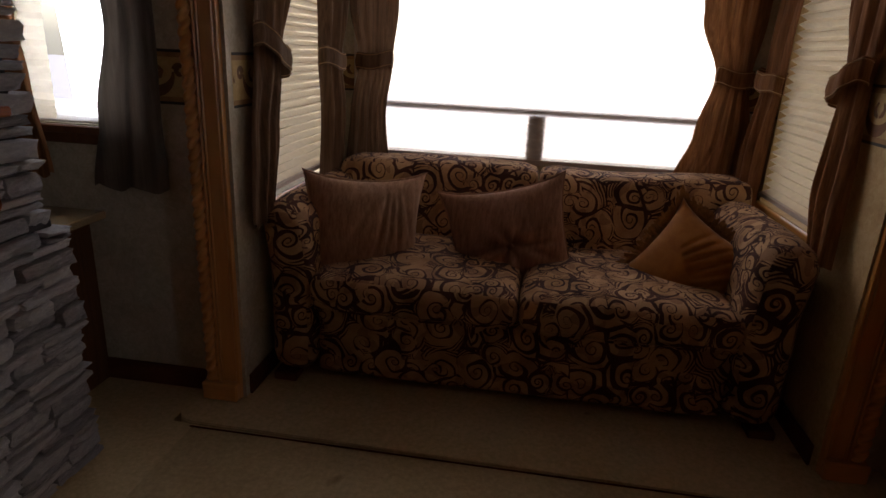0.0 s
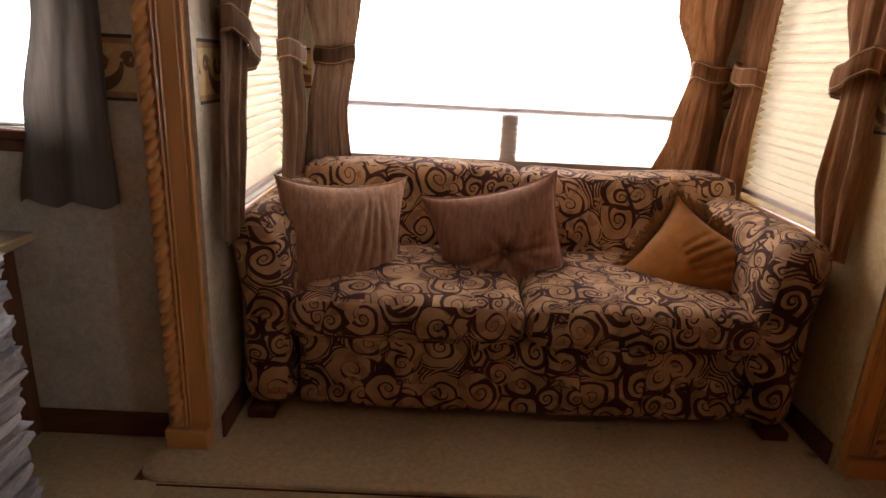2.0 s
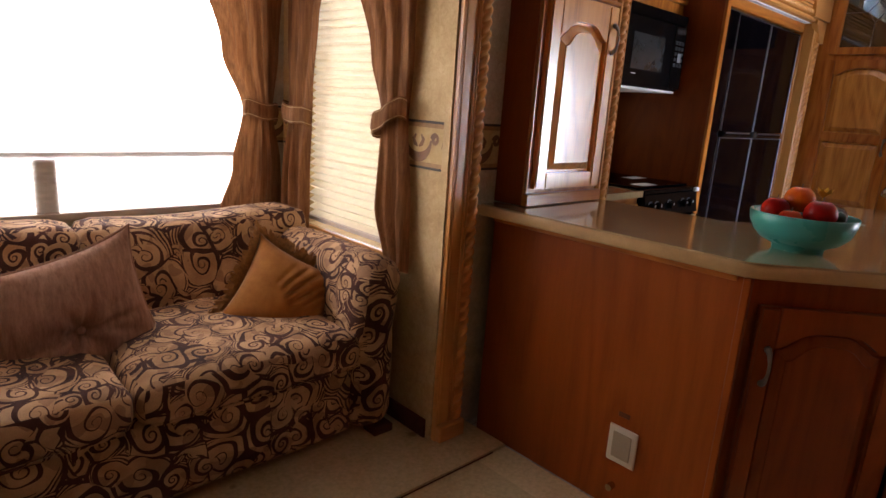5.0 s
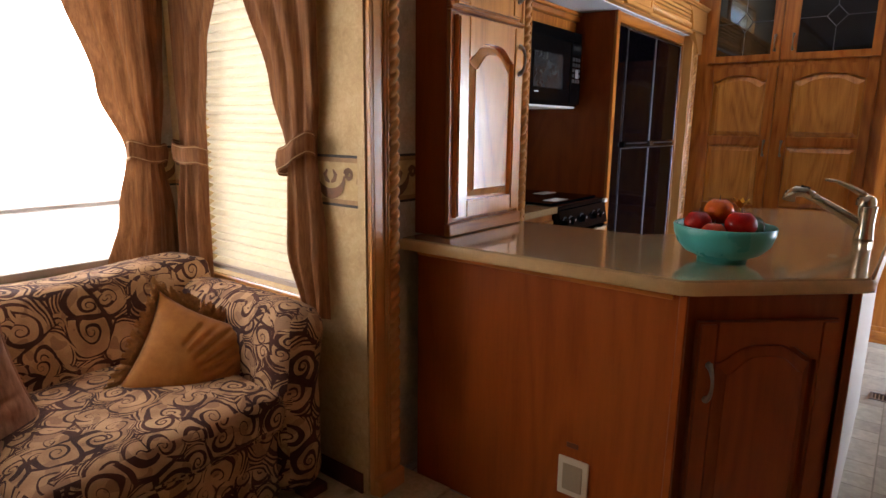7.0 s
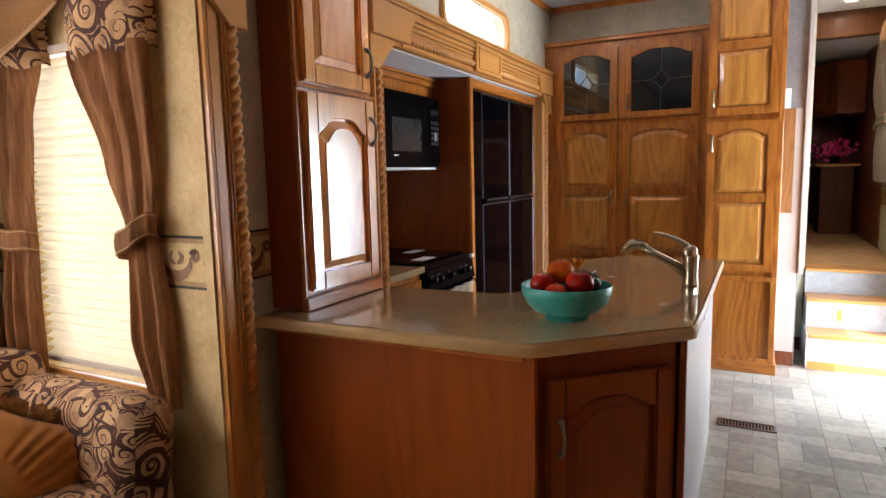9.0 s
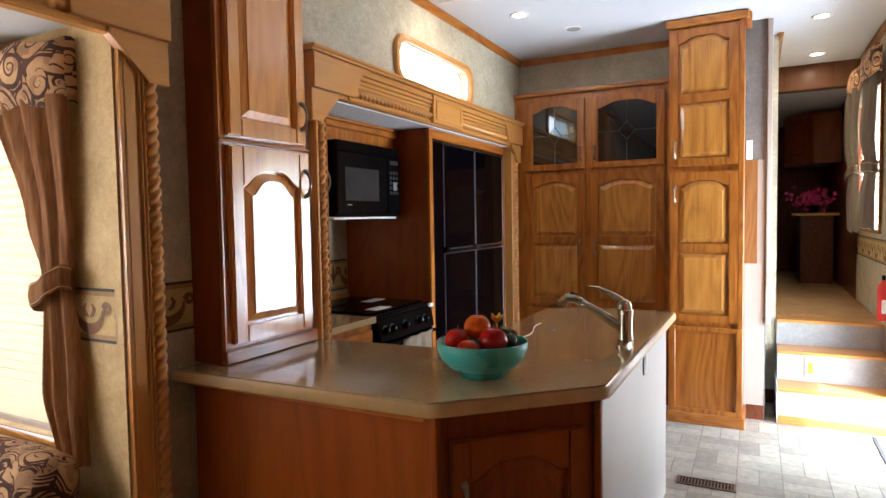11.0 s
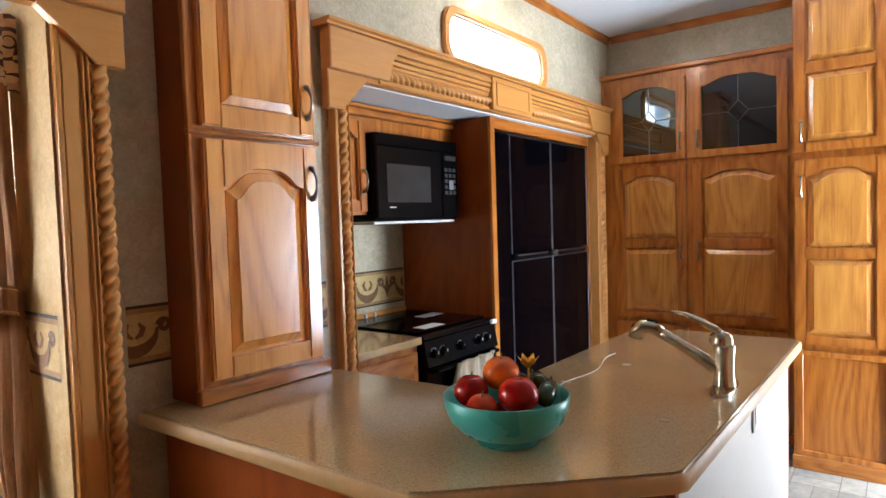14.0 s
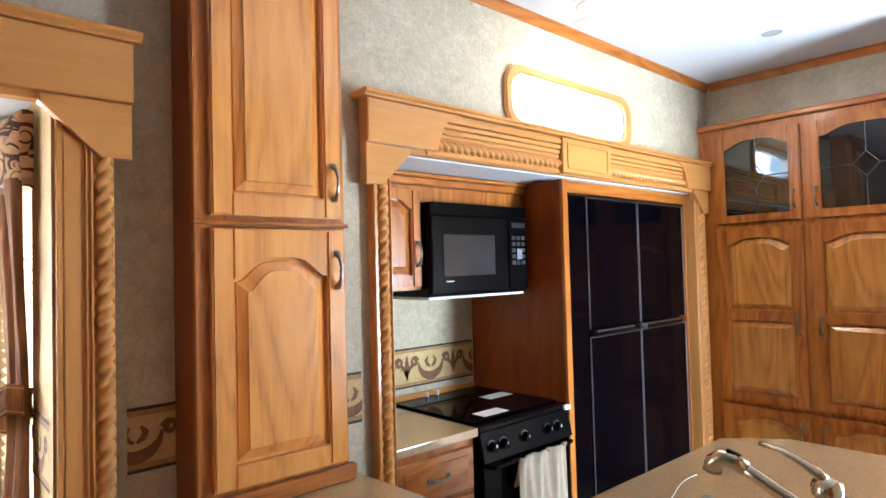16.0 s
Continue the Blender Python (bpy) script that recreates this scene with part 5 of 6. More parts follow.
def swag():
    """Cloth draped from the head of one curtain to the next, sagging at its stitched lower edge."""
    root = thing("valance", (1.38, 3.28, 1.80), "golden-brown draped swag valance over a side window", "valance")

    def low(u):
        return Vector((0, 3.50 - 0.46 * u, 1.80 + 0.012 * math.sin(3.1 * u) + 0.17 * u ** 1.7))

    def fn(u, v):
        p = low(u)
        top = 2.035
        z = p.z + (top - p.z) * v
        n = 0.085 + 0.025 * math.sin(math.pi * min(1, v * 0.9 + 0.1)) + 0.006 * math.sin(9 * v + 4 * u)
        return Vector((1.432 - n, p.y, z))
    bm = bmesh.new()
    surface(bm, fn, 24, 12)
    part("drape", bm, SWAG, root, "", smooth=True)
    bm = bmesh.new()
    tube(bm, [fn(k / 30, 0) + Vector((-0.002, 0, 0.002)) for k in range(31)], 0.005, 6)
    tube(bm, [fn(k / 30, 0.07) + Vector((-0.002, 0, 0)) for k in range(31)], 0.0022, 5)
    part("hem", bm, STITCH, root, "pale stitched hem")


swag()


# ---- side shelf and stone fireplace ----
shelf = thing("low_cabinet", (-1.3, 2.4, 0.0), "low wooden cabinet with a grey-edged top under the small window", "cabinet")
part("top", boxes((-1.75, 2.22, 0.640, -1.025, WY - 0.003, 0.668), bev=0.004), COUNTER, shelf, "laminate top")
part("side_panel", boxes((-1.115, 2.28, 0.0, -1.095, WY - 0.003, 0.639), bev=0.002), WALNUT, shelf, "red-brown side panel")
part("front_panel", boxes((-1.75, 2.26, 0.0, -1.116, 2.279, 0.639), bev=0.002), WALNUT, shelf)
part("bracket", prism(bmesh.new(), [(2.285, 0.52), (2.285, 0.639), (2.42, 0.639), (2.40, 0.60), (2.34, 0.57)], "x", -1.094, -1.072, 0.003), WALNUT, shelf)


def fireplace():
    root = thing("fireplace", (-1.05, 1.7, 0.0), "stacked grey ledge-stone fireplace surround", "fireplace")
    part("core", boxes((-1.5, 0.9, 0.0, -0.855, 2.13, 0.765), (-1.5, 0.9, 0.7651, -0.89, 2.10, 2.40)), MORTAR, root, "dark mortar behind the stones")
    rnd = random.Random(11)
    shapes = []
    for s in range(14):
        bm = bmesh.new()
        n, m = 4, 3
        lean = rnd.uniform(-0.12, 0.12)
        g = [[bm.verts.new((0.5 + rnd.uniform(-0.13, 0.13) + lean * (j / m - 0.5) * 2 - (0.14 if i in (0, n) or j in (0, m) else 0),
                            i / n - 0.5 + (rnd.uniform(-0.05, 0.05) if 0 < i < n else 0) + (rnd.uniform(0, 0.04) if i == 0 else rnd.uniform(-0.04, 0) if i == n else 0),
                            j / m - 0.5 + (rnd.uniform(-0.08, 0.08) if 0 < j < m else rnd.uniform(0.0, 0.11) * (1 if j == 0 else -1)))) for i in range(n + 1)] for j in range(m + 1)]
        for j in range(m):
            for i in range(n):
                bm.faces.new((g[j][i], g[j][i + 1], g[j + 1][i + 1], g[j + 1][i]))
        rim = [g[0][i] for i in range(n + 1)] + [g[j][n] for j in range(1, m + 1)] + [g[m][i] for i in range(n - 1, -1, -1)] + [g[j][0] for j in range(m - 1, 0, -1)]
        back = [bm.verts.new((-0.5, v.co.y, v.co.z)) for v in rim]
        for i in range(len(rim)):
            k = (i + 1) % len(rim)
            bm.faces.new((rim[i], back[i], back[k], rim[k]))
        shapes.append(finish("stone", bm, STONE))
    z = 0.002
    count = 0
    while z < 2.36:
        h = rnd.choice((0.028, 0.034, 0.040, 0.048, 0.060))
        face = -0.822 if z < 0.73 else -0.856
        y = (2.158 if z < 0.73 else 2.128) + rnd.uniform(-0.012, 0.010)
        while y > (1.45 if z < 1.6 else 1.85):
            w = rnd.uniform(0.07, 0.24)
            split = rnd.random() < 0.22 and h > 0.038
            for a, b in (((0.0, 0.5), (0.5, 1.0)) if split else ((0.0, 1.0),)):
                d = rnd.uniform(0.040, 0.062)
                ob = new("stone", shapes[rnd.randrange(14)])
                ob.parent = root
                ob.location = Vector((face - 0.045 + d / 2, y - w / 2, z + h * (a + b) / 2)) - root.location
                ob.scale = (d, w - 0.005, h * (b - a) - 0.004)
                ob.rotation_euler = (rnd.uniform(-0.02, 0.02), 0, rnd.uniform(-0.03, 0.03))
                count += 1
            y -= w
        z += h
    return root


fireplace()
mant = thing("mantel_shelf", (-0.83, 1.6, 0.84), "small wooden mantel corbel on the stone", "mantel")
part("board", boxes((-0.855, 1.2, 1.066, -0.76, 1.968, 1.089), bev=0.005), CHERRY_Y, mant)
part("corbel", prism(bmesh.new(), [(1.87, 0.84), (1.87, 1.0655), (1.935, 1.0655), (1.940, 1.03), (1.925, 0.98), (1.905, 0.94), (1.902, 0.90), (1.912, 0.865), (1.895, 0.84)], "x", -0.83, -0.775, 0.003), CHERRY_Z, mant)


# ---- tower cabinet on the counter ----
def frame_box(name, root, x0, x1, y0, y1, z0, z1, mat):
    return part(name, boxes((x0, y0, z0, x1, y1, z1), bev=0.002), mat, root)


tw = thing("tower_cabinet", (1.98, 2.5, 0.93), "tall narrow oak cabinet with two arched doors on the counter", "cabinet")
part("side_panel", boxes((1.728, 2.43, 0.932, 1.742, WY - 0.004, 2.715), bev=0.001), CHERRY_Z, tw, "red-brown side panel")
part("side_panel", boxes((2.183, 2.43, 0.932, 2.197, WY - 0.004, 2.715), bev=0.001), OAK_Z, tw)
part("face_frame", boxes((1.742, 2.43, 0.932, 2.183, 2.448, 2.715), (1.742, 2.4485, 2.70, 2.183, WY - 0.004, 2.715)), OAK_Z, tw, "oak face frame")
part("base_moulding", boxes((1.724, 2.402, 0.932, 2.210, 2.43, 0.978), bev=0.004), OAK_X, tw)
part("middle_moulding", boxes((1.724, 2.404, 1.700, 2.197, 2.43, 1.712), bev=0.003), OAK_X, tw)
pieces("side_bead", ((1.728, 2.412, 0.979, 1.737, 2.4295, 1.6995), (1.728, 2.412, 1.7125, 1.737, 2.4295, 2.65)), OAK_Z, tw, 0.002)
part("crown_moulding", boxes((1.71, 2.385, 2.66, 2.215, 2.429, 2.715), bev=0.008), OAK_X, tw)
cabinet_door(tw, (1.772, 2.4295, 0.995), (1, -0.03), 0.402, 0.695, [(0.060, 0.615, 0.055)], material=BRIGHTENED_OAK, handle=(0.374, 0.575), rail=0.060)
cabinet_door(tw, (1.772, 2.4295, 1.725), (1, 0), 0.402, 0.925, [(0.060, 0.860, 0.055)], material=BRIGHTENED_OAK, handle=(0.374, 0.11), rail=0.060)


# ---- island ----
isl = thing("island_cabinet", (2.4, 1.7, 0.0), "L-shaped kitchen island cabinet with red-brown panels and a pale back", "cabinet")
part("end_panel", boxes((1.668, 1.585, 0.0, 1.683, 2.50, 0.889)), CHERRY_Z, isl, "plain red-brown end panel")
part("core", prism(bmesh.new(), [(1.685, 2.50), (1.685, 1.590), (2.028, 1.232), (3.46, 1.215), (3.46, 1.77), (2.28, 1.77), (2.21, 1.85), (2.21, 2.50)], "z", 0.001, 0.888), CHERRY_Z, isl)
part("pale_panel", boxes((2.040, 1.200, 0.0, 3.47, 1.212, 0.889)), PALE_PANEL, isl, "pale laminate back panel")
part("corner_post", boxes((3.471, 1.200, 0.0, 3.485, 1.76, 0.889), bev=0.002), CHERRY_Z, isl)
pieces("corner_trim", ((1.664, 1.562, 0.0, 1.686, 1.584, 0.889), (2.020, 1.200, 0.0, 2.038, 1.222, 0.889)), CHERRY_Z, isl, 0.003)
part("top_trim", boxes((1.660, 1.60, 0.868, 1.6675, 2.50, 0.889), bev=0.002), OAK_Y, isl)
ud = Vector((0.342, -0.358)).normalized()
dl = math.hypot(0.342, 0.358)
pn = Vector((ud.y, -ud.x))
p0 = Vector((1.685, 1.580)) + ud * 0.02 - Vector((ud.y, -ud.x)) * -0.004
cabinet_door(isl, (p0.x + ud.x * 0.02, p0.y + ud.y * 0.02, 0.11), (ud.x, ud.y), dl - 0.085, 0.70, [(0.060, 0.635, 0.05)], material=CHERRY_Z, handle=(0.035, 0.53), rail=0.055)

ctop_pts = [(1.616, 2.545), (1.640, 1.575), (1.660, 1.542), (1.996, 1.190), (2.018, 1.178), (3.49, 1.160), (3.515, 1.180), (3.515, 1.62), (3.36, 1.80), (2.36, 1.80), (2.26, 1.90), (2.245, 2.545)]
bm = bmesh.new()
prism(bm, ctop_pts, "z", 0.890, 0.930)
es = [e for e in bm.edges if abs(e.verts[0].co.z - e.verts[1].co.z) < 1e-6]
bmesh.ops.bevel(bm, geom=es, offset=0.009, segments=3, affect="EDGES")
wt = thing("island_worktop", (2.4, 1.6, 0.890), "speckled tan laminate worktop with a rounded golden edge", "worktop")
part("top", bm, COUNTER, wt)
bm = bmesh.new()
edge_pts = [Vector((x, y, 0)) for x, y in ctop_pts[:9]]
prof = ((-0.001, 0.889), (0.003, 0.890), (0.005, 0.896), (0.0055, 0.910), (0.004, 0.920), (0.0, 0.926))
prev = None
for k, p in enumerate(edge_pts):
    a, b = edge_pts[max(k - 1, 0)], edge_pts[min(k + 1, len(edge_pts) - 1)]
    d = (b - a).normalized()
    o = Vector((d.y, -d.x, 0))
    if o.dot(p - Vector((2.4, 1.9, 0))) < 0:
        o = -o
    ring = [bm.verts.new((p + o * e) + Vector((0, 0, z))) for e, z in prof]
    if prev:
        for q in range(len(prof) - 1):
            bm.faces.new((prev[q], ring[q], ring[q + 1], prev[q + 1]))
    prev = ring
part("edge_band", bm, plain("golden_edge_laminate", (0.52, 0.33, 0.14), 0.45, var=0.1, scale=20), wt, "golden rounded edge", smooth=True)
for i, (x, y) in enumerate(((2.488, 1.662), (2.789, 1.585), (2.284, 1.302))):
    solid("counter_hole", lathe(bmesh.new(), [(0.0, 0.0012), (0.009, 0.0012), (0.013, 0.0024), (0.015, 0.0004), (0.0, 0.0004)], (x, y, 0.930), 16), PEWTER if i < 2 else COUNTER, "small round metal cap set in the worktop", "fitting", group="worktop caps")
bm = bmesh.new()
tube(bm, [(2.36 + 0.022 * k, 1.64 + 0.0012 * k + 0.016 * math.sin(k * 0.34), 0.9315) for k in range(27)], 0.0013, 6)
solid("thin_cord", bm, WHITE_PLASTIC, "thin pale cord lying across the worktop", "cord")

vent_ob = thing("wall_outlet", (1.664, 1.857, 0.172), "cream wall outlet plate low on the red-brown panel", "outlet")
part("plate", boxes((1.660, 1.806, 0.172, 1.6675, 1.908, 0.302), bev=0.003), PLATE, vent_ob)
part("grille", boxes((1.6565, 1.824, 0.192, 1.6598, 1.890, 0.282), bev=0.002), plain("tan_grille", (0.30, 0.23, 0.15), 0.5), vent_ob)
solid("cable_stub", tube(bmesh.new(), [(1.667, 1.872, 0.085), (1.640, 1.872, 0.085)], 0.012, 12), NICKEL, "small threaded metal socket on the panel", "socket")
solid("small_tag", boxes((1.665, 1.845, 0.335, 1.6675, 1.885, 0.352), bev=0.001), DARKWOOD, "small dark tag above the outlet", "tag")
so = thing("wall_outlet", (2.80, 1.2, 0.78), "white outlet plate on the pale island panel", "outlet")
part("plate", boxes((2.765, 1.193, 0.775, 2.835, 1.1995, 0.885), bev=0.003), WHITE_PLASTIC, so)
part("socket", boxes((2.785, 1.190, 0.795, 2.815, 1.1925, 0.865), bev=0.001), WHITE_PLASTIC, so)

# faucet
fc = thing("kitchen_faucet", (2.637, 1.245, 0.9302), "brushed nickel pull-out kitchen faucet with a lever", "faucet")
bm = bmesh.new()
prism(bm, [(2.637 + 0.105 * math.cos(a) * (1 if abs(math.cos(a)) > 0.3 else 1), 1.245 + 0.032 * math.sin(a)) for a in [2 * math.pi * k / 28 for k in range(28)]], "z", 0.9302, 0.941, 0.003)
part("base_plate", bm, NICKEL, fc, smooth=False)
part("body", lathe(bmesh.new(), [(0, 0), (0.030, 0), (0.031, 0.006), (0.029, 0.014), (0.027, 0.05), (0.028, 0.09), (0.031, 0.115), (0.030, 0.121), (0, 0.1215)], (2.637, 1.245, 0.9402), 24), NICKEL, fc, smooth=True)
part("dome", lathe(bmesh.new(), [(0.031, 0.0), (0.032, 0.012), (0.029, 0.026), (0.018, 0.036), (0, 0.040)], (2.636, 1.252, 1.062), 24), NICKEL, fc, smooth=True)
sp = [Vector((2.637, 1.246, 0.975)), Vector((2.636, 1.275, 1.000)), Vector((2.632, 1.33, 1.034)), Vector((2.628, 1.39, 1.068)), Vector((2.623, 1.445, 1.096))]
part("spout", tube(bmesh.new(), sp, lambda t: 0.024 - 0.008 * min(1, t * 1.6), 16), NICKEL, fc, smooth=True)
part("spray_head", tube(bmesh.new(), [(2.626, 1.415, 1.082), (2.623, 1.440, 1.096), (2.621, 1.468, 1.098), (2.620, 1.486, 1.086), (2.620, 1.492, 1.062)], lambda t: 0.0185 + 0.004 * t, 16), NICKEL, fc, smooth=True)
part("spray_button", tube(bmesh.new(), [(2.624, 1.425, 1.110), (2.622, 1.455, 1.119)], 0.008, 10, 0.5), BLACK, fc, "black spray button")
part("lever", tube(bmesh.new(), [(2.637, 1.245, 1.080), (2.636, 1.270, 1.104), (2.635, 1.305, 1.124), (2.634, 1.345, 1.140), (2.632, 1.385, 1.146)], lambda t: 0.024 - 0.015 * min(1, t * 1.15), 14, 0.6), NICKEL, fc, smooth=True)

# fruit bowl
BX, BY = 1.975, 1.560
bowl = thing("bowl", (BX, BY, 0.930), "teal glazed bowl on a foot ring, full of fruit", "bowl")
part("body", lathe(bmesh.new(), [(0.0, 0.016), (0.055, 0.014), (0.062, 0.0), (0.068, 0.0), (0.070, 0.014), (0.105, 0.030), (0.130, 0.055), (0.141, 0.085), (0.144, 0.108), (0.141, 0.111), (0.137, 0.107), (0.133, 0.085), (0.122, 0.058), (0.098, 0.036), (0.05, 0.024), (0.0, 0.022)], (BX, BY, 0.9302), 48), TEAL, bowl, smooth=True)
APPLE = fruit_mat("red_apple_skin", (0.30, 0.003, 0.002), (0.42, 0.014, 0.004), 0.18)
ORANGE = fruit_mat("orange_peel", (0.62, 0.080, 0.003), (0.72, 0.15, 0.006), 0.25)
PEACH = fruit_mat("peach_skin", (0.36, 0.008, 0.004), (0.48, 0.05, 0.010), 0.25)
GREENV = fruit_mat("dark_green_skin", (0.012, 0.03, 0.012), (0.03, 0.06, 0.02), 0.2)
YELLOW = fruit_mat("yellow_petal", (0.75, 0.38, 0.02), (0.85, 0.5, 0.04), 0.6)


def fruit(name, x, y, z, r, mat, label, squash=0.92):
    prof = []
    for k in range(13):
        a = math.pi * k / 12
        rr = r * math.sin(a) * (1 + 0.05 * math.cos(a))
        zz = -math.cos(a) * r * squash
        if k >= 11:
            zz -= r * 0.10 * (k - 10)
        prof.append((max(rr, 0.0) if 0 < k < 12 else 0, zz))
    bm = lathe(bmesh.new(), prof, (x, y, z), 20)
    ob = thing(name, (x, y, z - r * squash), label, "fruit", "fruit in the bowl")
    part("flesh", bm, mat, ob, smooth=True)
    part("stem", tube(bmesh.new(), [(x, y, z + r * 0.62), (x + 0.002, y, z + r * 0.85), (x + 0.006, y, z + r * 1.05)], 0.0018, 6), BORDER_BROWN, ob)
    return ob


fruit("apple", BX - 0.030, BY - 0.050, 1.050, 0.045, APPLE, "shiny red apple on top of the bowl")
fruit("orange", BX + 0.020, BY + 0.025, 1.078, 0.043, ORANGE, "round orange at the top of the pile")
fruit("apple", BX - 0.045, BY + 0.065, 1.046, 0.040, APPLE, "red apple half behind the others")
fruit("peach", BX - 0.088, BY + 0.008, 1.025, 0.036, PEACH, "rosy peach at the bowl's rim", 0.9)
fruit("apple", BX + 0.01, BY - 0.005, 0.990, 0.040, APPLE, "red apple low in the bowl")
rv = random.Random(5)
for k, (dx, dy, dz, an) in enumerate(((0.045, -0.080, 1.040, 0.3), (0.075, -0.050, 1.048, 0.9), (0.088, -0.010, 1.038, 1.4))):
    c = Vector((BX + dx, BY + dy, dz))
    d = Vector((math.cos(an), math.sin(an), 0.25)) * 0.045
    ob = thing("green_pepper", c - Vector((0, 0, 0.02)), "small shiny dark green pepper in the bowl", "vegetable", "peppers in the bowl")
    part("body", tube(bmesh.new(), [c - d, c - d * 0.7, c, c + d * 0.7, c + d], lambda t: 0.004 + 0.018 * math.sin(math.pi * min(max(t, 0.02), 0.98)) ** 0.6, 12), GREENV, ob, smooth=True)
    part("stalk", tube(bmesh.new(), [c + d, c + d * 1.3 + Vector((0, 0, 0.006))], 0.003, 6), GREENV, ob)
bm = bmesh.new()
fc0 = Vector((BX + 0.060, BY - 0.025, 1.085))
for k in range(6):
    a = k * math.pi / 3
    o = Vector((math.cos(a) * 0.75, math.sin(a) * 0.75, 0.9)).normalized()
    s = Vector((-math.sin(a), math.cos(a), 0))
    vs = [bm.verts.new(p) for p in (fc0, fc0 + o * 0.020 + s * 0.012, fc0 + o * 0.042, fc0 + o * 0.020 - s * 0.012)]
    bm.faces.new(vs)
tube(bm, [fc0 - Vector((0, 0, 0.03)), fc0], 0.003, 6)
solid("squash_flower", bm, YELLOW, "small yellow flower among the peppers", "flower")


# ---- kitchen alcove ----
uc = thing("wall_cabinet", (3.0, 3.05, 1.465), "oak wall cabinet with an arched door, beside the microwave", "cabinet")
part("body", boxes((2.502, 2.85, 1.475, 2.860, 3.238, 1.93), (2.8605, 2.85, 1.862, 3.55, 3.238, 1.93)), OAK_Z, uc)
part("top_rail", boxes((2.502, 2.826, 1.932, 3.55, 3.238, 1.965), bev=0.005), OAK_X, uc)
part("cap_moulding", boxes((2.502, 2.81, 1.966, 3.55, 3.238, 1.984), bev=0.005), OAK_X, uc)
cabinet_door(uc, (2.53, 2.8495, 1.49), (1, 0), 0.32, 0.42, [(0.05, 0.375, 0.04)], handle=(0.295, 0.14), rail=0.05)

mw = thing("microwave", (3.24, 3.0, 1.428), "black built-in microwave oven with a grey window", "microwave oven")
part("body", boxes((2.865, 2.80, 1.442, 3.51, 3.23, 1.858), bev=0.006), BLACK, mw)
part("door", boxes((2.868, 2.782, 1.452, 3.365, 2.799, 1.80), bev=0.006), BLACK, mw)
part("window", boxes((2.935, 2.779, 1.530, 3.265, 2.7815, 1.715), bev=0.002), MICRO_GLASS, mw, "grey door window")
part("control_panel", boxes((3.371, 2.782, 1.452, 3.505, 2.799, 1.80), bev=0.005), BLACK, mw)
part("vent_grille", boxes((2.870, 2.788, 1.803, 3.505, 2.799, 1.857), bev=0.001), BLACK, mw, "slotted vent")
pieces("louvre", [(2.875, 2.783, 1.806 + 0.009 * k, 3.50, 2.7878, 1.811 + 0.009 * k) for k in range(6)], BLACK, mw, 0.001)
part("display", boxes((3.390, 2.7795, 1.755, 3.487, 2.7818, 1.780)), MICRO_GLASS, mw)
for r in range(5):
    for c in range(3):
        part("button", boxes((3.388 + c * 0.035, 2.7800, 1.575 + r * 0.03, 3.415 + c * 0.035, 2.7818, 1.595 + r * 0.03), bev=0.001), plain("grey_key", (0.014, 0.014, 0.015), 0.4) if r == 0 and c == 0 else bpy.data.materials["grey_key"], mw)
part("name_bar", boxes((2.95, 2.7805, 1.505, 2.995, 2.7818, 1.510)), WHITE_PLASTIC, mw)
part("key_block", boxes((3.425, 2.7790, 1.600, 3.462, 2.7799, 1.650), bev=0.0003), plain("grey_keys", (0.22, 0.22, 0.24), 0.4), mw, "pale start keys")
part("underside", boxes((2.87, 2.81, 1.428, 3.505, 3.22, 1.4415), bev=0.004), WHITE_PAINT, mw, "pale underside")

part_panel = thing("fridge_enclosure", (3.58, 2.9, 0.0), "tall red-brown panel with oak edge beside the refrigerator", "cabinet panel")
part("panel", boxes((3.556, 2.612, 0.0, 3.590, 3.238, 1.985)), CHERRY_Z, part_panel)
part("edge", boxes((3.553, 2.592, 0.0, 3.594, 2.6118, 1.985), bev=0.003), OAK_Z, part_panel, "light oak front edge")
part("top_rail", boxes((3.596, 2.60, 1.925, 4.810, 2.63, 1.985), bev=0.004), OAK_X, part_panel)
part("end_filler", boxes((4.811, 2.60, 0.0, 4.829, 2.66, 1.985), bev=0.003), OAK_Z, part_panel)

fr = thing("refrigerator", (4.18, 2.9, 0.0), "black four-door refrigerator with silver door edges", "refrigerator")
part("cabinet", boxes((3.598, 2.655, 0.02, 4.808, 3.236, 1.92), bev=0.004), BLACK, fr)
part("side_trim", boxes((3.60, 2.618, 0.03, 3.775, 2.654, 1.915), bev=0.003), BLACK_GLASS, fr, "black side trim")
for x0, x1 in ((3.780, 4.272), (4.280, 4.806)):
    for z0, z1 in ((0.06, 1.195), (1.235, 1.912)):
        d = part("door", boxes((x0, 2.618, z0, x1, 2.654, z1), bev=0.002), BLACK_GLASS, fr, "glossy black door panel")
        part("edge_trim", boxes((x0 - 0.002, 2.612, z0, x0 + 0.007, 2.6175, z1), (x0 + 0.0075, 2.612, z1 - 0.007, x1 - 0.0025, 2.6175, z1), (x1 - 0.002, 2.612, z0, x1 + 0.003, 2.6175, z1), bev=0.0015), SILVER_TRIM, d, "silver edge strip")
    part("handle", boxes((x0 + 0.01, 2.594, 1.197, x1 - 0.07, 2.617, 1.232), bev=0.008), BLACK, fr, "recessed black handle")
    part("handle_bar", boxes((x0 + 0.03, 2.590, 1.219, x1 - 0.10, 2.5935, 1.228), bev=0.002), SILVER_TRIM, fr)
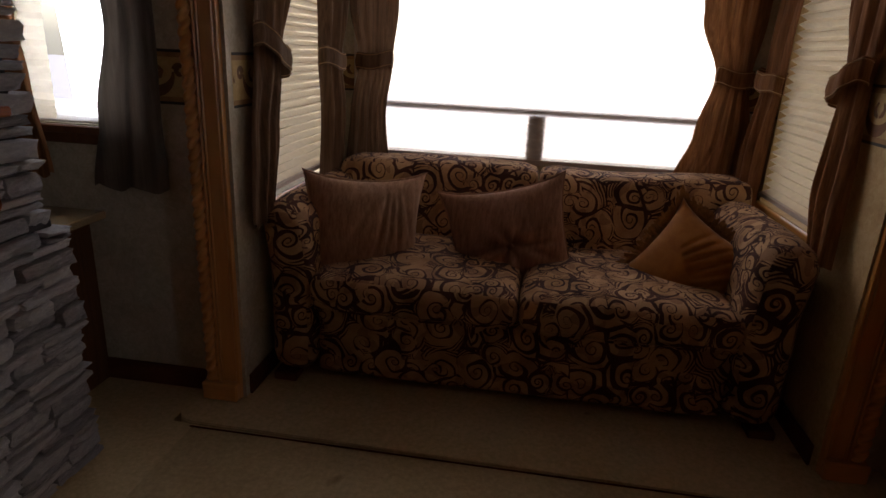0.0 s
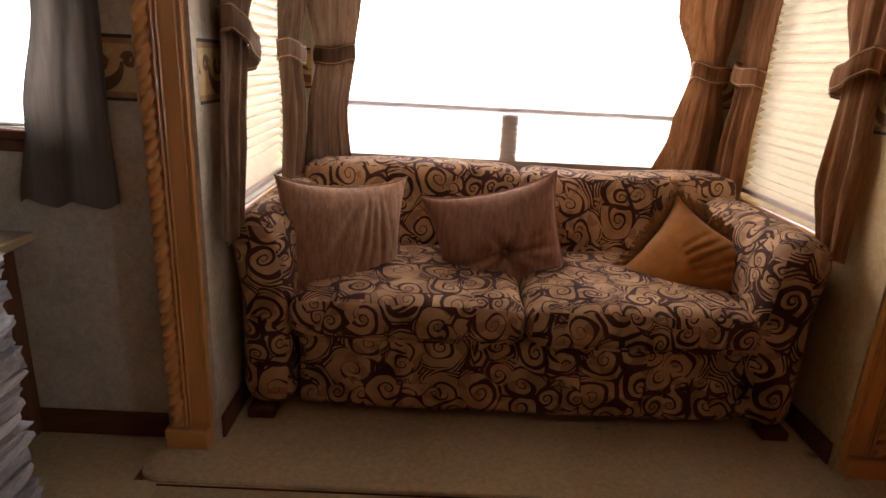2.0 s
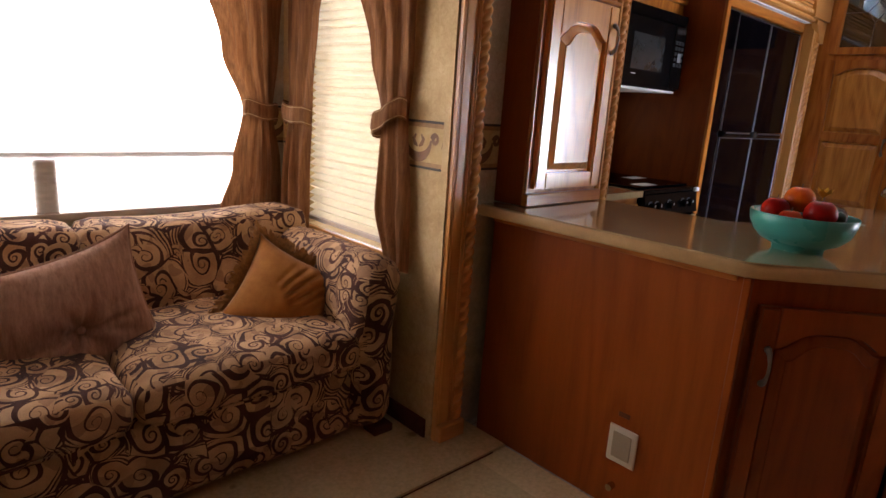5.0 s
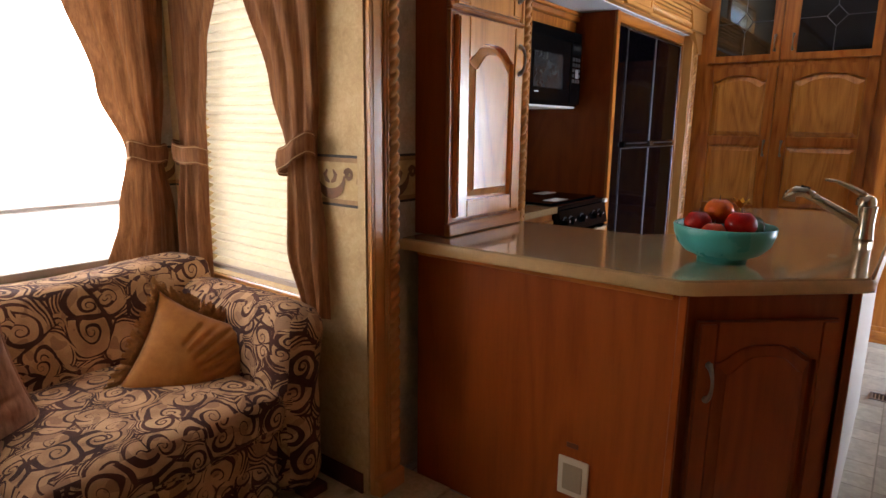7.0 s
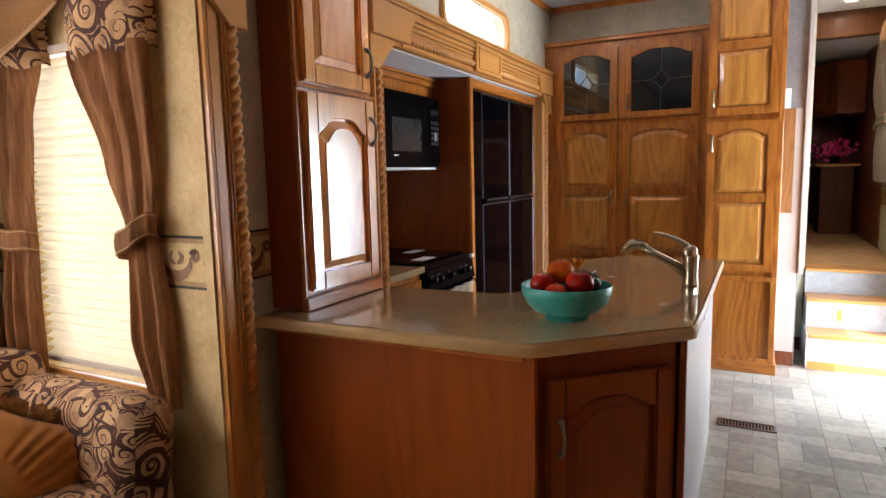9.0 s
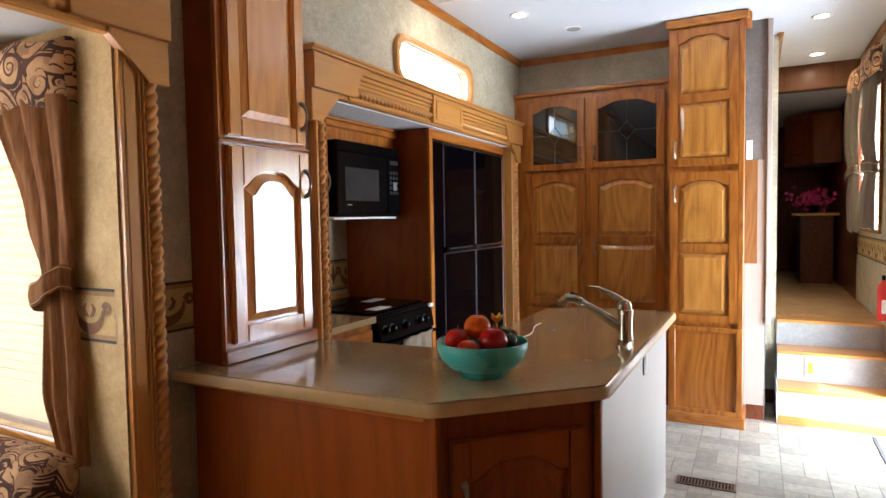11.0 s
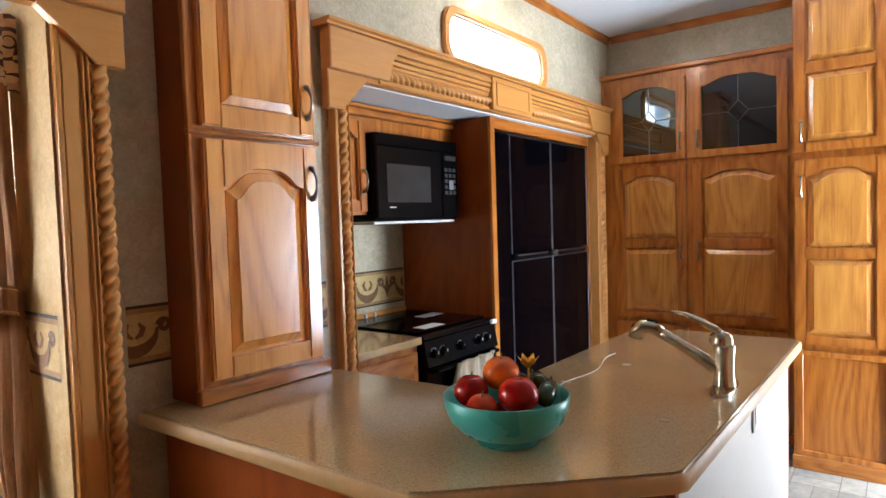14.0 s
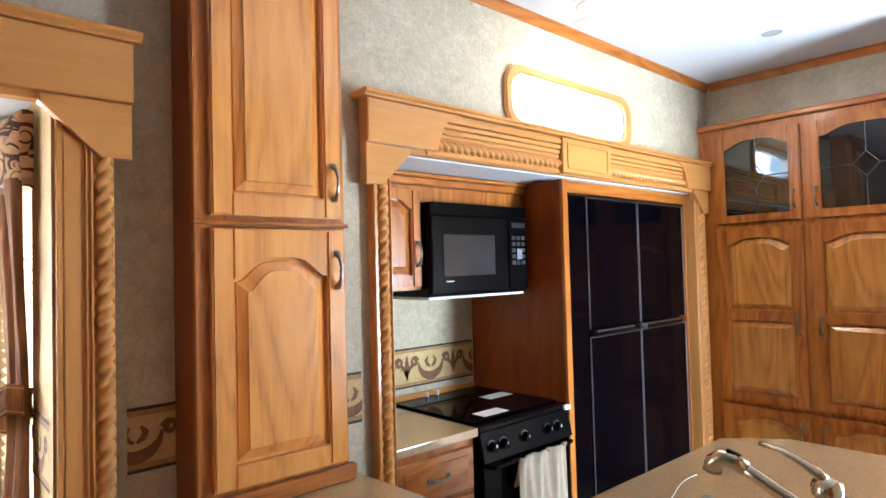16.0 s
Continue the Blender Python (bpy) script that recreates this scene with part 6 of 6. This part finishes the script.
part("control", boxes((4.24, 2.592, 1.199, 4.312, 2.6175, 1.231), bev=0.003), MICRO_GLASS, fr)

bc = thing("base_cabinet", (2.71, 2.9, 0.0), "oak base cabinet with three drawers beside the range", "cabinet")
part("body", boxes((2.503, 2.635, 0.09, 2.938, 3.236, 0.868)), OAK_Z, bc)
part("toe_kick", boxes((2.503, 2.70, 0.0, 2.938, 3.2, 0.0895)), DARKWOOD, bc)


def drawer(root, x0, x1, y, z0, z1):
    bm = boxes((x0, y, z0, x1, y + 0.018, z1), bev=0.005)
    d = part("drawer_front", bm, OAK_X, root, "oak drawer front")
    bm = boxes((x0 + 0.035, y - 0.003, z0 + 0.03, x1 - 0.035, y - 0.0002, z1 - 0.03), bev=0.002)
    part("raised_field", bm, OAK_X, d)
    g = bmesh.new()
    pull(g, lambda u, v, n: Vector((u, y - n, v)), (x0 + x1) / 2, (z0 + z1) / 2, 0.003, 0.1, True)
    part("handle", g, PEWTER, d)


drawer(bc, 2.525, 2.925, 2.616, 0.665, 0.835)
drawer(bc, 2.525, 2.925, 2.616, 0.40, 0.645)
drawer(bc, 2.525, 2.925, 2.616, 0.12, 0.38)
bm = boxes((2.503, 2.602, 0.870, 2.940, 3.236, 0.905), bev=0.005, seg=2)
solid("kitchen_worktop", bm, COUNTER, "short tan laminate worktop beside the range", "worktop")
solid("backsplash_strip", boxes((2.503, 3.222, 0.906, 3.55, 3.238, 0.935), bev=0.004), TRIM_X, "low backsplash strip behind the range", "backsplash")

rg = thing("kitchen_range", (3.24, 2.9, 0.0), "black gas range with a closed glass cover and round knobs", "cooker")
part("body", boxes((2.946, 2.62, 0.05, 3.548, 3.215, 0.878), bev=0.004), BLACK, rg)
part("cooktop", boxes((2.942, 2.600, 0.879, 3.550, 3.218, 0.905), bev=0.006), BLACK, rg, "black top")
part("glass_cover", boxes((2.960, 2.655, 0.9055, 3.535, 3.20, 0.915), bev=0.003), BLACK_GLASS, rg, "closed glass cover")
part("control_panel", prism(bmesh.new(), [(2.575, 0.760), (2.619, 0.760), (2.619, 0.8785), (2.600, 0.8785)], "x", 2.946, 3.548, 0.003), BLACK, rg)
for x in (3.005, 3.075, 3.215, 3.375, 3.445):
    k = part("knob", tube(bmesh.new(), [(x, 2.592, 0.820), (x, 2.568, 0.816), (x, 2.562, 0.815)], lambda t: 0.021 - 0.003 * t, 16), BLACK, rg, "round black knob")
    part("collar", tube(bmesh.new(), [(x, 2.594, 0.8205), (x, 2.590, 0.820)], 0.0245, 18), SILVER_TRIM, k, "thin chrome collar")
    part("pointer", boxes((x - 0.002, 2.5585, 0.818, x + 0.002, 2.5615, 0.832)), WHITE_PLASTIC, k)
part("oven_door", boxes((2.950, 2.590, 0.26, 3.545, 2.619, 0.752), bev=0.005), BLACK_GLASS, rg)
part("oven_handle", tube(bmesh.new(), [(2.985, 2.588, 0.735), (2.985, 2.555, 0.742), (3.51, 2.555, 0.742), (3.51, 2.588, 0.735)], 0.010, 10), BLACK, rg)
part("lower_drawer", boxes((2.950, 2.592, 0.06, 3.545, 2.619, 0.252), bev=0.004), BLACK, rg)
for x in (3.155, 3.225):
    part("hinge", boxes((x, 3.17, 0.9155, x + 0.012, 3.19, 0.94), bev=0.003), WHITE_PLASTIC, rg)
part("corner_cap", boxes((3.505, 2.58, 0.8785, 3.549, 2.5995, 0.902), bev=0.004), WHITE_PLASTIC, rg)
solid("paper_sheet", boxes((3.06, 2.68, 0.9155, 3.22, 2.76, 0.9162)), WHITE_PAINT, "small printed paper on the range cover", "paper", group="papers on the range")
solid("paper_sheet", boxes((3.33, 2.90, 0.9155, 3.50, 2.98, 0.9162)), WHITE_PAINT, "small folded paper at the back of the range cover", "paper", group="papers on the range")

bm = bmesh.new()


def towel(u, v):
    x = 3.12 + 0.33 * u
    fold = 0.008 * math.sin(u * 17 + 2.5 * v) + 0.005 * math.sin(u * 39 - 3 * v)
    if v < 0.2:
        s = v / 0.2
        return (x, 2.575 - 0.034 * s - fold * s, 0.62 + 0.13 * s + 0.02 * u)
    s = (v - 0.2) / 0.8
    a = min(s / 0.12, 1.0)
    return (x + 0.012 * math.sin(3 * s) * (u - 0.5), 2.541 - 0.012 * math.sin(math.pi * min(1, a)) - fold, 0.754 - max(0, s - 0.06) * (0.34 + 0.05 * math.sin(5 * u)))


surface(bm, towel, 44, 26)
bmesh.ops.solidify(bm, geom=list(bm.faces), thickness=0.003)
solid("dish_towel", bm, TOWEL, "beige cotton towel hung over the oven handle", "towel", smooth=True)


# ---- pantry and tall cabinet ----
pt = thing("pantry_cabinet", (5.05, 1.93, 0.0), "wide oak pantry with leaded glass doors above panelled doors", "cabinet")
part("body", boxes((4.985, 1.335, 0.0, 5.119, 2.545, 2.385)), OAK_Z, pt, "oak carcase")
part("cap_moulding", boxes((4.950, 1.335, 2.386, 5.118, 2.565, 2.418), bev=0.006), OAK_Y, pt)
part("end_stile", boxes((4.985, 2.5455, 0.0, 5.10, 2.566, 2.385), bev=0.002), OAK_Z, pt)
part("plinth", boxes((4.968, 1.335, 0.0, 4.9845, 2.50, 0.070), bev=0.002), OAK_Y, pt)
for y1 in (2.467, 1.944):
    w = 0.482 if y1 > 2 else 0.549
    hl = (w - 0.036) if y1 > 2 else 0.036
    cabinet_door(pt, (4.9845, y1, 1.794), (0, -1), w, 0.545, [(0.047, 0.497, 0.045)], handle=(hl, 0.12), glass=True, rail=0.060)
    cabinet_door(pt, (4.9845, y1, 0.717), (0, -1), w, 1.041, [(0.052, 0.487, 0.0), (0.549, 0.985, 0.045)], handle=(hl, 0.47), rail=0.062, panel_mat=PANEL_OAK)
    cabinet_door(pt, (4.9845, y1, 0.078), (0, -1), w, 0.610, [(0.052, 0.560, 0.04)], handle=(hl, 0.51), rail=0.062, panel_mat=PANEL_OAK)

tc = thing("tall_cabinet", (4.75, 1.07, 0.0), "tall narrow oak cabinet reaching the ceiling, with panelled doors", "cabinet")
part("body", boxes((4.640, 0.868, 0.0, 4.899, 1.328, 2.70)), OAK_Z, tc, "oak carcase")
part("crown_moulding", boxes((4.590, 0.845, 2.665, 4.6395, 1.345, 2.715), (4.640, 0.830, 2.665, 4.899, 0.8675, 2.715), bev=0.008), OAK_Y, tc)
part("plinth", boxes((4.610, 0.852, 0.0, 4.6395, 1.335, 0.075), (4.640, 0.852, 0.0, 4.899, 0.8675, 0.075), bev=0.004), OAK_Y, tc)
pieces("lower_frame", ((4.622, 0.868, 0.0755, 4.6395, 0.905, 0.665), (4.622, 1.283, 0.0755, 4.6395, 1.327, 0.665), (4.622, 0.9055, 0.0755, 4.6395, 1.2825, 0.105), (4.622, 0.9055, 0.635, 4.6395, 1.2825, 0.665)), OAK_Z, tc, 0.002)
cabinet_door(tc, (4.6395, 1.322, 0.70), (0, -1), 0.42, 1.005, [(0.050, 0.470, 0.0), (0.525, 0.955, 0.045)], handle=(0.035, 0.86), rail=0.055, panel_mat=PANEL_OAK)
cabinet_door(tc, (4.6395, 1.322, 1.745), (0, -1), 0.42, 0.905, [(0.050, 0.420, 0.0), (0.475, 0.855, 0.045)], handle=(0.035, 0.11), rail=0.055, panel_mat=PANEL_OAK)
part("side_stile", boxes((4.622, 0.868, 0.6655, 4.6395, 0.899, 2.664), bev=0.002), OAK_Z, tc)

# strip beside the tall cabinet, and things on it
solid("hall_board", boxes((4.893, 0.790, 1.08, 4.8995, 0.866, 1.785), bev=0.001), OAK_TONED_DOWN, "oak facing board on the narrow wall", "trim", "structure")
# Pale strip added for the edge of outside light beside the oak board.
solid("hall_board_3", boxes((4.893, 0.745, 1.08, 4.8995, 0.7895, 1.785), bev=0.001), PALE_PANEL, "pale facing on the narrow wall", "trim", "structure")
solid("hall_board_2", boxes((4.893, 0.745, 0.0, 4.8995, 0.866, 1.079), bev=0.001), PALE_PANEL, "pale facing on the narrow wall", "trim", "structure")
solid("hall_trim", boxes((4.872, 0.705, 0.66, 4.91, 0.734, 2.71), bev=0.003), PALE_PANEL, "pale edge trim of the hall wall", "trim", "structure")
sw = thing("light_switch", (4.89, 0.842, 1.79), "white switch plate on the narrow wall", "switch")
part("plate", boxes((4.893, 0.822, 1.79, 4.8995, 0.862, 1.92), bev=0.002), WHITE_PLASTIC, sw)
part("toggle", boxes((4.886, 0.837, 1.84, 4.8925, 0.847, 1.87), bev=0.001), WHITE_PLASTIC, sw)

# ---- floor vent, mats ----
fv = thing("floor_vent", (3.65, 1.02, 0.0), "metal floor register with dark slots", "floor vent")
part("frame", boxes((3.60, 0.875, 0.0005, 3.612, 1.165, 0.006), (3.690, 0.875, 0.0005, 3.702, 1.165, 0.006), (3.6125, 0.875, 0.0005, 3.6895, 0.890, 0.006), (3.6125, 1.150, 0.0005, 3.6895, 1.165, 0.006), bev=0.001), SILVER_TRIM, fv)
# Flat black plate painted as the shade below the slats.
part("recess", boxes((3.6125, 0.8905, 0.0005, 3.6895, 1.1495, 0.0015)), VENT_SHADE, fv)
for k in range(16):
    part("slat", boxes((3.614, 0.897 + 0.0160 * k, 0.0018, 3.688, 0.902 + 0.0160 * k, 0.005)), PEWTER, fv)
RUBBER = plain("dark_rubber", (0.03, 0.035, 0.04), 0.7, bmp=0.5)
GREYMAT = plain("grey_woven_mat", (0.30, 0.30, 0.31), 0.9, var=0.3, scale=40, bmp=0.6)
m1 = thing("door_mat", (4.45, 0.06, 0.0), "dark rubber-edged mat at the entry door", "mat")
part("rubber_edge", boxes((4.10, 0.004, 0.001, 4.80, 0.14, 0.010), bev=0.004), RUBBER, m1)
part("mat_top", boxes((4.125, 0.02, 0.0105, 4.775, 0.12, 0.014), bev=0.002), GREYMAT, m1)
m2 = thing("door_mat", (3.3, 0.2, 0.0), "grey woven mat with a dark border on the kitchen floor", "mat")
part("rubber_edge", boxes((2.85, 0.02, 0.001, 3.62, 0.41, 0.010), bev=0.004), RUBBER, m2)
part("mat_top", boxes((2.88, 0.045, 0.0105, 3.59, 0.385, 0.015), bev=0.002), GREYMAT, m2)

# ---- steps and upper hall ----
st = thing("hall_steps", (5.1, 0.32, 0.0), "three carpet-grey steps with wooden nosings up to the hall", "steps")
RISER = mottled("riser_vinyl", (0.34, 0.33, 0.31), (0.40, 0.39, 0.37), (0.47, 0.46, 0.44))
LW = TRIM_Y
for i, (x, z0, z1) in enumerate(((4.875, 0.0, 0.222), (5.105, 0.245, 0.432), (5.335, 0.455, 0.618))):
    part("riser", boxes((x, 0.001, z0, x + 0.012, 0.655, z1)), RISER, st, "pale riser")
    part("tread", boxes((x - 0.022, 0.001, z1 + 0.0005, x + 0.235, 0.656, z1 + 0.0225), bev=0.006, seg=2), LW, st, "wooden tread")
    part("core", boxes((x + 0.0125, 0.001, 0.0, x + 0.2295, 0.655, z1)), RISER, st)
part("base_strip", boxes((4.862, 0.001, 0.0, 4.8745, 0.655, 0.055), bev=0.003), LW, st)
part("end_board", boxes((4.866, 0.6565, 0.0, 5.55, 0.664, 0.24)), WHITE_PAINT, st)
ol = thing("step_outlet", (5.1, 0.45, 0.30), "cream outlet with a yellow-green cover on the second riser", "outlet")
part("plate", boxes((5.099, 0.415, 0.285, 5.1045, 0.490, 0.400), bev=0.003), PLATE, ol)
part("cover", boxes((5.095, 0.438, 0.305, 5.0988, 0.468, 0.380), bev=0.002), plain("yellow_green_plastic", (0.45, 0.50, 0.06), 0.4), ol)
solid("floor_hall", boxes((5.571, 0.001, 0.54, 9.49, 0.655, 0.6405)), plain("brown_hall_carpet", (0.38, 0.22, 0.10), 0.9, var=0.25, scale=5, bmp=0.5), "brown carpet of the raised hall", "floor", "structure")
solid("floor_bedroom", boxes((6.71, 0.656, 0.54, 9.49, 2.49, 0.640)), bpy.data.materials["brown_hall_carpet"], "brown carpet of the raised bedroom", "floor", "structure")
ex = thing("fire_extinguisher", (5.11, 0.05, 0.70), "small red fire extinguisher on the wall by the steps", "fire extinguisher")
part("bottle", lathe(bmesh.new(), [(0, 0), (0.034, 0.0), (0.037, 0.01), (0.037, 0.20), (0.030, 0.235), (0.014, 0.25), (0.014, 0.265), (0, 0.266)], (5.11, 0.045, 0.70), 20), RED_PAINT, ex, smooth=True)
part("label", boxes((5.070, 0.030, 0.75, 5.0735, 0.060, 0.84)), WHITE_PLASTIC, ex, "white printed label")
part("valve", boxes((5.098, 0.035, 0.9665, 5.122, 0.055, 1.0), bev=0.004), BLACK, ex)
part("bracket", boxes((5.07, 0.001, 0.81, 5.15, 0.007, 0.83)), SILVER_TRIM, ex)
ck = thing("wall_clock", (4.62, 0.01, 2.28), "oval wooden wall clock high beside the door", "clock")
bm = bmesh.new()
prism(bm, [(4.62 + 0.10 * math.cos(a), 2.38 + 0.14 * math.sin(a)) for a in [2 * math.pi * k / 32 for k in range(32)]], "y", 0.001, 0.03, 0.004)
part("case", bm, DARKWOOD, ck)
bm = bmesh.new()
prism(bm, [(4.62 + 0.075 * math.cos(a), 2.38 + 0.11 * math.sin(a)) for a in [2 * math.pi * k / 32 for k in range(32)]], "y", 0.0305, 0.033)
part("face", bm, plain("clock_face", (0.30, 0.22, 0.17), 0.4), ck, "brown clock face")

# entry door opening: arched oak casing
dc = thing("entry_door_casing", (4.45, 0.0, 0.0), "white entry door frame with an arched oak head", "door frame")
part("jamb", boxes((4.832, -0.118, 0.0, 4.846, 0.006, 2.03), bev=0.002), WHITE_PAINT, dc)
part("jamb", boxes((4.046, -0.118, 0.0, 4.0595, 0.006, 2.03), bev=0.002), WHITE_PAINT, dc)
bm = bmesh.new()
prism(bm, [(4.02, 2.00), (4.87, 2.00), (4.87, 2.05), (4.75, 2.10), (4.45, 2.125), (4.15, 2.10), (4.02, 2.05)], "y", 0.001, 0.022, 0.004)
part("head", bm, OAK_X, dc)

# hall window with curtains
hw = thing("hall_window", (6.1, 0.0, 1.29), "upper hall window with a pleated shade", "window")
part("frame", boxes((5.52, 0.001, 1.26, 6.73, 0.02, 1.289), (5.52, 0.001, 2.331, 6.73, 0.02, 2.36), (5.52, 0.001, 1.2895, 5.549, 0.02, 2.3305), (6.701, 0.001, 1.2895, 6.73, 0.02, 2.3305), bev=0.003), OAK_X, hw)
bm = bmesh.new()
surface(bm, lambda u, v: (5.56 + u * 1.13, -0.02 - 0.015 * (round(v * 50) % 2), 1.30 + v * 1.02), 2, 51)
part("pleated_cloth", bm, SHADE, hw)
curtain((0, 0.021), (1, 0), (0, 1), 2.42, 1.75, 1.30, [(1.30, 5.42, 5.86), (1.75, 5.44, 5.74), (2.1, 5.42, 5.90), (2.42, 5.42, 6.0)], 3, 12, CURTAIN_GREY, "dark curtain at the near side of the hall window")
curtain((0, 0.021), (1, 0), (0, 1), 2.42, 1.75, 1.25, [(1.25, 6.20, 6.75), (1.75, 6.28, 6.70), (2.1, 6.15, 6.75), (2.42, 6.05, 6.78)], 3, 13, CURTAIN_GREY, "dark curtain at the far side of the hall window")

# raised bedroom seen through the hall
bd = thing("bedroom_wall_cabinet", (8.0, 0.2, 1.9), "dark oak corner wall cabinet in the raised bedroom", "cabinet")
part("body", prism(bmesh.new(), [(7.9, 0.001), (8.6, 0.001), (8.6, 0.50), (8.25, 0.50), (7.9, 0.25)], "z", 1.95, 2.50, 0.004), CHERRY_Z, bd)
dd = Vector((7.9 - 8.25, 0.25 - 0.50)).normalized()
cabinet_door(bd, (8.25 - 0.004, 0.50, 1.98), (dd.x, dd.y), 0.42, 0.50, [(0.06, 0.44, 0.0)], material=CHERRY_Z, rail=0.06)
vn = thing("vanity", (8.2, 0.25, 0.64), "dark wooden vanity with a pale top", "vanity")
part("cabinet", boxes((8.0, 0.05, 0.641, 8.6, 0.36, 1.385), bev=0.004), DARKWOOD, vn)
part("top", boxes((7.95, 0.002, 1.3855, 8.62, 0.42, 1.415), bev=0.005), TRIM_Y, vn)
solid("dresser", boxes((8.9, 0.66, 0.641, 9.45, 1.6, 2.2), bev=0.01), CHERRY_Z, "dark wooden wardrobe at the far wall", "wardrobe")
PINK = fruit_mat("pink_petals", (0.55, 0.01, 0.08), (0.80, 0.08, 0.25), 0.6)
LEAF = plain("dark_leaf", (0.02, 0.05, 0.02), 0.6, var=0.4)
fl = thing("flower_arrangement", (8.05, 0.24, 1.416), "bright pink flowers in a low dark pot", "flowers")
part("pot", lathe(bmesh.new(), [(0, 0), (0.05, 0), (0.07, 0.06), (0.065, 0.08), (0, 0.075)], (8.05, 0.24, 1.4155), 18), BLACK, fl, smooth=True)
rf = random.Random(8)
bm, bl = bmesh.new(), bmesh.new()
for k in range(70):
    c = Vector((8.05 + rf.gauss(0, 0.07), 0.24 + rf.gauss(0, 0.10), 1.58 + rf.gauss(0, 0.055)))
    for j in range(5):
        a = 2 * math.pi * j / 5 + rf.random()
        o = Vector((rf.uniform(-1, 0.2), math.cos(a), math.sin(a))).normalized() * rf.uniform(0.02, 0.032)
        s = o.cross(Vector((1, 0.1, 0))).normalized() * 0.012
        bm.faces.new([bm.verts.new(p) for p in (c, c + o * 0.6 + s, c + o, c + o * 0.6 - s)])
for k in range(50):
    c = Vector((8.05 + rf.gauss(0, 0.05), 0.24 + rf.gauss(0, 0.08), 1.50 + rf.gauss(0, 0.03)))
    o = Vector((rf.uniform(-1, 1), rf.uniform(-1, 1), rf.uniform(-0.2, 0.8))).normalized() * 0.06
    s = o.cross(Vector((0.2, 0.1, 1))).normalized() * 0.015
    bl.faces.new([bl.verts.new(p) for p in (c, c + o * 0.5 + s, c + o, c + o * 0.5 - s)])
fb = part("blossoms", bm, PINK, fl, "pink blossoms")
fb["kind"] = "stuff"
fb = part("leaves", bl, LEAF, fl, "dark leaves")
fb["kind"] = "stuff"


# ---- ceiling fittings ----
def ceiling_spot(x, y, lit, r=0.062):
    root = thing("ceiling_light", (x, y, CEIL), "small round recessed ceiling light, lit" if lit else "small round recessed ceiling light, white rim", "ceiling light", "recessed ceiling lights")
    bm = lathe(bmesh.new(), [(r * 0.62, 0.0), (r * 0.62, -0.006), (r * 0.8, -0.009), (r, -0.006), (r + 0.002, -0.0005)], (x, y, CEIL), 32)
    part("rim", bm, WHITE_PAINT, root, smooth=True)
    bm = lathe(bmesh.new(), [(0, -0.004), (r * 0.61, -0.003), (r * 0.61, -0.0005)], (x, y, CEIL), 24)
    part("lens", bm, BULB if lit else MICRO_GLASS, root, "glowing lens" if lit else "grey lens")


ceiling_spot(3.47, 2.315, True, 0.085)
ceiling_spot(3.99, 2.155, True)
ceiling_spot(5.02, 0.42, True)
ceiling_spot(6.13, 0.37, True)
spk = thing("ceiling_speaker", (4.45, 1.93, CEIL), "round grey ceiling speaker grille", "speaker")
part("rim", lathe(bmesh.new(), [(0.05, -0.007), (0.062, -0.006), (0.066, -0.0005)], (4.45, 1.93, CEIL), 32), WHITE_PAINT, spk, smooth=True)
part("grille", lathe(bmesh.new(), [(0, -0.006), (0.05, -0.005), (0.05, -0.0005)], (4.45, 1.93, CEIL), 32), plain("grey_mesh", (0.33, 0.34, 0.36), 0.6, bmp=1.0, bscale=600), spk)
